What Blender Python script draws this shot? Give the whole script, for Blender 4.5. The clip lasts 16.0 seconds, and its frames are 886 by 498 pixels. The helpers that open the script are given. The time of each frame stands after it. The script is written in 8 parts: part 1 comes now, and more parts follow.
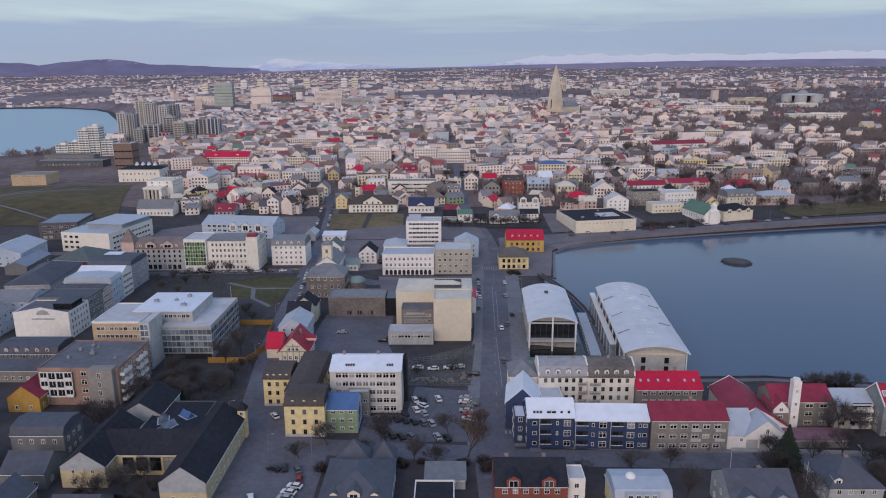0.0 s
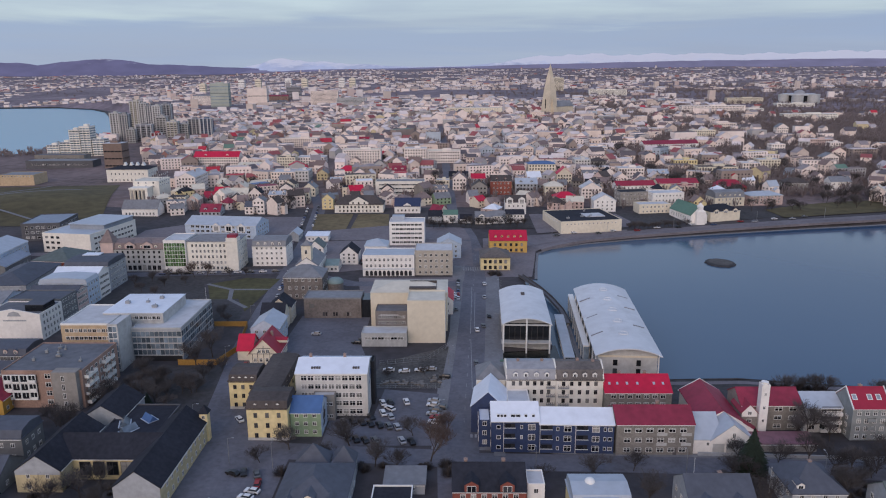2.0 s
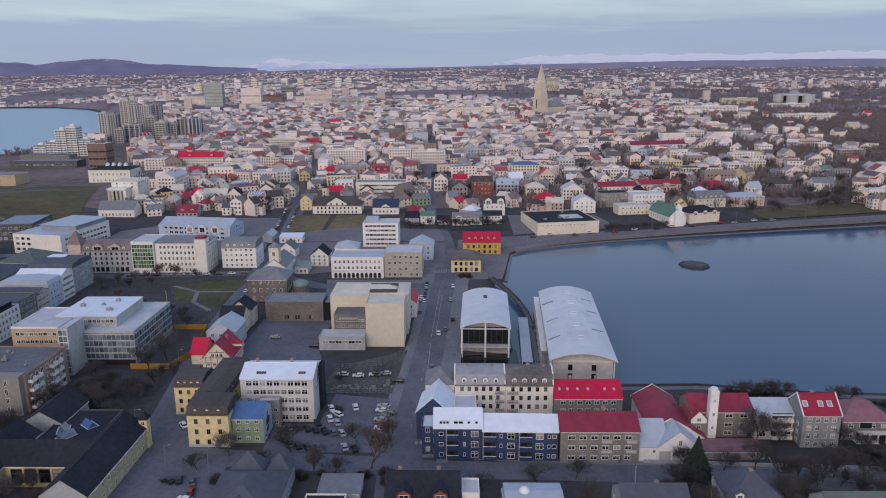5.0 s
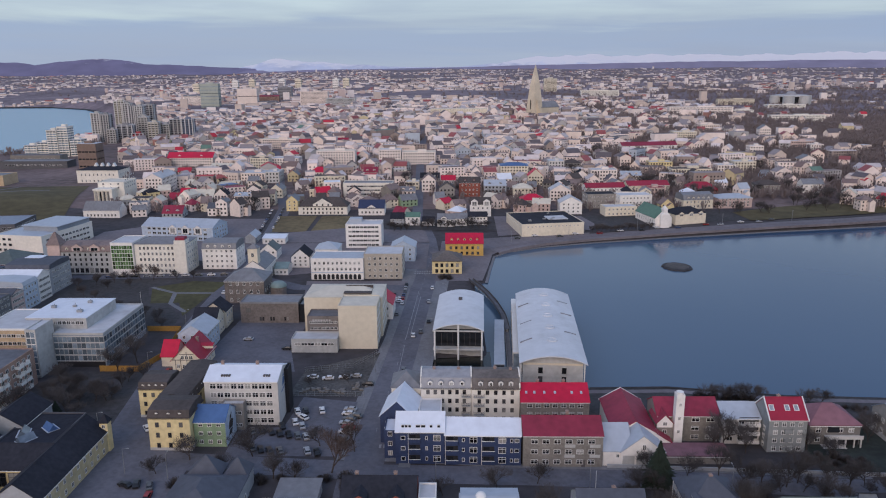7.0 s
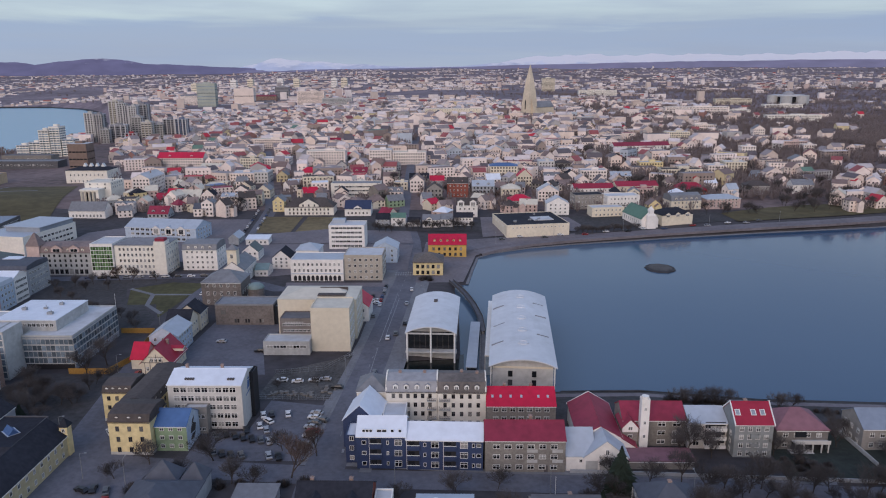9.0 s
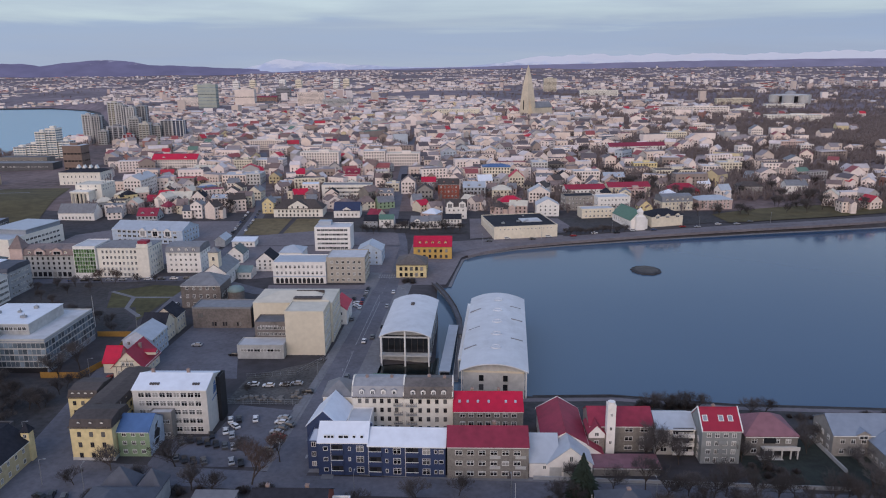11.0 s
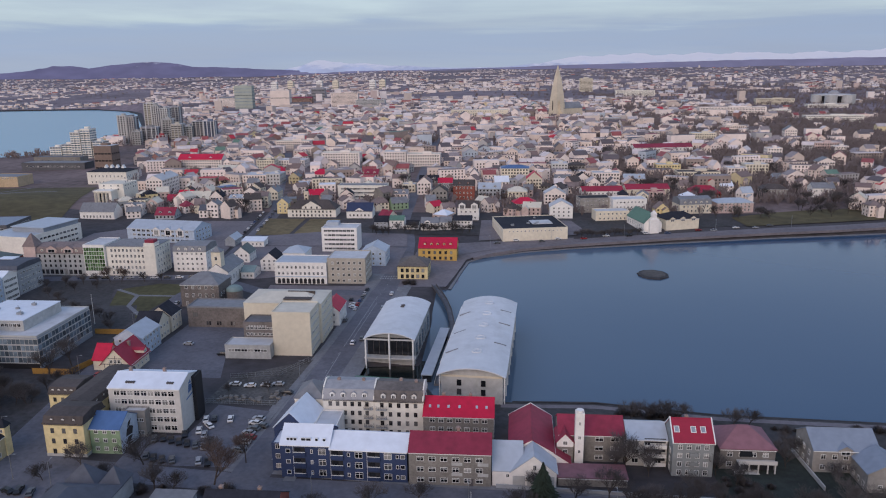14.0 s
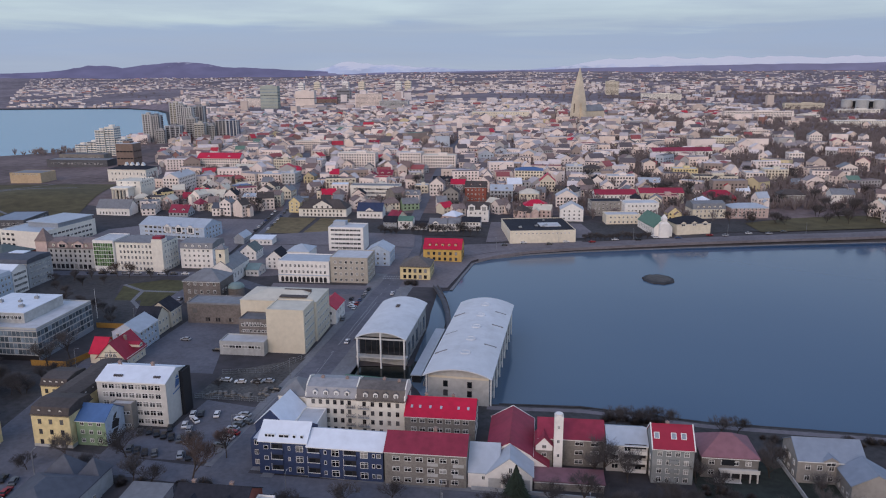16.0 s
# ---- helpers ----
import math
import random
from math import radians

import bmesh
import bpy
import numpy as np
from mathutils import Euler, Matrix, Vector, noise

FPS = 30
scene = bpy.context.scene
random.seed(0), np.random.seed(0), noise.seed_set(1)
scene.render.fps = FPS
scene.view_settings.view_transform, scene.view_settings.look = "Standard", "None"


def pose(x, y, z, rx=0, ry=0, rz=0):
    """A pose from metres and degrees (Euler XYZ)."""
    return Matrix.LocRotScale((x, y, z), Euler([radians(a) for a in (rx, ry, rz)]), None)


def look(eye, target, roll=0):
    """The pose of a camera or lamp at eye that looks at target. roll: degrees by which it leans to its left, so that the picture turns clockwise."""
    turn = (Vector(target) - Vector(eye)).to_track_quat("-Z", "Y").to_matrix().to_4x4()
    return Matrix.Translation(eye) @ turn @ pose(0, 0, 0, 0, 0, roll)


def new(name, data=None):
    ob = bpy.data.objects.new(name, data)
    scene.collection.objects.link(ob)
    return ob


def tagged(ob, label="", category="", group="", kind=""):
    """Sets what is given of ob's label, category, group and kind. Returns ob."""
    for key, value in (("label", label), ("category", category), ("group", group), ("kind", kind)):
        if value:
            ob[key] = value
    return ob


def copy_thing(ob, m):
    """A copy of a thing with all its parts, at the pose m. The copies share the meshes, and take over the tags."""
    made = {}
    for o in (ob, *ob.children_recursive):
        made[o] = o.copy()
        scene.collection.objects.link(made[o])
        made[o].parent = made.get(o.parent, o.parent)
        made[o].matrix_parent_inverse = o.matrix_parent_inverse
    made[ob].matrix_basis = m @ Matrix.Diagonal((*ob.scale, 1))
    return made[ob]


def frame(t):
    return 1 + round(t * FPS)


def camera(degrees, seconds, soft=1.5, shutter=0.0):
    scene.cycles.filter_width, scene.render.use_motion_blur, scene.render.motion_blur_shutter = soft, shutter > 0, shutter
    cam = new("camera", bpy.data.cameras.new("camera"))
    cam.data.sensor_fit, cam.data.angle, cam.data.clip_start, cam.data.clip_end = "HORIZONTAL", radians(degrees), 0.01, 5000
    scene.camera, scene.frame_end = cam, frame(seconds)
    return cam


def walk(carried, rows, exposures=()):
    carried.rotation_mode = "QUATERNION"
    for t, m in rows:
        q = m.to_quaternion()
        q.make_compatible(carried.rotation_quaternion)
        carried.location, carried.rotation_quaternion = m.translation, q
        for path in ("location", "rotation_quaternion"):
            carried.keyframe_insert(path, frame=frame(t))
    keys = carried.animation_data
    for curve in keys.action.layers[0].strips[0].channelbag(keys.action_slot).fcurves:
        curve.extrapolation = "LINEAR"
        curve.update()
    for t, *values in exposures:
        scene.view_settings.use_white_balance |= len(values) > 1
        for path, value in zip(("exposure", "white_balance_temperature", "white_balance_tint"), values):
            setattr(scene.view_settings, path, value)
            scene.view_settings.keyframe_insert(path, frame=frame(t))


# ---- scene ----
cam = camera(63.1, 16.0, 1.1)
PATH = [
    (0, (-5.864, -2.014, 113.601), (-5.895, -0.073, 113.119), -0.4),
    (0.5, (-3.185, -1.344, 113.573), (-3.216, 0.597, 113.092), -0.4),
    (1, (-0.349, -0.597, 113.489), (-0.382, 1.344, 113.007), -0.4),
    (1.5, (2.488, 0.171, 113.421), (2.455, 2.112, 112.939), -0.5),
    (2, (5.321, 0.735, 113.445), (5.288, 2.675, 112.963), -0.4),
    (2.5, (8.118, 1.491, 113.545), (8.086, 3.431, 113.062), -0.4),
    (3, (11.038, 2.128, 113.557), (11.005, 4.068, 113.073), -0.4),
    (3.5, (13.982, 2.856, 113.627), (13.947, 4.797, 113.143), -0.4),
    (4, (16.913, 3.563, 113.598), (16.878, 5.504, 113.115), -0.4),
    (6.5, (30.904, 6.611, 113.415), (30.867, 8.552, 112.933), -0.3),
    (7, (33.665, 7.064, 113.461), (33.628, 9.005, 112.98), -0.3),
    (7.5, (36.428, 7.635, 113.493), (36.39, 9.576, 113.011), -0.3),
    (8, (39.291, 8.196, 113.515), (39.253, 10.136, 113.033), -0.3),
    (8.5, (42.194, 8.845, 113.561), (42.154, 10.785, 113.079), -0.3),
    (9, (45.082, 9.577, 113.766), (45.041, 11.518, 113.284), -0.3),
    (11.5, (60.843, 12.818, 114.265), (60.773, 14.758, 113.784), -0.6),
    (12, (64.424, 13.411, 114.335), (64.335, 15.35, 113.854), -0.7),
    (12.5, (67.922, 14.072, 114.407), (67.816, 16.011, 113.928), -0.7),
    (13, (71.46, 14.692, 114.385), (71.336, 16.63, 113.906), -0.7),
    (13.5, (74.915, 15.443, 114.336), (74.77, 17.38, 113.857), -0.7),
    (14, (78.51, 16.036, 114.147), (78.343, 17.971, 113.668), -0.7),
    (14.5, (81.987, 16.726, 114.012), (81.801, 18.659, 113.534), -0.6),
    (15, (85.319, 17.282, 113.787), (85.115, 19.214, 113.31), -0.5),
    (15.5, (88.54, 17.636, 113.536), (88.317, 19.566, 113.062), -0.4),
    (16, (91.494, 17.766, 113.353), (91.254, 19.694, 112.88), -0.3),
]
walk(cam, [(t, look(eye, target, roll)) for t, eye, target, roll in PATH])
# ---------------------------------------------------------------- sky and sun
world = bpy.data.worlds.new("dusk_sky")
scene.world = world
world.use_nodes = True
wt = world.node_tree
wt.nodes.clear()
SUN_ELEV, SUN_TURN = 25.0, -18.0          # low evening sun behind the town's near side


def wnode(kind, **values):
    n = wt.nodes.new(kind)
    for k, v in values.items():
        n.inputs[k].default_value = v
    return n


sky = wt.nodes.new("ShaderNodeTexSky")
sky.sky_type = "NISHITA"
sky.sun_disc = False
sky.sun_elevation = radians(SUN_ELEV)
sky.sun_rotation = radians(180 + SUN_TURN)
sky.altitude = 100
sky.dust_density = 1.2
coord = wt.nodes.new("ShaderNodeTexCoord")
flat = wt.nodes.new("ShaderNodeMapping")
flat.inputs["Scale"].default_value = (1.3, 1.3, 16.0)
clouds = wnode("ShaderNodeTexNoise", Scale=1.7, Detail=7.0, Roughness=0.55, Distortion=0.35)
ramp = wt.nodes.new("ShaderNodeValToRGB")
ramp.color_ramp.elements[0].position, ramp.color_ramp.elements[1].position = 0.40, 0.66
split = wt.nodes.new("ShaderNodeSeparateXYZ")
height = wt.nodes.new("ShaderNodeValToRGB")
height.color_ramp.interpolation = "LINEAR"
for i, (p, c) in enumerate(((0.032, (.40, .48, .64)), (0.067, (.31, .41, .635)), (0.092, (.305, .40, .615)), (0.108, (.52, .63, .71)), (0.15, (.60, .71, .82)), (0.22, (.60, .71, .83)), (0.34, (.43, .57, .81)), (1.0, (.28, .43, .81)))):
    e = height.color_ramp.elements[i] if i < 2 else height.color_ramp.elements.new(p)
    e.position, e.color = p, (*c, 1)
flat2 = wt.nodes.new("ShaderNodeMapping")
flat2.inputs["Scale"].default_value = (1.0, 1.0, 15.0)
wave = wnode("ShaderNodeTexNoise", Scale=2.4, Detail=7.0, Roughness=0.58, Distortion=0.5)
lift = wnode("ShaderNodeMath")
lift.operation = "MULTIPLY_ADD"         # ragged edge of the cloud sheet
lift.inputs[1].default_value = 0.075
veil = wnode("ShaderNodeMix")
veil.data_type = "RGBA"
veil.inputs[7].default_value = (.33, .40, .57, 1)
sheet = wnode("ShaderNodeMath")
sheet.operation = "MULTIPLY"
sheet.inputs[1].default_value = 0.70
mixed = wnode("ShaderNodeMix")
mixed.data_type = "RGBA"
mixed.inputs[0].default_value = 0.85      # mostly veiled by thin cloud
dim = wt.nodes.new("ShaderNodeVectorMath")
dim.operation = "SCALE"
dim.inputs["Scale"].default_value = 0.10
back = wnode("ShaderNodeBackground", Strength=1.0)
outw = wt.nodes.new("ShaderNodeOutputWorld")
wl = wt.links.new
wl(coord.outputs["Generated"], flat.inputs["Vector"])
wl(flat.outputs["Vector"], clouds.inputs["Vector"])
wl(clouds.outputs["Fac"], ramp.inputs["Fac"])
wl(coord.outputs["Generated"], split.inputs[0])
wl(wave.outputs["Fac"], lift.inputs[0])
wl(split.outputs["Z"], lift.inputs[2])
wl(flat2.outputs["Vector"], wave.inputs["Vector"])
wl(coord.outputs["Generated"], flat2.inputs["Vector"])
wl(lift.outputs[0], height.inputs["Fac"])
wl(ramp.outputs["Color"], sheet.inputs[0])
wl(sheet.outputs[0], veil.inputs[0])
wl(height.outputs["Color"], veil.inputs[6])
wl(sky.outputs["Color"], dim.inputs[0])
wl(dim.outputs[0], mixed.inputs[6])
wl(veil.outputs[2], mixed.inputs[7])
wl(mixed.outputs[2], back.inputs["Color"])
wl(back.outputs[0], outw.inputs["Surface"])

sun = new("sun", bpy.data.lights.new("sun", "SUN"))
sun.data.energy, sun.data.angle, sun.data.color = 1.5, radians(45), (1.0, 0.77, 0.64)
el, az = radians(SUN_ELEV), radians(SUN_TURN)
sun.matrix_world = look((0, 0, 0), (-math.sin(az) * math.cos(el), math.cos(az) * math.cos(el), -math.sin(el)))
sun.location = (0, -200, 300)

# ---------------------------------------------------------------- materials
MATS = {}


def mat(name, color, rough=0.8, metal=0.0, vary=0.18, scale=0.6, stain=0.0, bump=0.1, per_object=0.0, island=None, spec=0.4):
    """Procedural surface: base colour varied by fine grain and broad stains, with slight relief."""
    if name in MATS:
        return MATS[name]
    m = bpy.data.materials.new(name)
    m.use_nodes = True
    t = m.node_tree
    bsdf = t.nodes["Principled BSDF"]
    L = t.links.new
    geo = t.nodes.new("ShaderNodeNewGeometry")
    n1 = t.nodes.new("ShaderNodeTexNoise")
    n1.inputs["Scale"].default_value = scale
    n1.inputs["Detail"].default_value = 6
    n2 = t.nodes.new("ShaderNodeTexNoise")
    n2.inputs["Scale"].default_value = scale * 0.09
    n2.inputs["Detail"].default_value = 4
    L(geo.outputs["Position"], n1.inputs["Vector"])
    L(geo.outputs["Position"], n2.inputs["Vector"])
    add = t.nodes.new("ShaderNodeMath")
    add.operation = "ADD"
    L(n1.outputs["Fac"], add.inputs[0])
    L(n2.outputs["Fac"], add.inputs[1])
    rng = t.nodes.new("ShaderNodeMapRange")
    rng.inputs["From Min"].default_value, rng.inputs["From Max"].default_value = 0.7, 1.3
    rng.inputs["To Min"].default_value, rng.inputs["To Max"].default_value = 1 - vary, 1 + vary
    L(add.outputs[0], rng.inputs["Value"])
    mul = t.nodes.new("ShaderNodeVectorMath")
    mul.operation = "SCALE"
    if island:
        rp = t.nodes.new("ShaderNodeValToRGB")
        rp.color_ramp.interpolation = "CONSTANT"
        total = sum(w for w, _ in island)
        at = 0.0
        for i, (w, c) in enumerate(island):
            e = rp.color_ramp.elements[i] if i < 2 else rp.color_ramp.elements.new(min(at, 1))
            e.position, e.color = at, (*c, 1)
            at += w / total
        L(geo.outputs["Random Per Island"], rp.inputs["Fac"])
        L(rp.outputs["Color"], mul.inputs[0])
    else:
        mul.inputs[0].default_value = color
    L(rng.outputs[0], mul.inputs["Scale"])
    last = mul.outputs[0]
    if stain:
        n3 = t.nodes.new("ShaderNodeTexNoise")
        n3.inputs["Scale"].default_value = scale * 0.35
        n3.inputs["Detail"].default_value = 8
        n3.inputs["Roughness"].default_value = 0.7
        L(geo.outputs["Position"], n3.inputs["Vector"])
        r3 = t.nodes.new("ShaderNodeMapRange")
        r3.inputs["From Min"].default_value, r3.inputs["From Max"].default_value = 0.52, 0.72
        r3.inputs["To Max"].default_value = stain
        L(n3.outputs["Fac"], r3.inputs["Value"])
        mx = t.nodes.new("ShaderNodeMix")
        mx.data_type = "RGBA"
        mx.inputs[7].default_value = (color[0] * .45, color[1] * .42, color[2] * .38, 1)
        L(r3.outputs[0], mx.inputs[0])
        L(last, mx.inputs[6])
        last = mx.outputs[2]
    if per_object:
        oi = t.nodes.new("ShaderNodeObjectInfo")
        ro = t.nodes.new("ShaderNodeMapRange")
        ro.inputs["To Min"].default_value, ro.inputs["To Max"].default_value = 1 - per_object, 1 + per_object
        L(oi.outputs["Random"], ro.inputs["Value"])
        m2 = t.nodes.new("ShaderNodeVectorMath")
        m2.operation = "SCALE"
        L(last, m2.inputs[0])
        L(ro.outputs[0], m2.inputs["Scale"])
        last = m2.outputs[0]
    L(last, bsdf.inputs["Base Color"])
    bsdf.inputs["Roughness"].default_value = rough
    bsdf.inputs["Metallic"].default_value = metal
    bsdf.inputs["Specular IOR Level"].default_value = spec
    if bump:
        b = t.nodes.new("ShaderNodeBump")
        b.inputs["Strength"].default_value = bump
        b.inputs["Distance"].default_value = 0.1
        L(n1.outputs["Fac"], b.inputs["Height"])
        L(b.outputs[0], bsdf.inputs["Normal"])
    MATS[name] = m
    return m


WHITE = mat("white_render", (.80, .77, .73), .85, vary=.10, stain=.14)
CREAM = mat("cream_render", (.72, .65, .52), .85, vary=.12, stain=.14)
BEIGE = mat("beige_render", (.65, .585, .465), .85, vary=.08, stain=.06)
YELLOW = mat("yellow_render", (.70, .58, .32), .85, stain=.25)
OCHRE = mat("ochre_render", (.58, .37, .11), .85, stain=.2)
GREYW = mat("grey_render", (.37, .385, .405), .88, stain=.3)
BROWNW = mat("grey_brown_pebbledash", (.225, .208, .188), .95, vary=.25, scale=2, stain=.3)
STONE = mat("dark_ashlar_stone", (.168, .148, .138), .9, vary=.3, scale=1.2, stain=.3)
R_WINE = mat("dull_red_metal_roof", (.31, .016, .042), .55, vary=.15, scale=.5, stain=.2)
GREYGREEN = mat("grey_green_render", (.265, .28, .28), .9, vary=.15, stain=.3)
DIM = mat("weathered_stone_render", (.185, .172, .158), .9, stain=.35)
WORN = mat("weathered_beige_render", (.28, .262, .242), .9, stain=.35)
CONCRETE = mat("pale_concrete", (.45, .45, .44), .85, stain=.35)
TAN = mat("tan_render", (.50, .38, .25), .85, stain=.2)
NAVY = mat("navy_corrugated_iron", (.034, .052, .116), .55, vary=.2, scale=1.5)
GREENW = mat("sage_green_render", (.24, .33, .21), .85, stain=.3)
PALEBLUE = mat("pale_blue_render", (.46, .54, .64), .8, stain=.2)
PINKW = mat("warm_pink_render", (.55, .42, .38), .85, stain=.2)
OLDYEL = mat("old_yellow_render", (.52, .44, .27), .88, stain=.3)
ORANGEW = mat("orange_clapboard", (.44, .26, .06), .7, stain=.2)
REDW = mat("red_brown_clapboard", (.25, .075, .055), .7, stain=.2)
DARKW = mat("dark_grey_cladding", (.10, .10, .11), .7, stain=.2)
BLACKW = mat("black_cladding", (.02, .02, .024), .6)
R_HALL = mat("weathered_white_metal_roof", (.62, .635, .66), .5, vary=.10, scale=.25, stain=.3)
R_BEIGE = mat("beige_roof_membrane", (.63, .585, .49), .85, vary=.12, scale=.3, stain=.3)
PANEL = mat("grey_blue_facade_panel", (.27, .30, .34), .5, vary=.15, scale=.8)
BRICKW = mat("red_brown_brick", (.33, .22, .175), .9, vary=.3, scale=2, stain=.2)
DGREY = mat("dark_grey_clapboard", (.17, .175, .18), .8, stain=.3)
R_ROSE = mat("rose_grey_slate_roof", (.22, .17, .16), .8, vary=.25, scale=.8, stain=.2)
OFFWHITE = mat("off_white_render", (.57, .55, .52), .85, vary=.10, stain=.14)
GARDEN = mat("bare_garden_soil", (.056, .054, .056), .95, vary=.4, scale=.5, stain=.4, bump=.4)
# Shade over the villa gardens is put into this dark turf colour.
SHADETURF = mat("shade_dark_turf", (.027, .034, .029), .95, vary=.4, scale=.6, stain=.4, bump=.4)
LAWN = mat("brown_winter_lawn", (.165, .128, .066), .95, vary=.35, scale=.3, stain=.3, bump=.3)
# Warm evening sun on the slope is put into these two whites.
SUNWHITE = mat("sun_warmed_white_render", (.82, .73, .67), .85, vary=.10, stain=.18)
SUNROSE = mat("sun_warmed_rose_render", (.76, .65, .58), .85, vary=.12, stain=.2)
IVORY = mat("ivory_render", (.78, .74, .66), .85, vary=.10, stain=.14)
R_WHITE = mat("white_metal_roof", (.71, .75, .82), .5, vary=.08, scale=.4, stain=.12)
R_PALE = mat("pale_blue_metal_roof", (.41, .455, .515), .45, vary=.1, scale=.4, stain=.15)
R_SLATE = mat("blue_grey_metal_roof", (.080, .088, .112), .7, vary=.2, scale=.5, stain=.3)
R_GREY = mat("grey_metal_roof", (.20, .205, .22), .6, vary=.2, scale=.5, stain=.3)
R_ZINC = mat("pale_zinc_roof", (.31, .31, .325), .6, vary=.2, scale=.6, stain=.3)
R_UMBER = mat("weathered_umber_slate_roof", (.145, .126, .116), .8, vary=.3, scale=.8, stain=.3)
R_DARK = mat("dark_slate_roof", (.028, .030, .040), .9, spec=.2, vary=.3, scale=.8, stain=.3)
R_BROWN = mat("brown_slate_roof", (.075, .062, .058), .8, vary=.3, scale=.8, stain=.3)
R_RED = mat("bright_red_metal_roof", (.52, .008, .045), .5, vary=.15, scale=.5, stain=.2)
R_DRED = mat("faded_red_metal_roof", (.26, .026, .054), .6, vary=.2, scale=.5, stain=.3)
R_PINK = mat("faded_pink_metal_roof", (.225, .105, .125), .65, vary=.2, scale=.5, stain=.3)
R_BLUE = mat("blue_metal_roof", (.07, .14, .30), .5, vary=.15, scale=.5, stain=.2)
R_GREEN = mat("green_copper_roof", (.10, .19, .14), .6, vary=.15, scale=.5, stain=.2)
R_NAVY = mat("navy_blue_metal_roof", (.030, .042, .095), .6, vary=.15, scale=.5, stain=.2)
R_MOSS = mat("grey_green_metal_roof", (.105, .130, .125), .65, vary=.2, scale=.5, stain=.3)
R_STEEL = mat("steel_blue_metal_roof", (.23, .27, .335), .6, vary=.12, scale=.5, stain=.2)
R_TEAL = mat("verdigris_copper", (.185, .255, .25), .6, vary=.15, scale=.5)
R_FELT = mat("grey_roofing_felt", (.13, .137, .155), .9, vary=.25, scale=.4, stain=.4)
R_PFELT = mat("pale_grey_roofing_felt", (.52, .53, .55), .85, vary=.14, scale=.3, stain=.3)
TRIM = mat("white_painted_trim", (.78, .77, .74), .6, vary=.06)
DTRIM = mat("dark_painted_trim", (.09, .08, .08), .6)
GLASS = mat("dark_window_glass", (.016, .018, .022), .08, vary=.3, bump=0, per_object=.5, spec=.5)
FARGLASS = mat("far_window_glass", (.018, .020, .024), .1, vary=.3, bump=0, spec=.5)


def draw_curtains(m):
    """Behind some of the panes hang pale blinds and curtains."""
    t = m.node_tree
    oi = t.nodes.new("ShaderNodeObjectInfo")
    ramp_ = t.nodes.new("ShaderNodeValToRGB")
    ramp_.color_ramp.interpolation = "CONSTANT"
    for i, (p, c) in enumerate(((0.0, (0, 0, 0)), (0.62, (.05, .05, .052)), (0.76, (.14, .135, .125)), (0.90, (.30, .29, .27)))):
        e = ramp_.color_ramp.elements[i] if i < 2 else ramp_.color_ramp.elements.new(p)
        e.position, e.color = p, (*c, 1)
    add = t.nodes.new("ShaderNodeVectorMath")
    add.operation = "ADD"
    b = t.nodes["Principled BSDF"]
    old = b.inputs["Base Color"].links[0].from_socket
    t.links.new(oi.outputs["Random"], ramp_.inputs["Fac"])
    t.links.new(old, add.inputs[0])
    t.links.new(ramp_.outputs["Color"], add.inputs[1])
    t.links.new(add.outputs[0], b.inputs["Base Color"])


draw_curtains(GLASS)
SKYGLASS = mat("grey_blue_curtain_glass", (.15, .19, .23), .12, vary=.4, scale=.5, bump=0, per_object=.6, spec=.5)
LITGLASS = mat("green_tinted_glass", (.085, .15, .062), .12, vary=.5, scale=1.0, bump=0, per_object=.7, spec=.5)
CHIM = mat("chimney_brick", (.30, .22, .19), .9, vary=.3, scale=3)
ASPHALT = mat("asphalt", (.128, .129, .152), .92, vary=.22, scale=.7, stain=.35, bump=.05)
# Lighter than ASPHALT: low sun and haze are put into its colour.
HAZEDROAD = mat("worn_hazed_asphalt", (.175, .158, .170), .92, vary=.22, scale=.5, stain=.3, bump=.05)
PAVING = mat("concrete_paving", (.19, .192, .205), .9, vary=.18, scale=.8, stain=.3)
LINE = mat("road_paint", (.30, .31, .33), .8, vary=.2, scale=2)
GRASS = mat("winter_grass", (.075, .070, .030), .95, vary=.4, scale=.35, stain=.5, bump=.4)
MOUND = mat("winter_meadow", (.092, .076, .036), .95, vary=.4, scale=.12, stain=.5, bump=.4)
RUBBLE = mat("rubble_and_soil", (.085, .080, .076), .95, vary=.6, scale=1.0, stain=.5, bump=.8)
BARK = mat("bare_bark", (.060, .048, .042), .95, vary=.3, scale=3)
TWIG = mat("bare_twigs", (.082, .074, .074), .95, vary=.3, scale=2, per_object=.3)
# Paler than TWIG: haze over the far slope is put into the colour.
FARTWIG = mat("hazed_far_twigs", (.195, .160, .156), .95, vary=.3, scale=.3)
TWIGRED = mat("reddish_bare_twigs", (.125, .090, .078), .95, vary=.3, scale=2, per_object=.2)
NEEDLE = mat("dark_spruce_needles", (.022, .034, .023), .9, vary=.4, scale=2)
ROCK = mat("sea_wall_boulders", (.045, .045, .05), .95, vary=.5, scale=.3, bump=.6)
WOOD = mat("yellow_timber_hoarding", (.36, .20, .05), .85, vary=.2, scale=1.5)
STEEL = mat("galvanised_steel", (.34, .35, .36), .5, .6)
TYRE = mat("tyre_rubber", (.02, .02, .02), .9)
# FARGROUND and HILLGROUND are paler than GROUND: distance haze in the colour.
FARGROUND = mat("hazed_heath_and_scrub", (.185, .148, .165), .95, vary=.45, scale=.05, stain=.4, bump=.3)
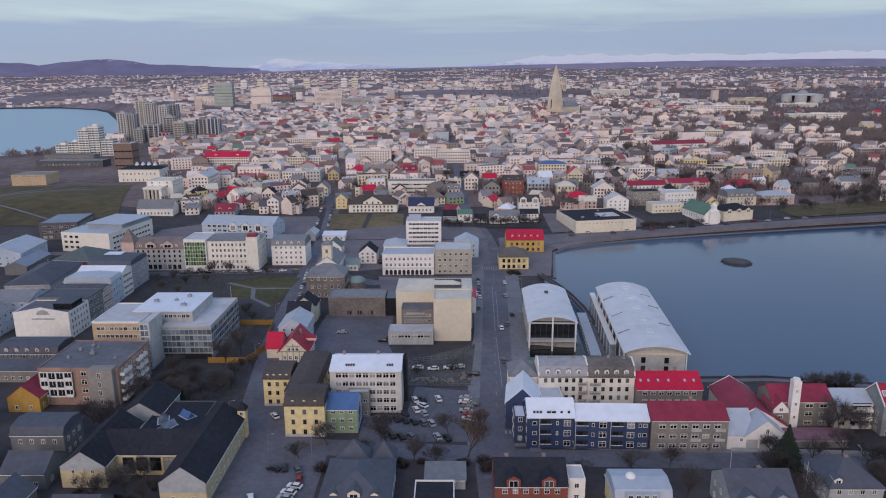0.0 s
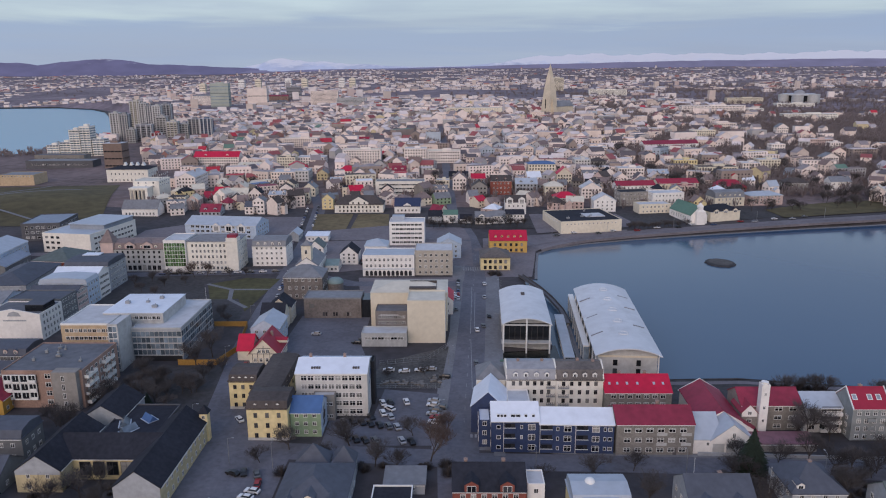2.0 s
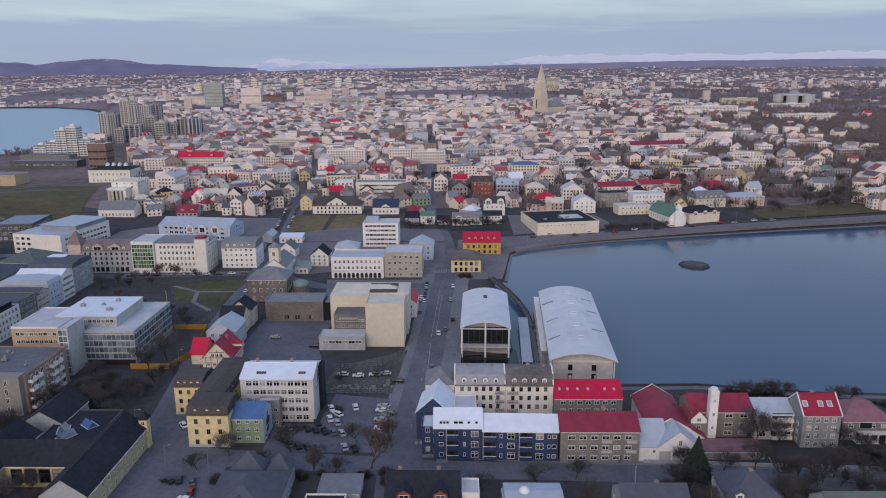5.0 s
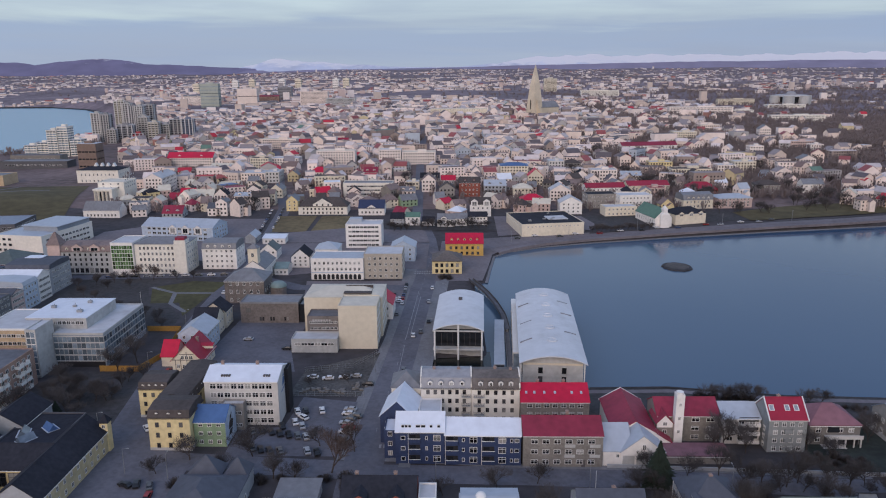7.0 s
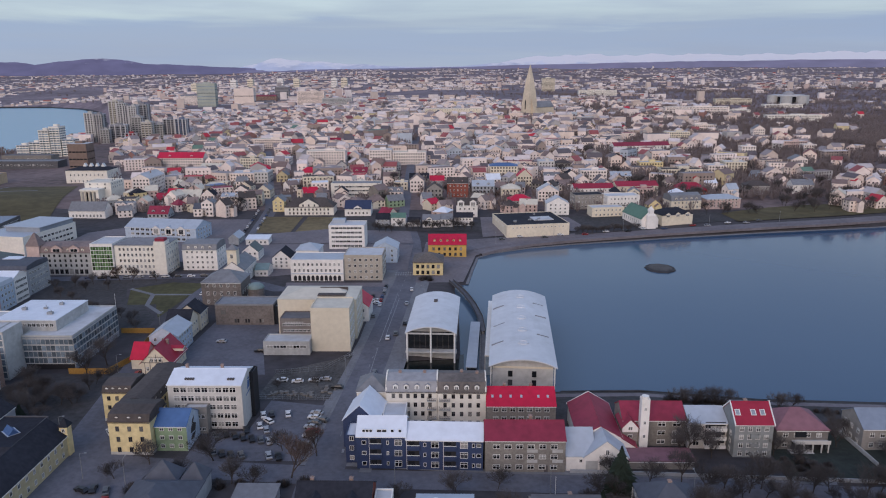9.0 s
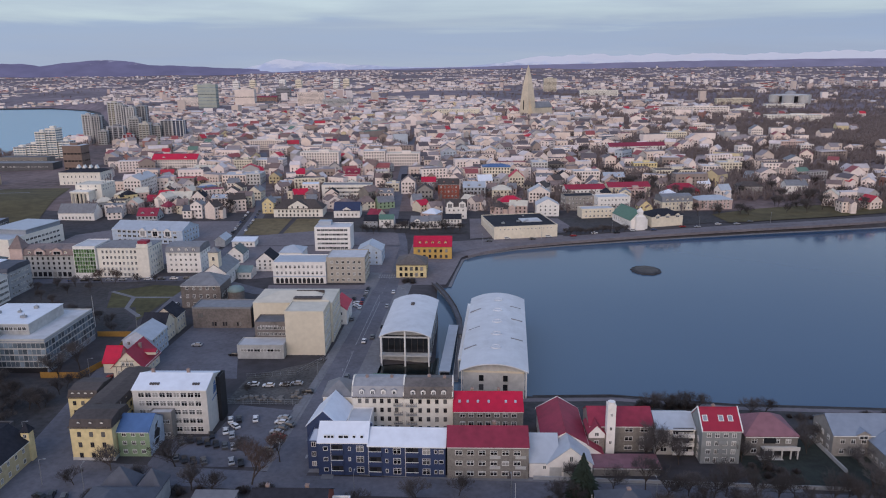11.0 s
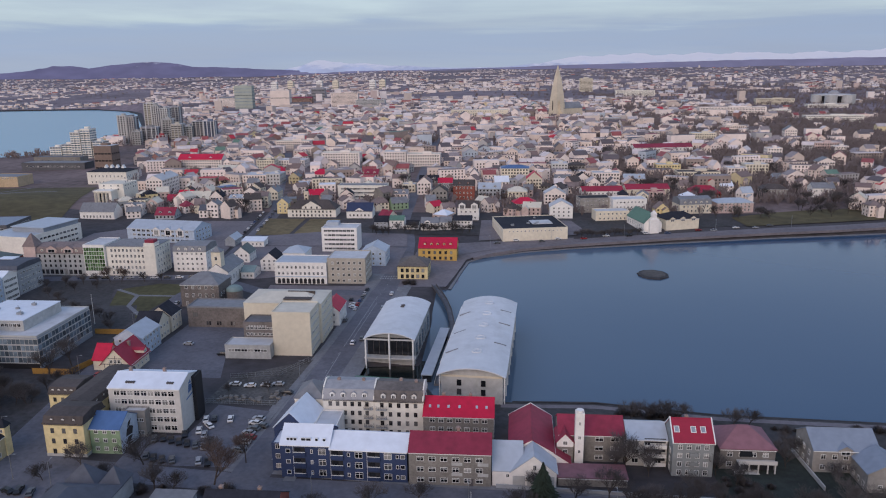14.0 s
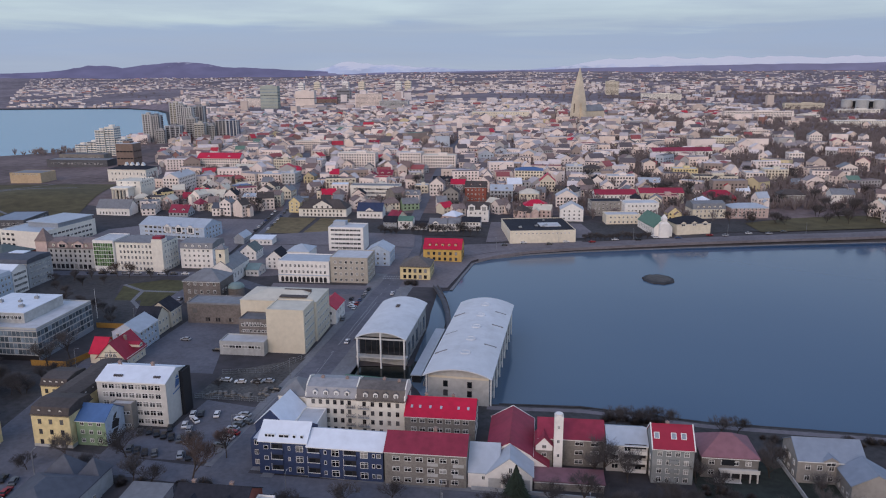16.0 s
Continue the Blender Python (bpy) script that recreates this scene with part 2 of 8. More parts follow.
HILLGROUND = mat("hazed_garden_soil_and_hedges", (.155, .115, .110), .95, vary=.45, scale=.12, stain=.4, bump=.3)
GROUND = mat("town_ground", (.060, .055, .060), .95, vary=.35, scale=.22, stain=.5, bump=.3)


def water_mat(name, color, rough, scale, west_sheen=None):
    m = bpy.data.materials.new(name)
    m.use_nodes = True
    t = m.node_tree
    b = t.nodes["Principled BSDF"]
    b.inputs["Base Color"].default_value = (*color, 1)
    b.inputs["Roughness"].default_value = rough
    b.inputs["IOR"].default_value = 1.33
    geo = t.nodes.new("ShaderNodeNewGeometry")
    n = t.nodes.new("ShaderNodeTexNoise")
    n.inputs["Scale"].default_value = scale
    n.inputs["Detail"].default_value = 5
    big = t.nodes.new("ShaderNodeTexNoise")
    big.inputs["Scale"].default_value = .012
    big.inputs["Detail"].default_value = 4
    t.links.new(geo.outputs["Position"], n.inputs["Vector"])
    t.links.new(geo.outputs["Position"], big.inputs["Vector"])
    # Brighter sky sheen towards the west is put into the water colour.
    if west_sheen:
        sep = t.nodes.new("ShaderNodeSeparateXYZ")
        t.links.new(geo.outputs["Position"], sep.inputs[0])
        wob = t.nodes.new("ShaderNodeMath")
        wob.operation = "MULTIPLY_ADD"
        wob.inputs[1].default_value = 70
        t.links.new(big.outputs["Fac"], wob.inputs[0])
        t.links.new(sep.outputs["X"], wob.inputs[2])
        eastward = t.nodes.new("ShaderNodeMapRange")
        eastward.interpolation_type = "SMOOTHSTEP"
        eastward.inputs["From Min"].default_value, eastward.inputs["From Max"].default_value = 60, 290
        t.links.new(wob.outputs[0], eastward.inputs["Value"])
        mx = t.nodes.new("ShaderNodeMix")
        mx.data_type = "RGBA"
        mx.inputs[6].default_value, mx.inputs[7].default_value = (*west_sheen, 1), (*color, 1)
        t.links.new(eastward.outputs[0], mx.inputs[0])
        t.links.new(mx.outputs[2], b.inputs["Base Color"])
    bump = t.nodes.new("ShaderNodeBump")
    bump.inputs["Distance"].default_value = .05
    r = t.nodes.new("ShaderNodeMapRange")
    r.inputs["From Min"].default_value, r.inputs["From Max"].default_value = .35, .65
    r.inputs["To Min"].default_value, r.inputs["To Max"].default_value = .05, .22
    t.links.new(big.outputs["Fac"], r.inputs["Value"])
    t.links.new(r.outputs[0], bump.inputs["Strength"])
    t.links.new(n.outputs["Fac"], bump.inputs["Height"])
    t.links.new(bump.outputs[0], b.inputs["Normal"])
    return m


# The second colour paints a brighter sky on the lake's west side.
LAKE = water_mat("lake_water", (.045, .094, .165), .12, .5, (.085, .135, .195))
# Shade under the hall is put into this dark water colour.
POND = water_mat("shaded_pond_water", (.010, .014, .014), .1, .8)
SEA = water_mat("sea_water", (.14, .30, .42), .25, .15)

# ---------------------------------------------------------------- mesh helpers


class Build:
    """Collects faces of one mesh."""

    def __init__(self):
        self.v, self.f, self.m = [], [], []

    def face(self, pts, m=0):
        i = len(self.v)
        self.v += [tuple(p) for p in pts]
        self.f.append(tuple(range(i, i + len(pts))))
        self.m.append(m)

    def shared(self, pts, faces, m=0):
        i = len(self.v)
        self.v += [tuple(p) for p in pts]
        for f in faces:
            self.f.append(tuple(i + k for k in f))
            self.m.append(m)

    def box(self, x0, y0, z0, x1, y1, z1, m=0):
        p = [(x0, y0, z0), (x1, y0, z0), (x1, y1, z0), (x0, y1, z0), (x0, y0, z1), (x1, y0, z1), (x1, y1, z1), (x0, y1, z1)]
        self.shared(p, [(0, 3, 2, 1), (4, 5, 6, 7), (0, 1, 5, 4), (1, 2, 6, 5), (2, 3, 7, 6), (3, 0, 4, 7)], m)

    def prism(self, profile, axis, a, b, m=0):
        """Extrude a closed profile of (u, z) along x or y from a to b."""
        n = len(profile)
        if axis == "y":
            p = [(u, a, z) for u, z in profile] + [(u, b, z) for u, z in profile]
        else:
            p = [(a, u, z) for u, z in profile] + [(b, u, z) for u, z in profile]
        self.shared(p, [tuple(range(n))[::-1], tuple(range(n, 2 * n))] + [(i, (i + 1) % n, n + (i + 1) % n, n + i) for i in range(n)], m)

    def frustum(self, x0, y0, x1, y1, z0, u0, v0, u1, v1, z1, m=0):
        p = [(x0, y0, z0), (x1, y0, z0), (x1, y1, z0), (x0, y1, z0), (u0, v0, z1), (u1, v0, z1), (u1, v1, z1), (u0, v1, z1)]
        self.shared(p, [(0, 3, 2, 1), (4, 5, 6, 7), (0, 1, 5, 4), (1, 2, 6, 5), (2, 3, 7, 6), (3, 0, 4, 7)], m)

    def tube(self, x, y, z0, z1, r0, r1, n=10, m=0):
        p = [(x + r0 * math.cos(i * math.tau / n), y + r0 * math.sin(i * math.tau / n), z0) for i in range(n)]
        p += [(x + r1 * math.cos(i * math.tau / n), y + r1 * math.sin(i * math.tau / n), z1) for i in range(n)]
        self.shared(p, [tuple(range(n))[::-1], tuple(range(n, 2 * n))] + [(i, (i + 1) % n, n + (i + 1) % n, n + i) for i in range(n)], m)

    def limb(self, a, b, r0, r1, n=4, m=0):
        a, b = Vector(a), Vector(b)
        d = (b - a).normalized()
        s = d.orthogonal().normalized()
        q = d.cross(s)
        ring = [(math.cos(i * math.tau / n), math.sin(i * math.tau / n)) for i in range(n)]
        p = [a + (s * c + q * e) * r0 for c, e in ring] + [b + (s * c + q * e) * r1 for c, e in ring]
        self.shared(p, [(i, (i + 1) % n, n + (i + 1) % n, n + i) for i in range(n)], m)

    def mesh(self, name, *materials):
        me = bpy.data.meshes.new(name)
        me.from_pydata(self.v, [], self.f)
        for mm in materials:
            me.materials.append(mm)
        if len(materials) > 1:
            me.polygons.foreach_set("material_index", self.m)
        bm = bmesh.new()
        bm.from_mesh(me)
        bmesh.ops.recalc_face_normals(bm, faces=bm.faces)
        bm.to_mesh(me)
        bm.free()
        return me


def part(name, data, parent, label="", m=None):
    """One mesh object under a thing or a part."""
    ob = new(name, data)
    ob.parent = parent
    if m is not None:
        ob.matrix_basis = m
    return tagged(ob, label)


def structure(name, data, label, category=""):
    return tagged(new(name, data), label, category or name.replace("_", " "), kind="structure")


def thing(name, label, category, m, group=""):
    ob = new(name)
    ob.matrix_basis = m
    return tagged(ob, label, category, group)


# ---------------------------------------------------------------- ground, lake and sea


def lerp_table(t, xs, ys):
    return np.interp(t, xs, ys)


def ease(a, b, v):
    k = np.clip((v - a) / (b - a), 0, 1)
    return k * k * (3 - 2 * k)


LAKE_EDGE = [(24, 267), (49, 264), (56, 251), (82, 250), (110, 251), (150, 244), (205, 241), (330, 236), (700, 225), (700, 610), (420, 545), (312, 523), (258, 512),
             (191, 496), (123, 478), (91, 467), (66, 453), (57, 441), (53, 411), (50, 385), (43, 381), (44.5, 345), (45.5, 330), (46, 281), (24, 279)]
SEA_EDGE = [(-3600, 700), (-900, 880), (-655, 945), (-600, 1010), (-588, 1075), (-577, 1175), (-617, 1335), (-728, 1600), (-890, 1900), (-1000, 2110), (-1110, 2260),
            (-1290, 2390), (-1450, 2380), (-1700, 2330), (-2600, 2300), (-3600, 2300)]


def signed(px, py, poly):
    """Signed distance to a closed outline, negative inside."""
    best = np.full(px.shape, 1e9)
    inside = np.zeros(px.shape, bool)
    for (ax, ay), (bx, by) in zip(poly, poly[1:] + poly[:1]):
        dx, dy = bx - ax, by - ay
        k = np.clip(((px - ax) * dx + (py - ay) * dy) / (dx * dx + dy * dy), 0, 1)
        best = np.minimum(best, np.hypot(px - ax - k * dx, py - ay - k * dy))
        cross = ((ay > py) != (by > py)) & (px < dx * (py - ay) / (dy if dy else 1e-9) + ax)
        inside ^= cross
    return np.where(inside, -best, best)


def land(px, py):
    """Height of the dry land."""
    px, py = np.asarray(px, float), np.asarray(py, float)
    low = lerp_table(py, [0, 440, 560, 1230, 2440, 3000, 3800, 4600], [2, 2, 3.5, 5, 4, 30, 62, 97])
    mid = lerp_table(py, [0, 440, 550, 640, 800, 1020, 1200, 1500, 2000, 2800, 3700, 4600], [2, 2, 5.5, 10.5, 19, 29.5, 36.5, 36, 41, 56, 82, 121])
    near = np.where(px < 100, np.exp(-((px - 100) / 450) ** 2), np.exp(-((px - 100) / 620) ** 2))
    far = ease(-1500, -500, px)
    k = ease(1250, 2300, py)
    z = low + (mid - low) * (near * (1 - k) + far * k)
    z += 9 * np.exp(-(((px + 350) / 75) ** 2 + ((py - 590) / 60) ** 2))
    rough = ease(700, 1500, py) * 2.2
    z += rough * (np.sin(px * .011 + py * .006) + np.sin(py * .017 - px * .004))
    return z


def ground_z(x, y):
    return float(land(np.array([x]), np.array([y]))[0])


def axis(*spans):
    out = []
    for a, b, step in spans:
        out += list(np.arange(a, b, step))
    return np.array(out + [spans[-1][1]])


gx = axis((-4200, -1700, 100), (-1700, -560, 30), (-560, -200, 12), (-200, 15, 6), (15, 100, 3), (100, 345, 5), (345, 800, 15), (800, 1700, 40), (1700, 4200, 100))
gy = axis((-400, 140, 20), (140, 230, 6), (230, 345, 3), (345, 560, 4), (560, 900, 10), (900, 2500, 25), (2500, 4620, 53))
GX, GY = np.meshgrid(gx, gy)
GZ = land(GX, GY)
sl, ss = signed(GX, GY, LAKE_EDGE), signed(GX, GY, SEA_EDGE)
GZ = np.where(sl < 3, np.minimum(GZ, 0.7 + sl * 0.7), GZ)
GZ = np.where(ss < 40, np.minimum(GZ, 0.0 + ss * 0.35), GZ)
GZ = np.maximum(GZ, -6)
nx, ny = len(gx), len(gy)
ids = np.arange(nx * ny).reshape(ny, nx)
quads = np.stack([ids[:-1, :-1], ids[:-1, 1:], ids[1:, 1:], ids[1:, :-1]], -1).reshape(-1, 4)
gm = bpy.data.meshes.new("ground")
gm.from_pydata(np.stack([GX, GY, GZ], -1).reshape(-1, 3).tolist(), [], quads.tolist())
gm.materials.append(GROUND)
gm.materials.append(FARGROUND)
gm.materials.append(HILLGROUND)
# Ground colours with painted haze take over with distance.
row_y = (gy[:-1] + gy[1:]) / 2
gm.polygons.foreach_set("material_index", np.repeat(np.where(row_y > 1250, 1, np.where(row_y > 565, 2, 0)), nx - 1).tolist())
gm.polygons.foreach_set("use_smooth", [True] * len(gm.polygons))
structure("ground", gm, "dull brown winter town ground rising to a low hill")


def outline(name, poly, z, material, label, category, lift=None):
    """A flat sheet with a closed outline."""
    from_tri = bmesh.new()
    vs = [from_tri.verts.new((x, y, z if lift is None else ground_z(x, y) + lift)) for x, y in poly]
    f = from_tri.faces.new(vs)
    bmesh.ops.triangulate(from_tri, faces=[f])
    bmesh.ops.recalc_face_normals(from_tri, faces=from_tri.faces)
    me = bpy.data.meshes.new(name)
    from_tri.to_mesh(me)
    from_tri.free()
    if me.polygons[0].normal.z < 0:
        me.flip_normals()
    me.materials.append(material)
    return structure(name, me, label, category)


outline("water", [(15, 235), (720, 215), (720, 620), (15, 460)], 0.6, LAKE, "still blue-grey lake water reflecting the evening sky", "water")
outline("water_pond", [(20, 260), (47.5, 260), (47.5, 286), (20, 286)], 0.66, POND, "pond water under the city hall, its shade put into the colour", "water")
outline("water_sea", [(-4200, 400), (-500, 800), (-500, 2500), (-4200, 2500)], 0.0, SEA, "pale blue sea water in a harbour bay", "water")


def ribbon(name, pts, width, material, label, category, lift=0.04, z=None, step=8.0, kerb=0.0):
    """A strip of road or path that follows the ground along a line of points."""
    dense = []
    for (ax, ay), (bx, by) in zip(pts, pts[1:]):
        n = max(1, int(math.hypot(bx - ax, by - ay) / step))
        dense += [(ax + (bx - ax) * i / n, ay + (by - ay) * i / n) for i in range(n)]
    dense.append(pts[-1])
    b = Build()
    rows = []
    for i, (x, y) in enumerate(dense):
        p, q = dense[max(i - 1, 0)], dense[min(i + 1, len(dense) - 1)]
        dx, dy = q[0] - p[0], q[1] - p[1]
        l = math.hypot(dx, dy) or 1
        ox, oy = -dy / l * width / 2, dx / l * width / 2
        zz = (ground_z(x, y) if z is None else z) + lift
        rows += [(x + ox, y + oy, zz), (x - ox, y - oy, zz)]
        if kerb:
            rows += [(x + ox, y + oy, zz - kerb), (x - ox, y - oy, zz - kerb)]
    k = 4 if kerb else 2
    faces = []
    for i in range(len(dense) - 1):
        a, c = i * k, (i + 1) * k
        faces.append((a, a + 1, c + 1, c))
        if kerb:
            faces += [(a, c, c + 2, a + 2), (a + 1, a + 3, c + 3, c + 1)]
    b.shared(rows, faces)
    return structure(name, b.mesh(name, material), label, category)

# ---------------------------------------------------------------- streets, squares, lawns
ribbon("road_shore", [(8, 120), (6, 190), (9, 233), (12, 288), (15, 352), (17, 395), (17, 445), (14, 480), (4, 545)], 12, ASPHALT, "grey asphalt street with worn white lane lines", "road")
ribbon("road_cross", [(-72, 194), (-48, 197), (-2, 193), (10, 191), (52, 190), (95, 188), (150, 184), (330, 176)], 9.5, ASPHALT, "grey asphalt street in front of the houses", "road", .045)
ribbon("road_diagonal", [(-62, 130), (-68, 175), (-72, 208), (-76, 238), (-82, 280), (-86, 332), (-90, 408), (-96, 500), (-104, 575), (-150, 760)], 10, ASPHALT, "narrow asphalt street lined with parked cars", "road", .05)
ribbon("road_lake_side", [(17, 448), (40, 452), (62, 466), (91, 480), (123, 491), (191, 508), (258, 524), (312, 535), (480, 580)], 12, HAZEDROAD, "asphalt street along the lake shore", "road", .055)
ribbon("road_square", [(-270, 440), (-170, 440), (-95, 440), (-40, 436), (17, 440)], 12, HAZEDROAD, "asphalt street behind the old centre", "road", .06)
ribbon("road_hotel", [(-215, 388), (-150, 393), (-88, 398), (-50, 372), (10, 372)], 9, ASPHALT, "asphalt street beside the park", "road", .053)
ribbon("road_government", [(-102, 489), (-44, 487), (-8, 482), (17, 470)], 10, ASPHALT, "asphalt street below the lawn", "road", .057)
ribbon("pavement_shore", [(18.5, 194), (19.5, 260), (23, 300), (27, 352), (27, 395), (38, 440)], 3.4, PAVING, "pale paved footway beside the street", "pavement", .14, kerb=.16)
ribbon("pavement_west", [(-1.5, 205), (1.5, 245), (4.5, 288), (7.5, 352), (9, 395)], 2.6, PAVING, "pale paved footway with a kerb", "pavement", .14, kerb=.16)
ribbon("pavement_cross", [(14, 198.4), (52, 195.3), (95, 193.8), (150, 190)], 2.0, PAVING, "paved footway under the housefronts", "pavement", .14, kerb=.16)
ribbon("pavement_lake", [(58, 448), (69, 458), (91, 471), (123, 482), (191, 500), (258, 515.5), (312, 526.5), (480, 570)], 6.4, HAZEDROAD, "lakeside footway of worn concrete", "pavement", .16, kerb=1.7)
ribbon("lake_kerb", [(50, 384), (53, 411), (57, 441), (66, 453), (91, 467), (123, 478), (191, 496), (258, 512), (312, 523), (420, 545)], 1.6, PAVING, "grey stone edge of the lake", "kerb", .3, z=.75, kerb=1.3)
ribbon("lake_bank", [(82, 249.5), (110, 250.5), (150, 243.5), (205, 240.5), (330, 235.5)], .8, ROCK, "low stone bank on the near shore", "kerb", .5, z=1.1, kerb=1.6)
outline("street_apron", [(-2, 198), (22, 197), (24, 262), (26, 300), (30, 395), (40, 436), (5, 440), (4, 395), (3, 300), (-1, 242)], 0, PAVING, "worn paving along the street", "paving", lift=.033)
outline("lake_corner_paving", [(22, 384), (48, 385), (52, 412), (56, 442), (66, 455), (91, 469), (123, 480), (126, 497), (74, 486), (24, 474)], 0, HAZEDROAD, "asphalt forecourt at the lake corner", "paving", lift=.037)
outline("square_paved", [(-68, 262), (-28, 262), (-34, 283), (-34, 320), (-66, 320)], 0, ASPHALT, "worn asphalt car park in a yard", "paving", lift=.07)
outline("car_park", [(-36, 200), (-1, 200), (1, 236), (-20, 240), (-22, 218), (-36, 217)], 0, ASPHALT, "asphalt car park between the houses", "paving", lift=.075)
outline("street_junction", [(-72, 160), (-44, 160), (-44, 198), (-50, 202.5), (-58.5, 203.6), (-61, 222), (-70, 236), (-76, 236), (-78, 205)], 0, ASPHALT, "wide asphalt street junction", "paving", lift=.08)
outline("town_square", [(-62, 395), (-20, 410), (16, 408), (16, 470), (-90, 470), (-90, 420)], 0, HAZEDROAD, "grey asphalt square", "paving", lift=.03)
outline("upper_square", [(-95, 470), (16, 470), (12, 500), (4, 512), (-38, 512), (-40, 490), (-98, 492)], 0, HAZEDROAD, "grey asphalt square below the lawns", "paving", lift=.30)
outline("hotel_yard", [(-215, 420), (-97, 428), (-103, 480), (-108, 540), (-160, 540), (-215, 500)], 0, HAZEDROAD, "asphalt yards behind the hotel", "paving", lift=.32)
outline("thicket_soil", [(-119, 222), (-73.5, 205), (-77, 236), (-81.5, 262), (-119, 262)], 0, GARDEN, "bare brown garden soil under trees", "soil", lift=.035)
outline("park_soil", [(-172, 312), (-92, 300), (-96, 326), (-110, 345), (-120, 348), (-130, 372), (-112, 388), (-172, 386)], 0, GARDEN, "bare brown park ground under trees", "soil", lift=.045)
outline("school_yard", [(62, 486), (128, 503), (134, 520), (128, 545), (62, 545)], 0, HAZEDROAD, "grey asphalt school yard", "paving", lift=.35)
outline("shore_gardens", [(128, 505), (158, 512), (250, 533), (246, 562), (128, 546)], 0, GARDEN, "brown winter gardens above the lake road", "soil", lift=.33)
outline("hill_foot_yard", [(-30, 506), (62, 500), (62, 530), (-30, 530)], 0, GARDEN, "brown winter gardens at the foot of the hill", "soil", lift=.34)
outline("street_yard", [(-40, 331), (-6, 340), (9, 340), (10, 384), (-48, 384)], 0, HAZEDROAD, "grey asphalt yard beside the street", "paving", lift=.038)
outline("shore_soil", [(56, 233), (78, 229), (96, 222.5), (140, 222.5), (165, 224), (330, 219), (330, 234), (205, 239), (150, 242), (110, 248), (60, 248)], 0, GARDEN, "brown winter gardens on the near shore", "soil", lift=.04)
ribbon("shore_path", [(78, 245), (110, 246), (150, 239.5), (205, 236.5), (330, 231)], 2.6, HAZEDROAD, "worn footpath along the near shore", "path", .07)
outline("front_gardens", [(138.5, 192), (190, 190), (190, 221), (138.5, 221)], 0, SHADETURF, "dark green gardens round the villas, shade put into the colour", "lawn", lift=.042)
outline("building_plot", [(-26, 241), (1, 241), (3, 282), (-24, 264)], 0, RUBBLE, "fenced building plot with rubble and soil", "soil", lift=.06)
outline("hall_plaza", [(20, 235), (47, 235), (47, 264), (23, 267), (23, 282), (20, 282)], 0, PAVING, "paved plaza beside the city hall", "paving", lift=.10)
outline("lawn_park", [(-118, 345), (-104, 346), (-95, 326), (-91, 382), (-110, 384), (-128, 372)], 0, GRASS, "small park lawn with worn paths", "lawn", lift=.066)
ribbon("park_path", [(-128, 372), (-112, 362), (-92, 362)], 2.2, PAVING, "pale gravel path across the lawn", "path", .10)
ribbon("park_path_b", [(-112, 362), (-108, 345), (-96, 332)], 2.2, PAVING, "pale gravel path across the lawn", "path", .11)
outline("lawn_government", [(-96, 499), (-72, 499), (-73, 548), (-102, 549)], 0, LAWN, "government house lawn", "lawn", lift=.25)
outline("lawn_government_b", [(-69, 499), (-42, 497), (-45, 547), (-69, 548)], 0, LAWN, "government house lawn", "lawn", lift=.25)
outline("lawn_shore", [(250, 530), (330, 548), (420, 572), (420, 598), (322, 584), (280, 572), (246, 556)], 0, MOUND, "sloping winter lawn by the lake", "lawn", lift=.6)


def meadow():
    """Grassy hillock above the harbour, laid a little above the ground."""
    b = Build()
    xs, ys = np.linspace(-470, -255, 22), np.linspace(510, 680, 18)
    pts = []
    for y in ys:
        for x in xs:
            skew = (y - 510) * .35
            pts.append((x - skew, y, ground_z(x - skew, y) + .25))
    w = len(xs)
    b.shared(pts, [(j * w + i, j * w + i + 1, (j + 1) * w + i + 1, (j + 1) * w + i) for j in range(len(ys) - 1) for i in range(w - 1)])
    structure("meadow", b.mesh("meadow", MOUND), "green-brown grassy hillock with footpaths", "lawn")
    ribbon("meadow_path", [(-300, 520), (-370, 560), (-400, 610), (-380, 680)], 2.5, PAVING, "worn footpath over the grassy hillock", "path", .5)
    ribbon("meadow_path_b", [(-470, 560), (-400, 590), (-330, 640)], 2.5, PAVING, "worn footpath over the grassy hillock", "path", .5)


meadow()


ribbon("road_hill", [(4, 545), (-4, 760), (-14, 1100)], 8, ASPHALT, "asphalt street climbing the hill", "road", .25)
ribbon("road_hill_west", [(-150, 760), (-190, 900)], 8, ASPHALT, "asphalt street climbing the hill", "road", .25)


def lane_marks():
    b = Build()
    for i in range(26):
        y = 215 + i * 9
        x = 9 + (y - 233) * .046
        b.box(x - .07, y, 2.085, x + .07, y + 3, 2.09)
    for (ax, ay), (bx, by) in (((12.0, 297), (14.2, 366)), ((13.8, 302), (15.6, 356)), ((11.4, 240), (12.0, 290))):
        w_ = .11
        b.shared([(ax - w_, ay, 2.085), (ax + w_, ay, 2.085), (bx + w_, by, 2.085), (bx - w_, by, 2.085)], [(0, 1, 2, 3)])
    for k, y in enumerate((398, 402, 205)):
        for i in range(9):
            b.box(10 + i * 1.35, y, 2.085, 10.7 + i * 1.35, y + 2.2, 2.09)
    structure("lane_marking", b.mesh("lane_marking", LINE), "worn white painted lane lines", "road marking")


lane_marks()

# sea wall along the harbour
ribbon("sea_wall", SEA_EDGE[2:13], 14, ROCK, "dark boulder sea wall", "sea wall", 2.2, z=0, kerb=3.0, step=40)
ribbon("sea_wall_far", SEA_EDGE[11:15], 22, ROCK, "dark boulder sea wall", "sea wall", 3.5, z=0, kerb=5.0, step=40)


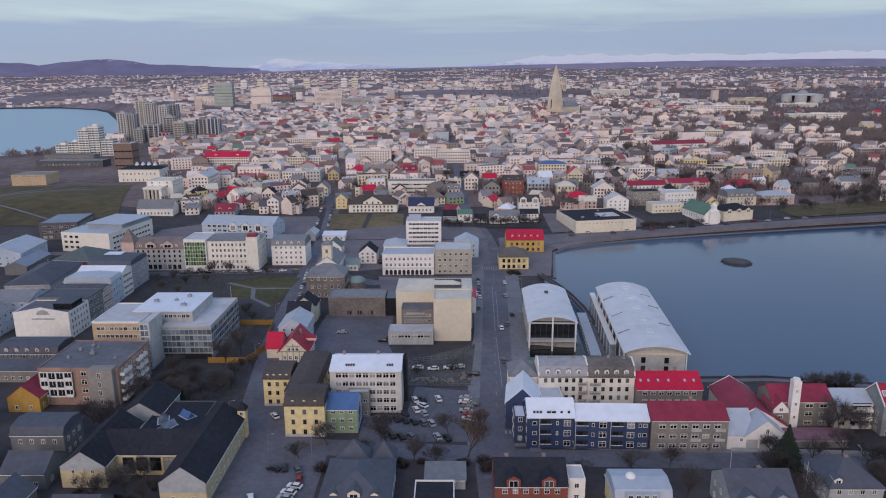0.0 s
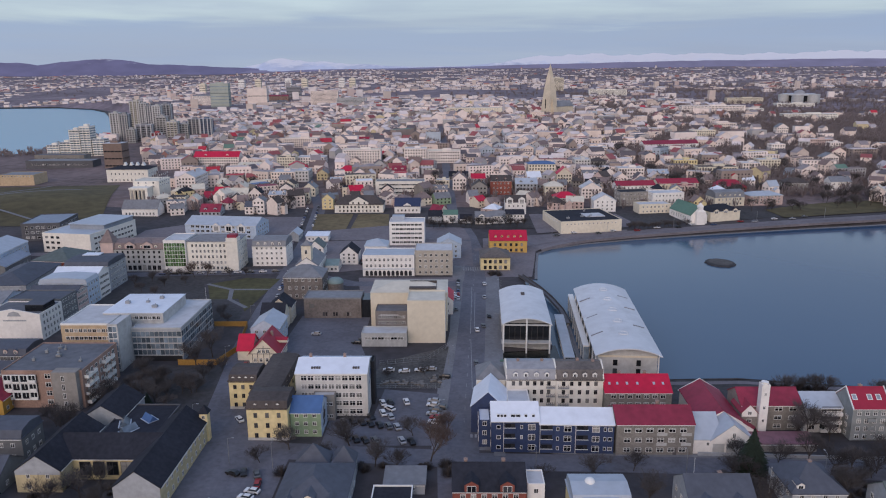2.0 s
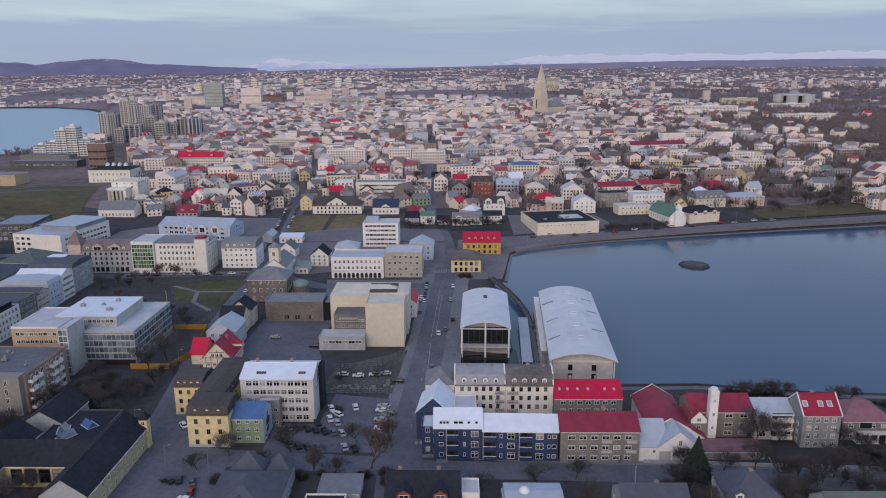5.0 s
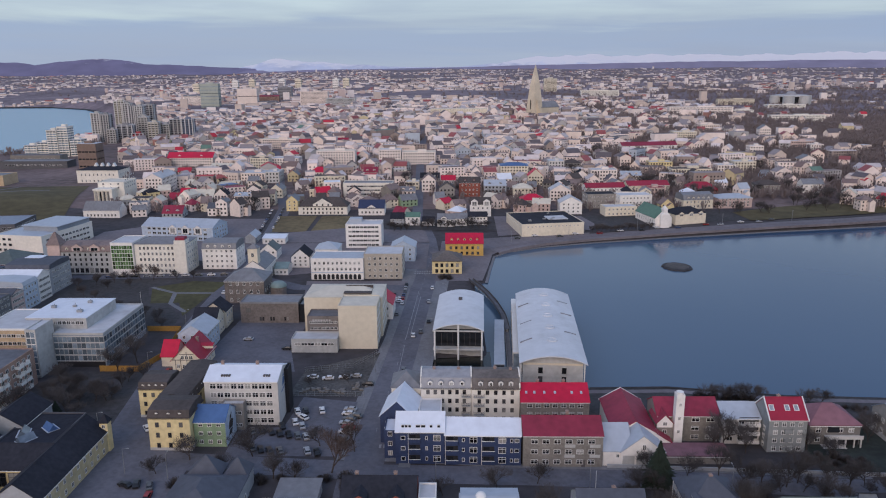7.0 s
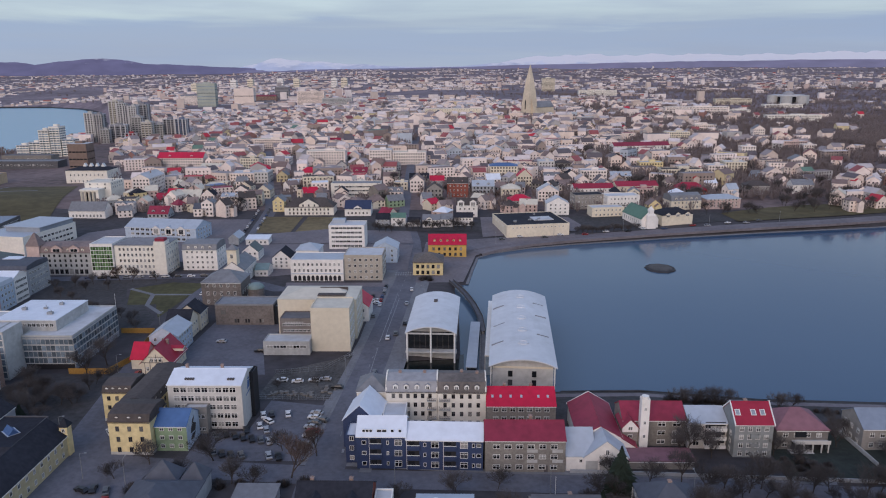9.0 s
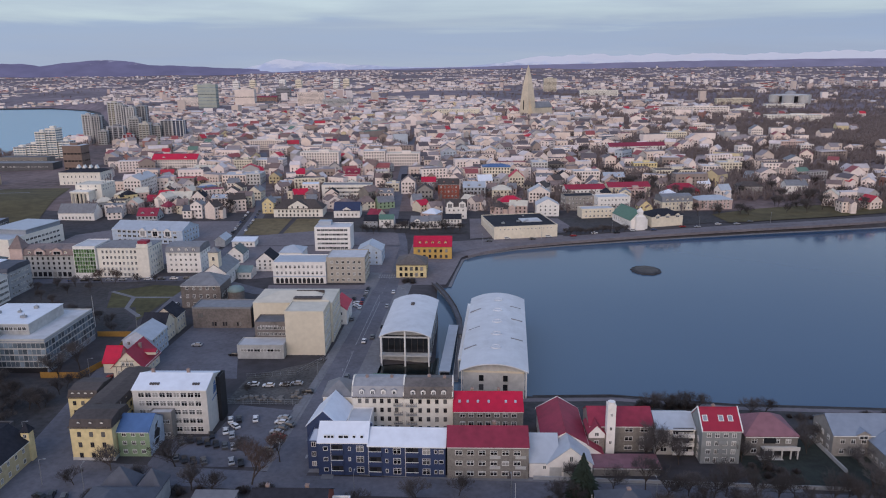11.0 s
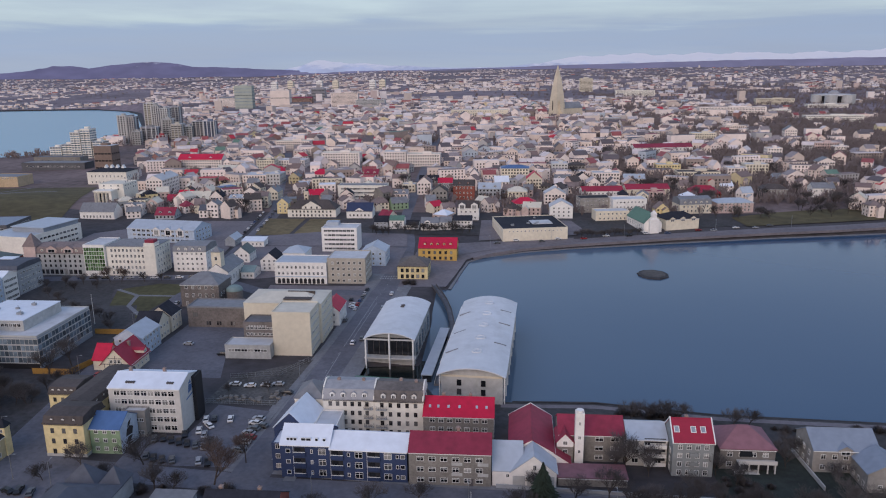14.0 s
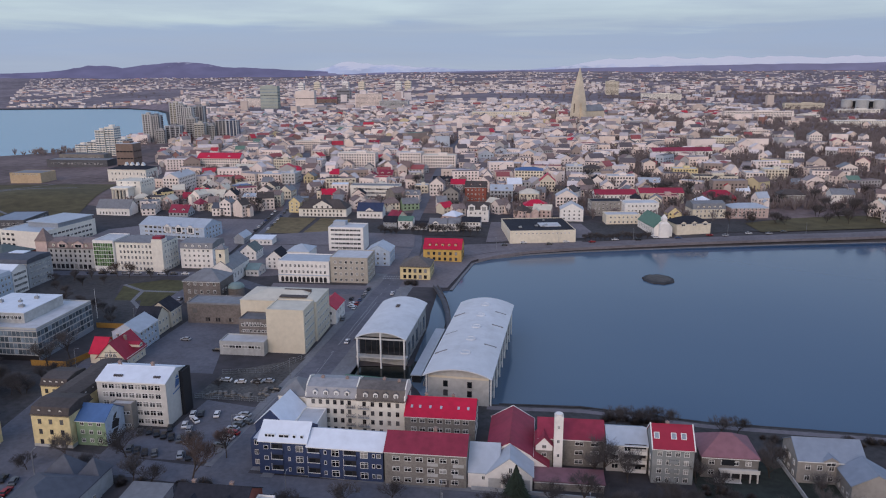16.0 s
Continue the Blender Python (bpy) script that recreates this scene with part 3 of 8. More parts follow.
def islet():
    b = Build()
    n = 28
    ring = lambda r, z, s: [(163 + math.cos(i * math.tau / n) * 8.6 * r * (1 + .07 * math.sin(3 * i + s)), 417.3 + math.sin(i * math.tau / n) * 9.5 * r * (1 + .06 * math.cos(2 * i)), z) for i in range(n)]
    pts = ring(1, .2, 0) + ring(.96, 1.25, 0) + ring(.80, 1.45, 1)
    f = [(k * n + i, k * n + (i + 1) % n, (k + 1) * n + (i + 1) % n, (k + 1) * n + i) for k in range(2) for i in range(n)]
    b.shared(pts, f + [tuple(range(2 * n, 3 * n))])
    isle = tagged(new("islet", b.mesh("islet", ROCK)), "small round stone-edged islet in the lake", "islet")
    top = Build()
    top.shared([(x, y, z + .05) for x, y, z in ring(.78, 1.47, 1)], [tuple(range(n))])
    part("turf", top.mesh("turf", RUBBLE), isle, "brown winter turf")


islet()

# ---------------------------------------------------------------- building kit
WINDOWS = {}


def window_meshes(w, h, bars, frame_mat, glass=None):
    """A framed window as one joined mesh: proud frame and bars, recessed panes."""
    key = (w, h, bars, frame_mat.name)
    if key in WINDOWS:
        return WINDOWS[key]
    t = .10
    xs = [-w / 2, -w / 2 + t] + ([-.045, .045] if bars >= 1 else []) + [w / 2 - t, w / 2]
    zs = [-h / 2, -h / 2 + t] + ([h * .18 - .04, h * .18 + .04] if bars >= 2 else []) + [h / 2 - t, h / 2]
    WINDOWS[key] = lattice("window", xs, zs, -.08, -.02, frame_mat, glass or GLASS)
    return WINDOWS[key]


def lattice(name, xs, zs, out, back, frame_mat, glass):
    """Frame cells stand out, every second inner cell is a recessed pane; all joined at the edges."""
    verts, index, faces, mats = [], {}, [], []

    def vid(x, y, z):
        k = (round(x, 4), round(y, 4), round(z, 4))
        if k not in index:
            index[k] = len(verts)
            verts.append(k)
        return index[k]

    for i in range(len(xs) - 1):
        for j in range(len(zs) - 1):
            a, b, c, d = xs[i], xs[i + 1], zs[j], zs[j + 1]
            corner = [(a, c), (b, c), (b, d), (a, d)]
            faces.append([vid(x, out, z) for x, z in corner] if not (i % 2 and j % 2) else [vid(x, back, z) for x, z in corner])
            mats.append(1 if i % 2 and j % 2 else 0)
            if i % 2 and j % 2:
                for (x0, z0), (x1, z1) in zip(corner, corner[1:] + corner[:1]):
                    faces.append([vid(x0, out, z0), vid(x1, out, z1), vid(x1, back, z1), vid(x0, back, z0)])
                    mats.append(0)
    rim = [(xs[0], zs[0]), (xs[-1], zs[0]), (xs[-1], zs[-1]), (xs[0], zs[-1])]
    for (x0, z0), (x1, z1) in zip(rim, rim[1:] + rim[:1]):
        faces.append([vid(x0, out, z0), vid(x1, out, z1), vid(x1, .03, z1), vid(x0, .03, z0)])
        mats.append(0)
    me = bpy.data.meshes.new(name)
    me.from_pydata(verts, [], faces)
    me.materials.append(frame_mat)
    me.materials.append(glass)
    me.polygons.foreach_set("material_index", mats)
    bm = bmesh.new()
    bm.from_mesh(me)
    bmesh.ops.recalc_face_normals(bm, faces=bm.faces)
    bm.to_mesh(me)
    bm.free()
    return me


SIDES = {"front": 0, "right": 90, "back": 180, "left": -90}


def place_window(owner, side, half_w, half_d, u, z, w, h, bars=1, frame_mat=None, plain=False):
    turn = SIDES[side]
    out = half_d if side in ("front", "back") else half_w
    m = pose(0, 0, 0, 0, 0, turn) @ pose(u, -out - .01, z)
    return part("window", window_meshes(w, h, bars, frame_mat or TRIM), owner, m=m)


def window_grid(owner, side, half_w, half_d, cols, rows, z0, storey, w, h, bars=1, frame_mat=None, span=None, skip=(), shift=0.0):
    width = 2 * (half_w if side in ("front", "back") else half_d)
    span = span or width * .86
    for r in range(rows):
        for c in range(cols):
            if (c, r) in skip:
                continue
            u = shift + (-span / 2 + span * (c + .5) / cols)
            place_window(owner, side, half_w, half_d, u, z0 + storey * r, w, h, bars, frame_mat)


def walls_mesh(w, d, h, roof, ridge, rise):
    b = Build()
    x, y = w / 2, d / 2
    if roof == "gable" and ridge == "x":
        b.prism([(-y, -1.2), (y, -1.2), (y, h), (0, h + rise - .02), (-y, h)], "x", -x, x)
    elif roof == "gable":
        b.prism([(-x, -1.2), (x, -1.2), (x, h), (0, h + rise - .02), (-x, h)], "y", -y, y)
    else:
        b.box(-x, -y, -1.2, x, y, h)
    return b


def roof_mesh(w, d, h, roof, ridge, rise, over):
    b = Build()
    x, y, t = w / 2, d / 2, .22
    if roof == "gable":
        run, ln = (y, x) if ridge == "x" else (x, y)
        drop = rise * over / run
        for s in (-1, 1):
            prof = [(s * (run + over), h - drop), (0, h + rise), (0, h + rise + t), (s * (run + over), h - drop + t)]
            b.prism(prof, ridge, -ln - over * .6, ln + over * .6)
        b.prism([(-.2, h + rise + t - .08), (.2, h + rise + t - .08), (0, h + rise + t + .12)], ridge, -ln - over * .6, ln + over * .6)
    elif roof == "hip":
        x, y = x + over, y + over
        b.box(-x, -y, h - .02, x, y, h + t)
        if ridge == "x":
            r = max(x - y * .95, .15)
            b.frustum(-x, -y, x, y, h + t, -r, -.08, r, .08, h + t + rise)
        else:
            r = max(y - x * .95, .15)
            b.frustum(-x, -y, x, y, h + t, -.08, -r, .08, r, h + t + rise)
    elif roof == "mansard":
        b.box(-x - over, -y - over, h - .02, x + over, y + over, h + t)
        k = rise * .72
        i = k * .38
        if ridge == "x":
            b.prism([(-y - over * .5, h + t), (y + over * .5, h + t), (y - i, h + t + k), (.1, h + t + rise), (-.1, h + t + rise), (-y + i, h + t + k)], "x", -x, x)
        else:
            b.prism([(-x - over * .5, h + t), (x + over * .5, h + t), (x - i, h + t + k), (.1, h + t + rise), (-.1, h + t + rise), (-x + i, h + t + k)], "y", -y, y)
    elif roof == "shed":
        b.shared([(-x - over, -y - over, h), (x + over, -y - over, h), (x + over, y + over, h + rise), (-x - over, y + over, h + rise),
                  (-x - over, -y - over, h + t), (x + over, -y - over, h + t), (x + over, y + over, h + rise + t), (-x - over, y + over, h + rise + t)],
                 [(0, 3, 2, 1), (4, 5, 6, 7), (0, 1, 5, 4), (1, 2, 6, 5), (2, 3, 7, 6), (3, 0, 4, 7)])
    else:
        b.box(-x + .3, -y + .3, h - .1, x - .3, y - .3, h + .12)
    return b


def dormer(owner, u, v, z, w, h, depth, wall_mat, roof_mat, turn=0, pane=True):
    """A small gabled dormer window rising from a roof slope."""
    a = Build()
    a.prism([(-w / 2, 0), (w / 2, 0), (w / 2, h), (0, h + w * .3), (-w / 2, h)], "y", 0, depth)
    m = pose(0, 0, 0, 0, 0, turn) @ pose(u, v, z)
    d = part("dormer", a.mesh("dormer", wall_mat), owner, m=m)
    r = Build()
    for s in (-1, 1):
        r.prism([(s * (w / 2 + .2), h - .12), (0, h + w * .3), (0, h + w * .3 + .12), (s * (w / 2 + .2), h)], "y", -.2, depth)
    part("dormer_roof", r.mesh("dormer_roof", roof_mat), d)
    if pane:
        part("window", window_meshes(round(w * .66, 2), round(h * .75, 2), 1, TRIM), d, m=pose(0, -.01, h * .5))
    return d


def chimney(owner, u, v, z, h=1.8, w=.9, material=None):
    b = Build()
    b.box(-w / 2, -w / 2, 0, w / 2, w / 2, h)
    b.box(-w / 2 - .1, -w / 2 - .1, h, w / 2 + .1, w / 2 + .1, h + .15)
    b.tube(0, 0, h + .15, h + .5, .18, .15, 8)
    part("chimney", b.mesh("chimney", material or CHIM), owner, m=pose(u, v, z))


def house(label, x, y, w, d, h, wall, roof_mat, roof="gable", ridge="x", rise=3.0, yaw=0.0, z=None, over=.35, front=(0, 0), right=(0, 0), left=(0, 0),
          win=(1.2, 1.4), bars=1, trim=None, storey=None, sill=1.7, chimneys=(), dormers=0, dormer_mat=None, door=None, name="house", category="house", group="", band=None):
    """A building: walls, roof, windows with frames and panes, chimneys, dormers, a door and the parapet or gutter of its roof."""
    z = ground_z(x, y) if z is None else z
    own = thing(name, label, category, pose(x, y, z, 0, 0, yaw), group)
    part("wall", walls_mesh(w, d, h, roof, ridge, rise).mesh("wall", wall), own)
    part("roof", roof_mesh(w, d, h, roof, ridge, rise, over).mesh("roof", roof_mat), own)
    if roof == "flat":
        b = Build()
        for box in ((-w / 2, -d / 2, w / 2, -d / 2 + .3), (-w / 2, d / 2 - .3, w / 2, d / 2), (-w / 2, -d / 2 + .3, -w / 2 + .3, d / 2 - .3), (w / 2 - .3, -d / 2 + .3, w / 2, d / 2 - .3)):
            b.box(box[0] * 1.003, box[1] * 1.003, h - .25, box[2] * 1.003, box[3] * 1.003, h + .5)
        part("parapet", b.mesh("parapet", band or wall), own)
    elif over > .15:
        b = Build()
        if ridge == "x" or roof != "gable":
            b.box(-w / 2 - .05, -d / 2 - over - .1, h - .28, w / 2 + .05, -d / 2 - over + .04, h - .12)
        else:
            b.box(w / 2 + over - .04, -d / 2, h - .28, w / 2 + over + .1, d / 2, h - .12)
        part("gutter", b.mesh("gutter", trim or TRIM), own)
    for side, (cols, rows) in (("front", front), ("right", right), ("left", left)):
        if cols:
            window_grid(own, side, w / 2, d / 2, cols, rows, sill, storey or h / rows, win[0], win[1], bars, trim)
    for u, v in chimneys:
        chimney(own, u, v, h + (rise * .7 if roof != "flat" else 0))
    if dormers:
        for i in range(dormers):
            u = -w * .42 + w * .84 * (i + .5) / dormers
            if roof == "mansard":
                dormer(own, u, -d / 2 + .15, h + .4, 1.5, 1.7, 2.2, dormer_mat or wall, roof_mat)
            else:
                dormer(own, u, -d / 2 + d * .14, h + rise * .22, 1.5, 1.5, d * .26, dormer_mat or wall, roof_mat)
    if door is not None:
        b = Build()
        b.box(-.55, -.08, 0, .55, .02, 2.1)
        b.box(-.7, -.12, 2.1, .7, .02, 2.25)
        b.box(-.9, -.9, -.3, .9, 0, .02)
        part("door", b.mesh("door", DTRIM), own, m=pose(door, -d / 2, 0))
    return own


def roof_things(own, w, d, h, n, seed):
    """Small vents and plant on a flat roof."""
    rnd = random.Random(seed)
    for _ in range(n):
        b = Build()
        s = rnd.uniform(.4, 1.1)
        b.box(-s, -s * .7, 0, s, s * .7, rnd.uniform(.5, 1.1))
        b.tube(s * .4, 0, 0, 1.6, .14, .14, 8)
        part("roof_vent", b.mesh("roof_vent", STEEL), own, m=pose(rnd.uniform(-.38, .38) * w, rnd.uniform(-.35, .35) * d, h + .1))


def balcony(owner, u, v, z, w, depth, material, turn=0):
    b = Build()
    b.box(-w / 2, -depth, 0, w / 2, 0, .18)
    b.box(-w / 2, -depth, .18, w / 2, -depth + .1, 1.15)
    b.box(-w / 2, -depth + .1, .18, -w / 2 + .1, 0, 1.15)
    b.box(w / 2 - .1, -depth + .1, .18, w / 2, 0, 1.15)
    ob = part("balcony", b.mesh("balcony", material), owner, m=pose(0, 0, 0, 0, 0, turn) @ pose(u, v, z))
    if material is NAVY:
        r = Build()
        r.box(-w / 2 - .04, -depth - .05, 1.15, w / 2 + .04, -depth + .14, 1.27)
        part("rail", r.mesh("rail", TRIM), ob, "white handrail")


def rail_balcony(owner, u, v, z, w, depth):
    """A light balcony: thin slab, posts and rails of dark iron, each rail a part."""
    b = Build()
    b.box(-w / 2, -depth, 0, w / 2, 0, .14)
    ob_ = part("balcony", b.mesh("balcony", CONCRETE), owner, m=pose(u, v, z))
    r = Build()
    for k in range(4):
        h_ = .35 + k * .25
        r.box(-w / 2, -depth, h_, w / 2, -depth + .05, h_ + .06)
    n = int(w / .7)
    for k in range(n + 1):
        x_ = -w / 2 + w * k / n
        r.box(x_ - .03, -depth - .02, .14, x_ + .03, -depth + .04, 1.15)
    for s_ in (-1, 1):
        r.box(s_ * (w / 2 - .03) - .03, -depth, 1.1, s_ * (w / 2 - .03) + .03, 0, 1.16)
    part("railing", r.mesh("railing", DTRIM), ob_, "dark iron railing")


def curtain_wall(owner, side, half_w, half_d, cols, rows, z0, storey, fill=.72, frame_mat=None, glass=None):
    """A facade of glass bands between mullions: one glass pane and one spandrel strip to each bay."""
    width = 2 * (half_w if side in ("front", "back") else half_d)
    cell = width / cols
    key = ("cw", round(cell, 2), round(storey, 2), (glass or GLASS).name)
    if key not in WINDOWS:
        top = storey * fill
        WINDOWS[key] = lattice("window", [-cell * .5, -cell * .465, cell * .465, cell * .5], [-.12, 0, top, top + .12], -.10, -.04, frame_mat or TRIM, glass or GLASS)
    out = half_d if side in ("front", "back") else half_w
    for r in range(rows):
        for c in range(cols):
            m = pose(0, 0, 0, 0, 0, SIDES[side]) @ pose(-width / 2 + cell * (c + .5), -out, z0 + r * storey)
            part("window", WINDOWS[key], owner, m=m)


def strip(width, n, gap, h, wall, glass=None):
    """One storey's windows: panes recessed in a strip of the wall."""
    xs = [-width / 2]
    cell = width / n
    for c in range(n):
        xs += [-width / 2 + cell * c + gap / 2, -width / 2 + cell * (c + 1) - gap / 2]
    xs.append(width / 2)
    return lattice("window_strip", xs, [-.12, 0, h, h + .12], -.05, -.015, wall, glass or FARGLASS)


FOOT = []                                   # footprints that the town's filler houses keep clear of


def block(label, x0, x1, y0, y1, h, wall, roof_mat, **more):
    FOOT.append((x0 - 3, x1 + 3, y0 - 3, y1 + 3))
    return house(label, (x0 + x1) / 2, (y0 + y1) / 2, x1 - x0, y1 - y0, h, wall, roof_mat, **more)


# ---- apartment row by the lake
navy = block("navy iron-clad apartment house with white roof and balconies", 16, 30.2, 196.3, 207.5, 10.3, NAVY, R_WHITE, rise=3.4, left=(3, 3), win=(1.5, 1.7), bars=2, storey=3.3)


def navy_front(owner, half_d, storey, layout):
    """Columns of large and small white windows and balconies backed by black shade panels, storey by storey."""
    for kind, u, w in layout:
        for i in range(3):
            z = .55 + storey * i
            if kind == "balcony":
                balcony(owner, u, -half_d, z - .15, w, .55, NAVY)
                # Black panel stands in for the shaded depth behind the balcony.
                b = Build()
                b.box(-w / 2 + .1, -.05, 0, w / 2 - .1, .02, 2.3)
                part("balcony_recess", b.mesh("balcony_recess", BLACKW), owner, m=pose(u, -half_d, z))
                b = Build()
                b.box(-w * .36, -.10, .25, w * .1, -.05, 2.1)
                part("balcony_door", b.mesh("balcony_door", FARGLASS), owner, m=pose(u, -half_d, z))
            else:
                place_window(owner, "front", half_d, half_d, u, z + 1.15, w, 1.9 if w > 1.4 else 1.2, 2 if w > 1.4 else 0)
        if kind == "balcony":
            b = Build()
            b.tube(u - w / 2 - .12, -half_d - .08, 0, 9.9, .07, .07, 6)
            part("downpipe", b.mesh("downpipe", TRIM), owner, "white downpipe")


navy_front(navy, 5.6, 3.3, (("window", -4.9, 1.3), ("balcony", -1.6, 3.4), ("window", 1.9, .7), ("window", 4.9, 2.1)))
for u, w in ((-5.0, .7), (-4.0, .7), (-3.0, .7), (-.6, 1.2), (.9, 1.2), (3.2, .7), (5.4, .7)):
    b = Build()
    b.box(-w / 2 - .08, -.06, -.08, w / 2 + .08, .5, 1.12)
    fr_ = part("roof_window", b.mesh("roof_window", TRIM), navy, m=pose(u, -4.55, 10.75))
    b = Build()
    b.box(-w / 2, -.10, 0, w / 2, -.06, 1.02)
    part("pane", b.mesh("pane", FARGLASS), fr_)
navy2 = block("navy iron-clad apartment house with white roof and balconies", 30.4, 52.4, 195.6, 206.5, 9.6, NAVY, R_WHITE, rise=2.6, yaw=-1.5)
navy_front(navy2, 5.45, 3.15, (("balcony", -8.9, 3.6), ("window", -5.6, .8), ("window", -2.7, 2.2), ("balcony", 1.6, 3.6), ("window", 5.6, 2.2), ("window", 8.3, .8), ("window", 9.8, 1.3)))
block("navy gabled end of an apartment house with white roof", 11, 21.5, 208, 222, 9.0, NAVY, R_WHITE, ridge="y", rise=5.0, yaw=-6, front=(2, 3), left=(4, 3), win=(1.3, 1.5), storey=3.1)
block("navy corner bay with white flat roof", 12.4, 15.9, 199.4, 207.8, 8.4, NAVY, R_WHITE, roof="flat", front=(1, 3), left=(2, 3), win=(1.3, 1.5), storey=3.1)
cream = block("cream apartment house with grey slate mansard and dormers", 22.2, 38.5, 221.5, 233, 12.3, IVORY, R_ZINC, roof="mansard", rise=4, front=(6, 4), storey=3.05, dormers=4, dormer_mat=TRIM, win=(1.1, 1.5), bars=2, trim=DTRIM, chimneys=((-4, 0), (4, 0)))
cream2 = block("cream apartment house with brown slate mansard and dormers", 38.6, 54, 221.2, 232.5, 12.3, IVORY, R_UMBER, roof="mansard", rise=4, front=(5, 4), storey=3.05, dormers=4, dormer_mat=TRIM, win=(1.1, 1.5), bars=2, trim=DTRIM, chimneys=((0, 1), (5, 0)))
block("cream corner house with weathered grey hipped roof", 12.6, 22.0, 223, 234, 11.6, IVORY, R_GREY, roof="hip", ridge="y", rise=3.6, left=(3, 4), storey=2.9, win=(1.1, 1.5))
block("low white flat-roofed extension", 22, 29, 209.5, 220.8, 8.6, WHITE, R_PFELT, roof="flat", front=(3, 2), sill=2.6, win=(1.3, 1.2))
for i in range(3):
    rail_balcony(cream, 6.4, -5.75, 3.2 + 3.05 * i, 2.8, 1.0)
    rail_balcony(cream2, -5.4, -5.65, 3.2 + 3.05 * i, 3.4, 1.0)
for own_, u in ((cream, -8.15), (cream, 8.1), (cream2, 7.65)):
    b = Build()
    b.prism([(-5.9, 11.6), (5.8, 11.6), (5.8, 13.0), (3.6, 15.9), (.2, 17.1), (-.2, 17.1), (-3.8, 15.9), (-5.9, 13.0)], "x", u - .2, u + .2)
    part("party_wall", b.mesh("party_wall", IVORY), own_)
red_house = block("grey-brown apartment house with bright red metal roof", 54.2, 76, 218.8, 231.5, 8.8, BROWNW, R_RED, rise=3.6, front=(7, 3), storey=2.9, win=(1.7, 1.4), bars=2, right=(3, 3), chimneys=((-5, 1), (3.5, 1)))
for u in (-9, -6.4, -3.2, .2, 5.6, 8.6):
    b = Build()
    b.box(-.35, -.5, -.08, .35, .5, .10)
    part("skylight", b.mesh("skylight", R_PALE), red_house, m=pose(u, -3.4, 10.75, 29.5))
pb = block("grey-brown pebbledashed apartment house with faded red roof", 52.8, 75.6, 194.8, 206.5, 10, BROWNW, R_DRED, rise=3.2, front=(6, 3), storey=3.2, win=(2.0, 1.4), bars=2, chimneys=((2, 1.5),), door=6)
for u in (2.0, 9.2):
    for z in (4.0, 7.2):
        b = Build()
        b.box(-1.5, -.16, 0, 1.5, .02, .9)
        part("balcony_panel", b.mesh("balcony_panel", CONCRETE), pb, "pale balcony front", pose(u, -5.85, z - .9))
ga = block("white garage house with pale blue metal roof", 81, 93.6, 195.4, 203.6, 4.5, WHITE, R_PALE, ridge="y", rise=5.0)
place_window(ga, "front", 6.3, 4.1, .3, 6.0, 1.0, 1.7)
b = Build()
for u in (-4, 0, 4):
    b.box(u - 1.7, -.06, 0, u + 1.7, .02, 3.4)
part("garage_door", b.mesh("garage_door", CONCRETE), ga, m=pose(0, -4.1, 0))
block("white lean-to with steep pale blue metal roof", 75.9, 84.5, 195.7, 203.4, 4.4, WHITE, R_PALE, roof="shed", rise=5.2, over=.1, front=(1, 1), win=(.9, 1.1), sill=3.2)
bh2 = block("broad gabled hall with faded red metal roof", 80.8, 93.6, 203.7, 226.6, 6.2, WHITE, R_DRED, ridge="y", rise=3.7, yaw=-1)
b = Build()
b.prism([(-6.9, 5.6), (0, 9.7), (6.9, 5.6), (6.9, 6.1), (0, 10.3), (-6.9, 6.1)], "y", 11.55, 11.85)
part("bargeboard", b.mesh("bargeboard", TRIM), bh2)
b = Build()
b.shared([(6.3, -11.6, 6.2), (11.4, -11.6, 3.0), (11.4, -2.2, 3.0), (6.3, -2.2, 6.2), (6.3, -11.6, 6.0), (11.4, -11.6, 2.8), (11.4, -2.2, 2.8), (6.3, -2.2, 6.0)],
         [(0, 1, 2, 3), (7, 6, 5, 4), (0, 4, 5, 1), (1, 5, 6, 2), (2, 6, 7, 3), (3, 7, 4, 0)])
part("lean_to_roof", b.mesh("lean_to_roof", R_DRED), bh2)
b = Build()
b.prism([(6.45, -.5), (11.1, -.5), (11.1, 2.75), (6.45, 5.85)], "y", -11.4, -2.4)
part("lean_to_wall", b.mesh("lean_to_wall", WHITE), bh2)
block("low annex with faded red flat roof beside a white tower", 94.2, 113, 196.8, 203.4, 2.6, WORN, R_PINK, roof="shed", rise=.25)
gb = block("grey-brown house with faded red roof and white gablet", 94.4, 99.2, 207.6, 216, 7.4, BROWNW, R_DRED, ridge="y", rise=2.6, front=(1, 1), win=(1.4, 1.2), sill=4.6)
b = Build()
b.prism([(-2.38, 6.0), (2.38, 6.0), (2.38, 7.36), (0, 9.9), (-2.38, 7.36)], "y", -4.28, -4.22)
part("gable_cladding", b.mesh("gable_cladding", WHITE), gb)
place_window(gb, "front", 2.4, 4.29, 0, 7.2, 1.3, 1.2)
ba = block("grey-brown apartment house with faded red roof", 95, 114, 210.2, 221.4, 8.6, BROWNW, R_DRED, rise=3.4, storey=3, right=(2, 3))
window_grid(ba, "front", 9.5, 5.6, 2, 3, 1.5, 2.9, 2.4, 1.4, 2, span=9, shift=4.6)
tw = block("tall white stair tower with small openings", 99.5, 102.0, 206.8, 209.3, 16.5, WHITE, R_PFELT, roof="flat", front=(1, 3), win=(.8, 1.1), sill=5, storey=4.4, name="tower", category="tower")
b = Build()
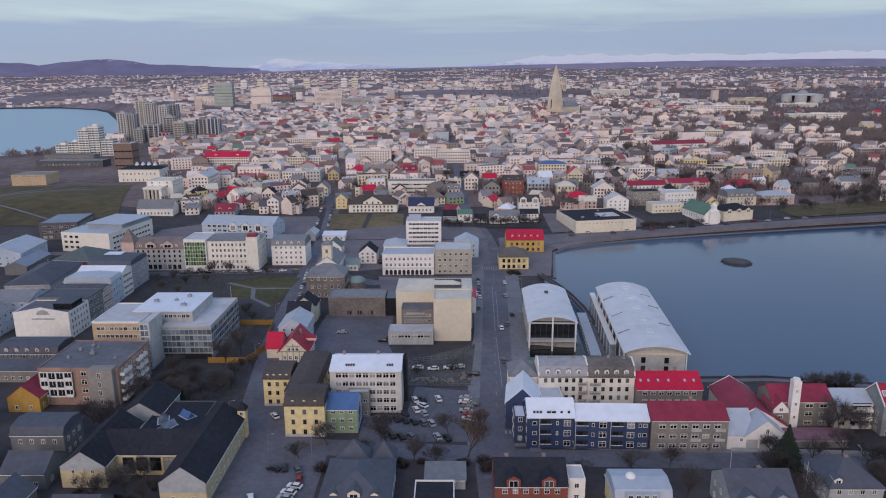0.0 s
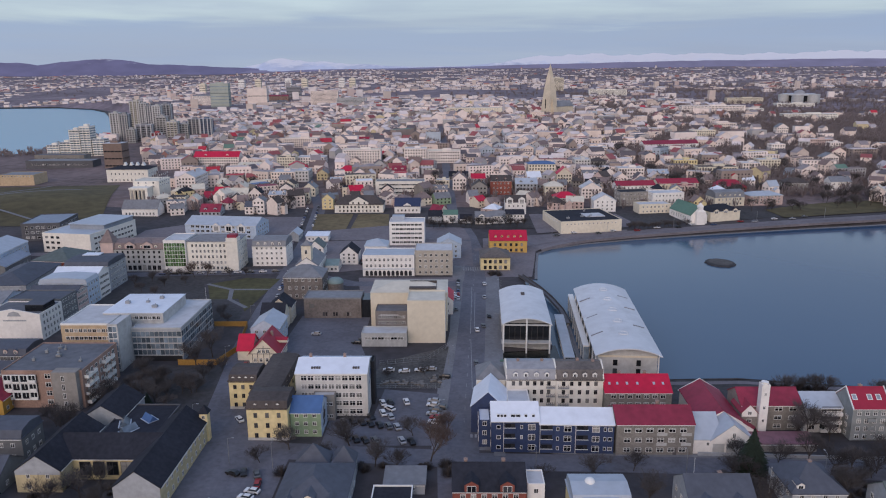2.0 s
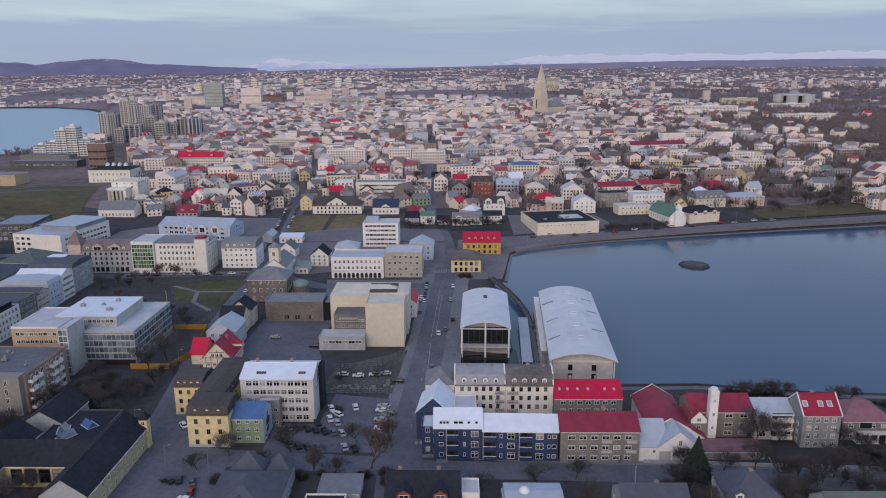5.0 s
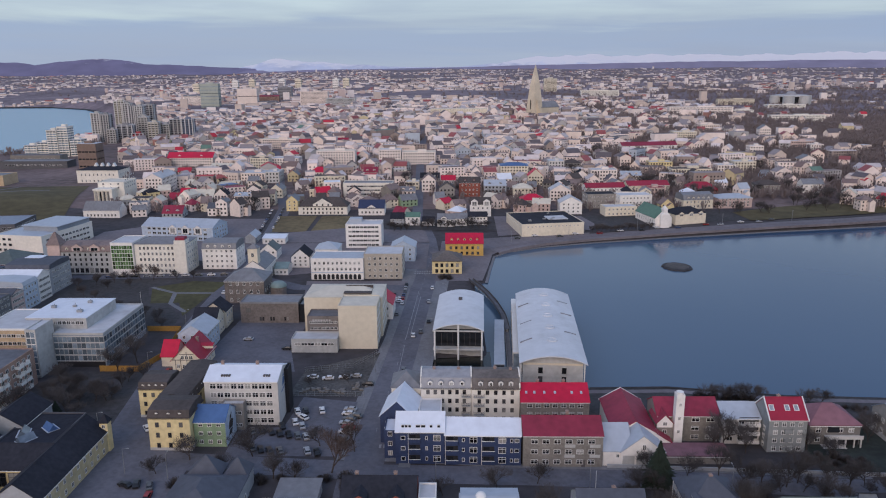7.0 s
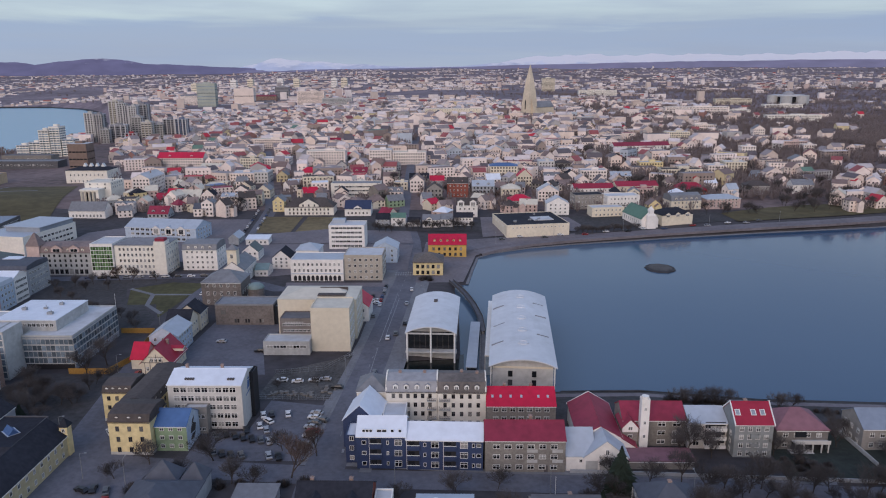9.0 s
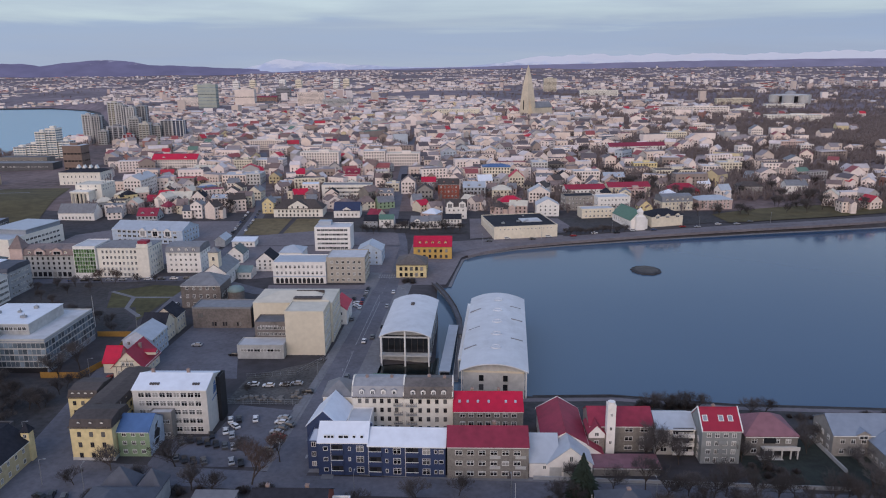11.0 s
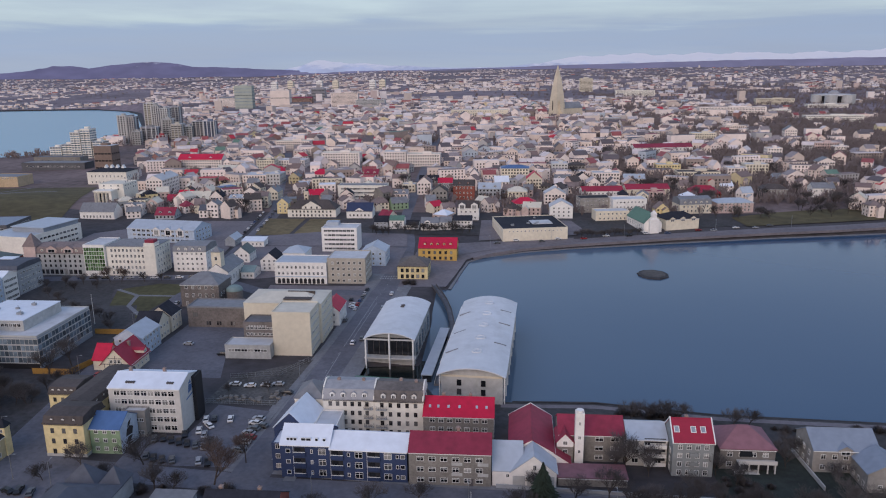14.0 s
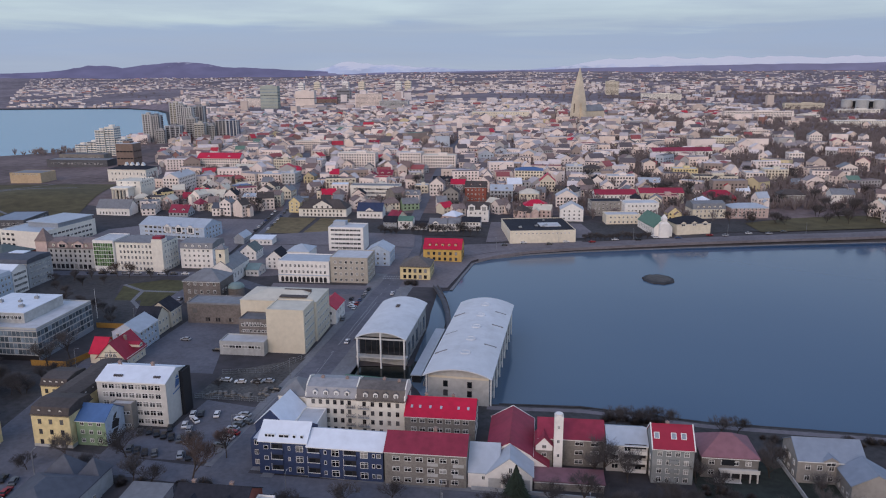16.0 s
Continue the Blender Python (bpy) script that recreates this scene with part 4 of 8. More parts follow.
b.tube(0, 0, 0, .9, 1.0, 1.0, 8)
b.tube(0, 0, .9, 1.1, 1.15, 1.15, 8)
part("tower_cap", b.mesh("tower_cap", WHITE), tw, m=pose(0, 0, 16.5))
wb = block("white apartment house with white roof and long balconies", 114.6, 126, 208.8, 220.5, 8.4, OFFWHITE, R_PALE, rise=2.6, front=(3, 3), storey=2.8, win=(1.9, 1.5))
for i in range(3):
    balcony(wb, 2.2, -5.9, .6 + 2.8 * i, 6.2, 1.4, TRIM)
    # Black panel paints the shade behind each long balcony.
    b = Build()
    b.box(-3.0, -.1, 1.2, 3.0, .02, 2.6)
    part("balcony_recess", b.mesh("balcony_recess", BLACKW), wb, m=pose(2.2, -5.86, .6 + 2.8 * i))
rr = block("grey apartment house with bright red roof and white gable edges", 126.4, 137.6, 203.8, 214.5, 10.6, GREYGREEN, R_WINE, rise=4.6, front=(4, 4), storey=2.6, sill=1.3, win=(1.3, 1.5), bars=2, left=(2, 3), chimneys=((-1, .8),))
for u, v in ((-4.3, -2.6), (.3, -2.6), (3.0, -2.6)):
    b = Build()
    b.box(-.75, -.12, -.95, -.55, .12, .95)
    b.box(.55, -.12, -.95, .75, .12, .95)
    b.box(-.55, -.12, .8, .55, .12, .95)
    b.box(-.55, -.12, -.95, .55, .12, -.8)
    sk = part("skylight", b.mesh("skylight", TRIM), rr, m=pose(u, v - .05, 10.6 + 4.6 * (1 - abs(v) / 5.35) + .2, -49))
    b = Build()
    b.box(-.55, -.04, -.8, .55, .06, .8)
    part("pane", b.mesh("pane", PANEL), sk)
for s in (-1, 1):
    b = Build()
    b.prism([(-5.75, 10.25), (0, 15.25), (5.75, 10.25), (5.75, 10.75), (0, 15.75), (-5.75, 10.75)], "x", s * 5.75 - .15, s * 5.75 + .15)
    part("bargeboard", b.mesh("bargeboard", TRIM), rr)
for i in range(3):
    balcony(rr, .1, -5.3, 1.0 + 2.75 * i, 2.4, .9, GREYGREEN)
# DIM on these cream walls puts the shade into the paint.
pk = block("cream villa with faded pink hipped roof and veranda", 140.8, 156.2, 208.5, 221.5, 6.4, DIM, R_PINK, roof="hip", rise=4.2, front=(4, 2), storey=3.1, win=(1.6, 1.4), bars=2)
b = Build()
for u in (-2.6, 0, 2.6, 5.2, 7.2):
    b.box(u - .18, -2.1, -.1, u + .18, -1.75, 2.9)
b.box(-3, -2.3, 2.9, 7.6, 0, 3.2)
b.box(-3, -2.3, 3.2, 7.6, -2.15, 4.1)
b.box(-4, -2.6, -.3, 3, 0, .1)
part("veranda", b.mesh("veranda", OFFWHITE), pk, "columned veranda", pose(0, -6.5, 0))
# Black panel on the wall gives the veranda its shade.
b = Build()
b.box(-2.9, -.14, 0, 7.4, .02, 2.85)
part("veranda_recess", b.mesh("veranda_recess", BLACKW), pk, m=pose(0, -6.5, .1))
b = Build()
b.box(-2.2, -.14, 0, 1.2, .02, 1.9)
part("balcony_door", b.mesh("balcony_door", FARGLASS), pk, m=pose(0, -6.5, 4.1))
# WORN replaces pale yellow here: shade is put into the wall colour.
yw = block("pale yellow villa with pale blue metal roof", 166.4, 184.4, 208.4, 220.8, 6.9, WORN, R_STEEL, rise=3.7, front=(5, 2), storey=3.2, win=(1.4, 1.5), bars=2, left=(3, 2))
dormer(yw, -.4, -6.6, 5.6, 3.8, 1.7, 6, WORN, R_STEEL)
block("pale yellow villa wing with pale blue metal roof", 176.8, 189, 198.6, 208.2, 5.6, WORN, R_STEEL, ridge="y", rise=3.4, front=(2, 1), left=(3, 1))
for k, (x0, y0, ww, dd) in enumerate(((202, 214, 12, 11), (222, 207, 13, 11), (244, 211, 11, 12), (264, 205, 13, 12))):
    block("lakeside villa with metal roof among bare trees", x0, x0 + ww, y0, y0 + dd, 6.5, (WHITE, CREAM, GREYW, WHITE)[k], (R_GREY, R_DRED, R_PALE, R_DARK)[k], roof=("gable", "hip")[k % 2], rise=4, front=(4, 2), left=(3, 2), group="lakeside villas")

# ---- houses on the near side of the cross street
bh = block("house with broad dark blue-grey hipped roof", -40.5, -22.5, 158, 180, 5.6, GREYW, R_SLATE, roof="hip", ridge="y", rise=4.6, front=(5, 1), right=(5, 1))
dormer(bh, 0, -9.4, 6.2, 3.2, 1.8, 6, CREAM, R_SLATE)
dormer(bh, -5.2, -9.0, 5.9, 2.0, 1.5, 4, CREAM, R_SLATE)
dormer(bh, 5.2, -9.0, 5.9, 2.0, 1.5, 4, CREAM, R_SLATE)
block("side wing with steep grey roof", -39, -30, 180.2, 186, 5.4, GREYW, R_SLATE, roof="hip", ridge="y", rise=4.6)
block("side wing with steep grey roof", -29, -22.8, 180.2, 186, 5.4, GREYW, R_SLATE, roof="hip", ridge="y", rise=4.0)
block("dark flat-roofed shed with white edge", -16.5, -6, 158, 171.5, 4, DARKW, R_DARK, roof="flat", band=TRIM, front=(3, 1), left=(3, 1), name="shed", category="shed")
block("low outbuilding with pale metal roof", -14, -3, 174, 182, 3, GREYW, R_GREY, roof="shed", rise=.6, front=(2, 1), win=(1, .9), name="shed", category="shed")
rd = block("red-brown timber house with black roof and gabled dormers", 4.5, 23.5, 165.5, 179, 6.4, REDW, R_DARK, rise=4.2, front=(6, 2), win=(1.4, 1.5), bars=2, chimneys=((-6, 1), (4, 1)))
for u in (-4.6, 4.6):
    dormer(rd, u, -7.0, 6.0, 3.6, 2.4, 6, REDW, R_DARK)
block("small white house end with red door", 24, 28.5, 168, 175, 6.6, WHITE, R_PFELT, roof="flat", front=(1, 2), door=0)
bw = block("cream house with pale blue mansard roof", 34.6, 49.2, 160.5, 172, 5.6, YELLOW, R_PALE, roof="mansard", rise=3.2, front=(6, 2), right=(3, 2), win=(1.3, 1.4))
b = Build()
for k in range(4):
    b.tube(0, 0, math.sin(k * .39) * 1.3, math.sin((k + 1) * .39) * 1.3, 1.4 * math.cos(k * .39), 1.4 * math.cos((k + 1) * .39) + .02, 14)
part("roof_dome", b.mesh("roof_dome", TRIM), bw, "small white dome", pose(-2.2, 0, 8.7))
b = Build()
b.box(-4.6, -6.1, 5.7, 3.8, -2, 7.5)
b.box(-4.8, -6.3, 7.5, 4.0, -2, 7.7)
part("box_dormer", b.mesh("box_dormer", R_PALE), bw)
for u in (-3.4, -1.4, .6, 2.6):
    place_window(bw, "front", 9, 6.12, u, 6.6, 1.2, 1.2)
gg = block("house with grey cross-gabled metal roof", 63, 79.5, 158, 172.5, 6.8, GREYW, R_SLATE, rise=4.8, front=(4, 2), left=(3, 2), chimneys=((1, .5),))
dormer(gg, -4, -7.6, 5.4, 5, 2.2, 7, GREYW, R_SLATE)
dormer(gg, 4, -7.6, 5.4, 5, 2.2, 7, GREYW, R_SLATE)
gr = block("house with grey hipped metal roof", 91.4, 105.4, 166, 180, 5.6, GREYW, R_SLATE, roof="hip", rise=5.2, front=(4, 2), left=(4, 2), chimneys=((0, 0),))
dormer(gr, -4.6, -6.2, 6.2, 2, 1.5, 3, WHITE, R_SLATE)
block("grey house with green metal roof and dormers", 112, 130, 157, 169, 6.5, GREYW, R_MOSS, rise=4.4, front=(4, 2), left=(3, 2), dormers=3)
block("grey house with dark gabled roof", 136, 150, 158, 172, 6.5, GREYW, R_DARK, rise=4.4, front=(4, 2), left=(3, 2))

# ---- yellow corner block, green house and white office
yc = block("yellow corner building with brown mansard roof and dormers", -59, -46.4, 203.2, 215, 10.8, YELLOW, R_BROWN, roof="mansard", rise=2.8, front=(3, 3), left=(3, 3), storey=3.4, win=(1.1, 1.6), trim=DTRIM)
yh = block("yellow house with brown mansard roof and dormers", -71, -61.5, 224.5, 236, 10.2, YELLOW, R_BROWN, roof="mansard", rise=2.6, front=(3, 3), left=(3, 3), storey=3.2, win=(1.1, 1.5), trim=DTRIM)
yl = block("linking wing with dark brown mansard roof", -61.3, -50.5, 215.2, 244, 10.0, YELLOW, R_BROWN, roof="mansard", ridge="y", rise=2.6, right=(5, 3), left=(4, 3), storey=3.2, win=(1.1, 1.5), trim=DTRIM)
for own_, us, v, z in ((yc, (-3.6, 0, 3.4), -5.6, 11.2), (yh, (-3.2, -1.1, 1.1, 3.2), -5.45, 10.6)):
    for u in us:
        dormer(own_, u, v, z, 1.15, .95, 1.5, TRIM, R_BROWN)
for u in (-11, -7, -3, 1):
    dormer(yl, u, -5.1, 10.4, 1.15, .95, 1.5, TRIM, R_BROWN, 90)
for own_, w, d in ((yc, 12.6, 11.8), (yh, 9.5, 11.5)):
    b = Build()
    b.box(-w / 2 - .08, -d / 2 - .08, -.3, w / 2 + .08, d / 2 + .08, 1.0)
    part("plinth", b.mesh("plinth", CONCRETE), own_, "grey cement plinth")
gh = block("sage green house with blue metal roof", -46.2, -36.6, 205.6, 216, 8.2, GREENW, R_BLUE, rise=3.2, front=(3, 3), storey=2.8, win=(1.3, 1.3), bars=2)
b = Build()
b.prism([(-5.15, -.2), (5.15, -.2), (5.15, 8.2), (0, 11.3), (-5.15, 8.2)], "x", 4.81, 4.86)
part("mural_wall", b.mesh("mural_wall", PALEBLUE), gh, "pale painted gable wall with a dark abstract mural")
b = Build()
for pts in ([(-2.2, 4.2), (1.5, 3.6), (2.4, 5.6), (.4, 6.8), (-1.4, 6.2)], [(-1, 6.5), (.6, 7.0), (1.6, 8.6), (-.4, 8.0)], [(-2.6, 2.2), (0, 1.8), (1.8, 3.2), (-1, 3.6)]):
    b.prism(pts, "x", 4.865, 4.875)
part("mural", b.mesh("mural", BLACKW), gh)
wh = block("off-white five-storey office building with white roof", -47.2, -23.6, 219.6, 234, 15.2, OFFWHITE, R_WHITE, rise=2.4, front=(9, 5), storey=2.95, win=(1.95, 1.75), bars=2, trim=TRIM, chimneys=((3.5, 1), (-8, 1)), name="office_building", category="office building")
b = Build()
b.prism([(-7.2, -.2), (7.2, -.2), (7.2, 15.2), (0, 17.6), (-7.2, 15.2)], "x", 11.81, 11.86)
part("gable_wall", b.mesh("gable_wall", OFFWHITE), wh)
b = Build()
for pts in ([(-1.5, 11), (1.2, 11.4), (1.8, 13.2), (-.6, 14)], [(-3, 9.4), (2.6, 10), (2.6, 10.5), (-3, 9.9)], [(-1, 14.2), (1.4, 13.8), (.6, 15.2)]):
    b.prism(pts, "x", 11.87, 11.88)
part("gable_emblem", b.mesh("gable_emblem", R_BLUE), wh, "blue painted emblem shape")
for u in (-6.5, -5.7, -4.9, -4.1, 7.2, 8.0, 8.8):
    b = Build()
    b.box(-.3, -.2, 0, .3, .6, .9)
    part("skylight", b.mesh("skylight", DTRIM), wh, m=pose(u, -5.2, 15.7))
block("narrow black-clad end building", -23.5, -22.3, 228.5, 234, 15.2, BLACKW, R_DARK, roof="flat")
block("low pale stair annex against the office", -41, -34, 216.2, 219.4, 8.6, WORN, R_PFELT, roof="flat", front=(4, 2), win=(1.2, 1.2))
rh = block("half-timbered cream house with bright red roof", -75, -63.6, 262.5, 277.5, 4.6, CREAM, R_WINE, over=.8, ridge="y", rise=6.0, right=(4, 1), win=(1.1, 1.3), bars=2, chimneys=((1.5, 1),))
for z_, ws in ((2.0, (-3.4, -1.2, 1.2, 3.4)), (5.6, (-1.6, 0, 1.6))):
    for u in ws:
        place_window(rh, "front", 5.7, 7.52, u, z_, 1.2, 1.5, 2)
b = Build()
for u in (-4.4, -2.4, 0, 2.4, 4.4):
    b.box(u - .1, -.06, -4.4, u + .1, .02, max(.2, 3.4 - abs(u) * 1.0))
b.box(-5.6, -.09, .0, 5.6, -.02, .25)
b.box(-2.8, -.09, 2.3, 2.8, -.02, 2.5)
part("timber_frame", b.mesh("timber_frame", DTRIM), rh, "dark timber framing", pose(0, -7.5, 4.4))
dormer(rh, 1.5, -7.6, 6.2, 2.4, 1.2, 5, CREAM, R_WINE, 90)
rw = part("side_wing", walls_mesh(6, 9.5, 4.6, "gable", "x", 4.6).mesh("side_wing", CREAM), rh, m=pose(-8.6, 1.6, 0))
part("side_wing_roof", roof_mesh(6, 9.5, 4.6, "gable", "x", 4.6, .6).mesh("side_wing_roof", R_RED), rw, "bright red metal roof")
block("pale blue house with pale metal roof", -79, -67.5, 280, 296, 8.4, PALEBLUE, R_PALE, ridge="y", rise=3.4, right=(5, 3), front=(3, 3), storey=2.7)
block("cream timber house with dark steep roof", -80, -69.5, 299, 309, 7.6, CREAM, R_DARK, rise=4, right=(3, 2), front=(2, 2))
block("cream timber house with dark steep gabled roof", -79.5, -69, 310, 320, 7.6, CREAM, R_DARK, ridge="y", rise=4, right=(3, 2), front=(2, 2))

# ---- beige office complex and parliament
ob = block("tall beige office block with blank front and flat roof", -14.6, 1.2, 285.6, 300, 18.2, BEIGE, R_BEIGE, roof="flat", right=(6, 5), sill=2.4, storey=3.3, win=(1.4, 1.2), name="office_building", category="office building")
ob2 = block("beige office block with roof terrace", -31.5, 2, 300.2, 320, 17.4, BEIGE, R_BEIGE, roof="hip", rise=2.4, over=.12, right=(7, 5), sill=2.4, storey=3.3, win=(1.4, 1.2), name="office_building", category="office building")
b = Build()
b.box(-6, -4, 0, 6, 4, .3)
b.box(-6, 3.4, .3, 6, 4, 1.6)
part("roof_terrace", b.mesh("roof_terrace", R_BROWN), ob2, "dark recessed roof terrace", pose(6, -4, 18.6))
og = block("dark grey-brown office wing with ribbon windows", -28.5, -14.8, 290.5, 300, 12, STONE, R_FELT, roof="flat", front=(7, 2), sill=7.2, storey=2.6, win=(1.4, 1.1), name="office_building", category="office building")
for i in range(7):
    b = Build()
    b.box(-.3, -.1, 0, .3, .02, .9)
    part("sign_bar", b.mesh("sign_bar", CONCRETE), og, "pale unreadable lettering", pose(-4.3 + i * 1.15, -4.8, 10.2))
block("low pale pavilion with glazed band", -33.5, -14.7, 281.5, 290.3, 5.4, CONCRETE, R_PFELT, roof="flat", front=(6, 1), sill=3.6, win=(2.6, 1.2), name="pavilion", category="pavilion")
pa = block("low grey stone parliament annex with flat metal roof", -64.5, -38, 317, 329, 9.4, STONE, R_GREY, roof="flat", band=R_GREY, name="parliament_annex", category="annex")
b = Build()
b.box(-4, -5, 0, 4, 5, 8.6)
part("glass_link", b.mesh("glass_link", FARGLASS), pa, "dark glazed link", pose(17.4, 0, 0))
place_window(pa, "front", 13, 6, -9.6, 6.0, 2.2, 2.0, 1, DTRIM)
for u in (-4.2, -3.0, .6, 1.8, 7.0, 8.2):
    place_window(pa, "front", 13, 6, u, 2.0, .9, 1.9, 1, DTRIM)
block("dark basalt parliament house with grey hipped roof", -80.5, -61, 345.6, 362, 11.2, STONE, R_GREY, roof="hip", rise=4.6, front=(5, 3), right=(4, 2), left=(4, 2), win=(1.3, 1.9), storey=4.2, name="parliament_house", category="parliament")
rot = thing("rotunda", "small rotunda with green copper dome", "rotunda", pose(-55.5, 352, 2))
b = Build()
b.tube(0, 0, -.5, 7, 4, 4, 20)
part("wall", b.mesh("wall", STONE), rot)
b = Build()
for k in range(5):
    a0, a1 = k * 18, (k + 1) * 18
    b.tube(0, 0, 7 + 2.6 * math.sin(radians(a0)), 7 + 2.6 * math.sin(radians(a1)), 4.2 * math.cos(radians(a0)), 4.2 * math.cos(radians(a1)) + .02, 20)
part("dome", b.mesh("dome", R_TEAL), rot, "green copper dome")
ca = block("white cathedral nave with grey roof", -82, -69.5, 380, 404, 8, WHITE, R_GREY, ridge="y", rise=4.4, right=(5, 1), front=(2, 1), win=(1.3, 2.8), sill=4, name="cathedral", category="church")
b = Build()
b.box(-2.6, -2.6, 0, 2.6, 2.6, 19)
part("tower", b.mesh("tower", CREAM), ca, "cream square bell tower", pose(0, -9, 0))
b = Build()
b.box(-2.9, -2.9, 19, 2.9, 2.9, 19.4)
b.frustum(-2.4, -2.4, 2.4, 2.4, 19.4, -.3, -.3, .3, .3, 21.6)
b.tube(0, 0, 21.6, 23.4, .08, .04, 6)
part("tower_roof", b.mesh("tower_roof", R_GREY), ca, m=pose(0, -9, 0))
place_window(ca, "front", 2.6, 11.65, 0, 15.6, 1.4, 2.2)
oh = block("white and pale blue old hotel with flat pale roof", -46, -17.2, 387, 404, 11.6, WHITE, R_PALE, roof="flat", left=(4, 3), storey=3.7, win=(1.3, 1.9), name="old_hotel", category="hotel")
window_grid(oh, "front", 14.4, 8.5, 11, 2, 6.0, 3.4, 1.2, 1.7, 2, span=26.5)
for i in range(11):
    # Black slab on the wall: the opening's inner shade as colour.
    b = Build()
    b.prism([(-.85, 0), (.85, 0), (.85, 2.2), (.5, 2.8), (0, 3.0), (-.5, 2.8), (-.85, 2.2)], "y", -.08, .02)
    part("arch", b.mesh("arch", BLACKW), oh, "black arch panel, painted shade of a shop opening", pose(-12.05 + i * 2.41, -8.5, .2))
b = Build()
b.box(-14.5, -.35, 0, 14.5, .02, .3)
part("cornice", b.mesh("cornice", PALEBLUE), oh, "pale blue string course", pose(0, -8.5, 4.0))
block("white town house with pale curved roof", -47, -34, 406, 420, 12.4, WHITE, R_PALE, roof="hip", rise=3, front=(4, 3), left=(4, 3))
block("beige stone bank building with flat roof", -17, 4, 388.5, 407, 13.8, mat("weathered_sandstone", (.43, .39, .33), .9, vary=.15, stain=.25), R_PFELT, roof="flat", front=(6, 4), storey=3.3, win=(1.4, 1.5), right=(5, 4), name="bank_building", category="office building")
block("white gabled house with pale roof", -62.5, -52, 412, 425, 6.4, WHITE, R_DARK, ridge="y", rise=4.4, front=(3, 3), right=(3, 2))
block("pale blue gabled warehouse", -5.5, 9, 425, 441, 8.8, PALEBLUE, R_PALE, ridge="y", rise=3.6, front=(3, 3), right=(4, 3))
fw = block("white five-storey office with ribbon windows", -37.2, -14.4, 457, 472, 15, WHITE, R_PFELT, roof="flat", front=(8, 5), storey=2.9, sill=2, win=(2.3, 1.4), left=(3, 5), name="office_building", category="office building")
b = Build()
b.box(-4, -3, 0, 4, 3, 2.6)
part("plant_room", b.mesh("plant_room", R_PALE), fw, m=pose(-6, 3, 15.1))
block("pale yellow house with dark brown-grey hipped roof", 20, 36.8, 398.5, 415, 7.4, YELLOW, R_UMBER, roof="hip", rise=4.0, front=(5, 2), storey=3.4, win=(1.6, 2.1), right=(3, 2), trim=DTRIM)
block("ochre theatre house with bright red roof and dormers", 27, 50.3, 438.5, 455, 7.8, OCHRE, R_RED, rise=4.6, front=(6, 2), right=(3, 2), storey=3.4, win=(1.5, 1.9), dormers=5, trim=DTRIM)
block("small white gabled house with red roof beside the street", -4.6, 4.4, 322, 337, 7, WHITE, R_RED, ridge="y", rise=3.4, right=(3, 2), front=(2, 2))

block("white timber house with dark green gabled roof", -85.5, -75.5, 430, 442, 5.6, WHITE, R_MOSS, ridge="y", rise=4.2, front=(3, 2), right=(3, 2))
block("low white pavilion with white roof", -94, -79, 467.5, 476, 3.6, WHITE, R_WHITE, roof="shed", rise=1.2, front=(5, 1), name="pavilion", category="pavilion")
block("low shed with pale sloping roof", -105.5, -98.8, 468, 482, 4.2, GREYW, R_PALE, ridge="y", rise=2.6, right=(4, 1), name="shed", category="shed")
block("low white house with verdigris roof", -68.6, -61, 396, 407, 3.8, WHITE, R_TEAL, rise=2.2, front=(3, 1), right=(2, 1))

# ---- glass office and its neighbours
of = block("office block with glass curtain walls and pale flat roof", -122, -102.4, 266.5, 303, 13.4, PANEL, R_PFELT, roof="flat", band=CONCRETE, name="office_building", category="office building", yaw=0)
curtain_wall(of, "front", 9.8, 18.25, 11, 4, 2.6, 2.55, fill=.80, frame_mat=CONCRETE, glass=SKYGLASS)
curtain_wall(of, "right", 9.8, 18.25, 16, 4, 2.6, 2.55, fill=.80, frame_mat=CONCRETE, glass=SKYGLASS)
for k in range(5):
    b = Build()
    z = 2.42 + 2.55 * k
    b.shared([(-9.95, -18.26, z - .16), (-9.95, -18.42, z - .16), (9.97, -18.42, z - .16), (9.97, 18.3, z - .16), (9.81, 18.3, z - .16), (9.81, -18.26, z - .16),
              (-9.95, -18.26, z + .1), (-9.95, -18.42, z + .1), (9.97, -18.42, z + .1), (9.97, 18.3, z + .1), (9.81, 18.3, z + .1), (9.81, -18.26, z + .1)],
             [(0, 1, 2, 5), (5, 2, 3, 4), (6, 7, 8, 11), (11, 8, 9, 10)] + [(i, (i + 1) % 6, 6 + (i + 1) % 6, 6 + i) for i in range(6)])
    part("floor_band", b.mesh("floor_band", CONCRETE), of)
# Black panel paints the shade of the open ground floor.
b = Build()
b.box(-9.4, -18.34, -.2, 9.4, -18.24, 2.3)
part("ground_floor_recess", b.mesh("ground_floor_recess", BLACKW), of)
up = thing("office_penthouse", "upper office storey with ribbon windows and white roof", "office building", pose(-123.5, 285, 15.5))
part("wall", walls_mesh(24, 25, 4.4, "flat", "x", 0).mesh("wall", CONCRETE), up)
part("roof", roof_mesh(25, 26, 4.4, "flat", "x", 0, 0).mesh("roof", R_WHITE), up)
window_grid(up, "front", 12, 12.5, 8, 1, 2.4, 3, 1.5, 1.5, span=14, shift=4)
roof_things(up, 20, 20, 4.5, 4, 5)
tb = block("tan office block with ribbon windows and white flat roof", -147, -126.4, 261.5, 285, 17, TAN, R_PFELT, roof="flat", band=TRIM, name="office_building", category="office building")
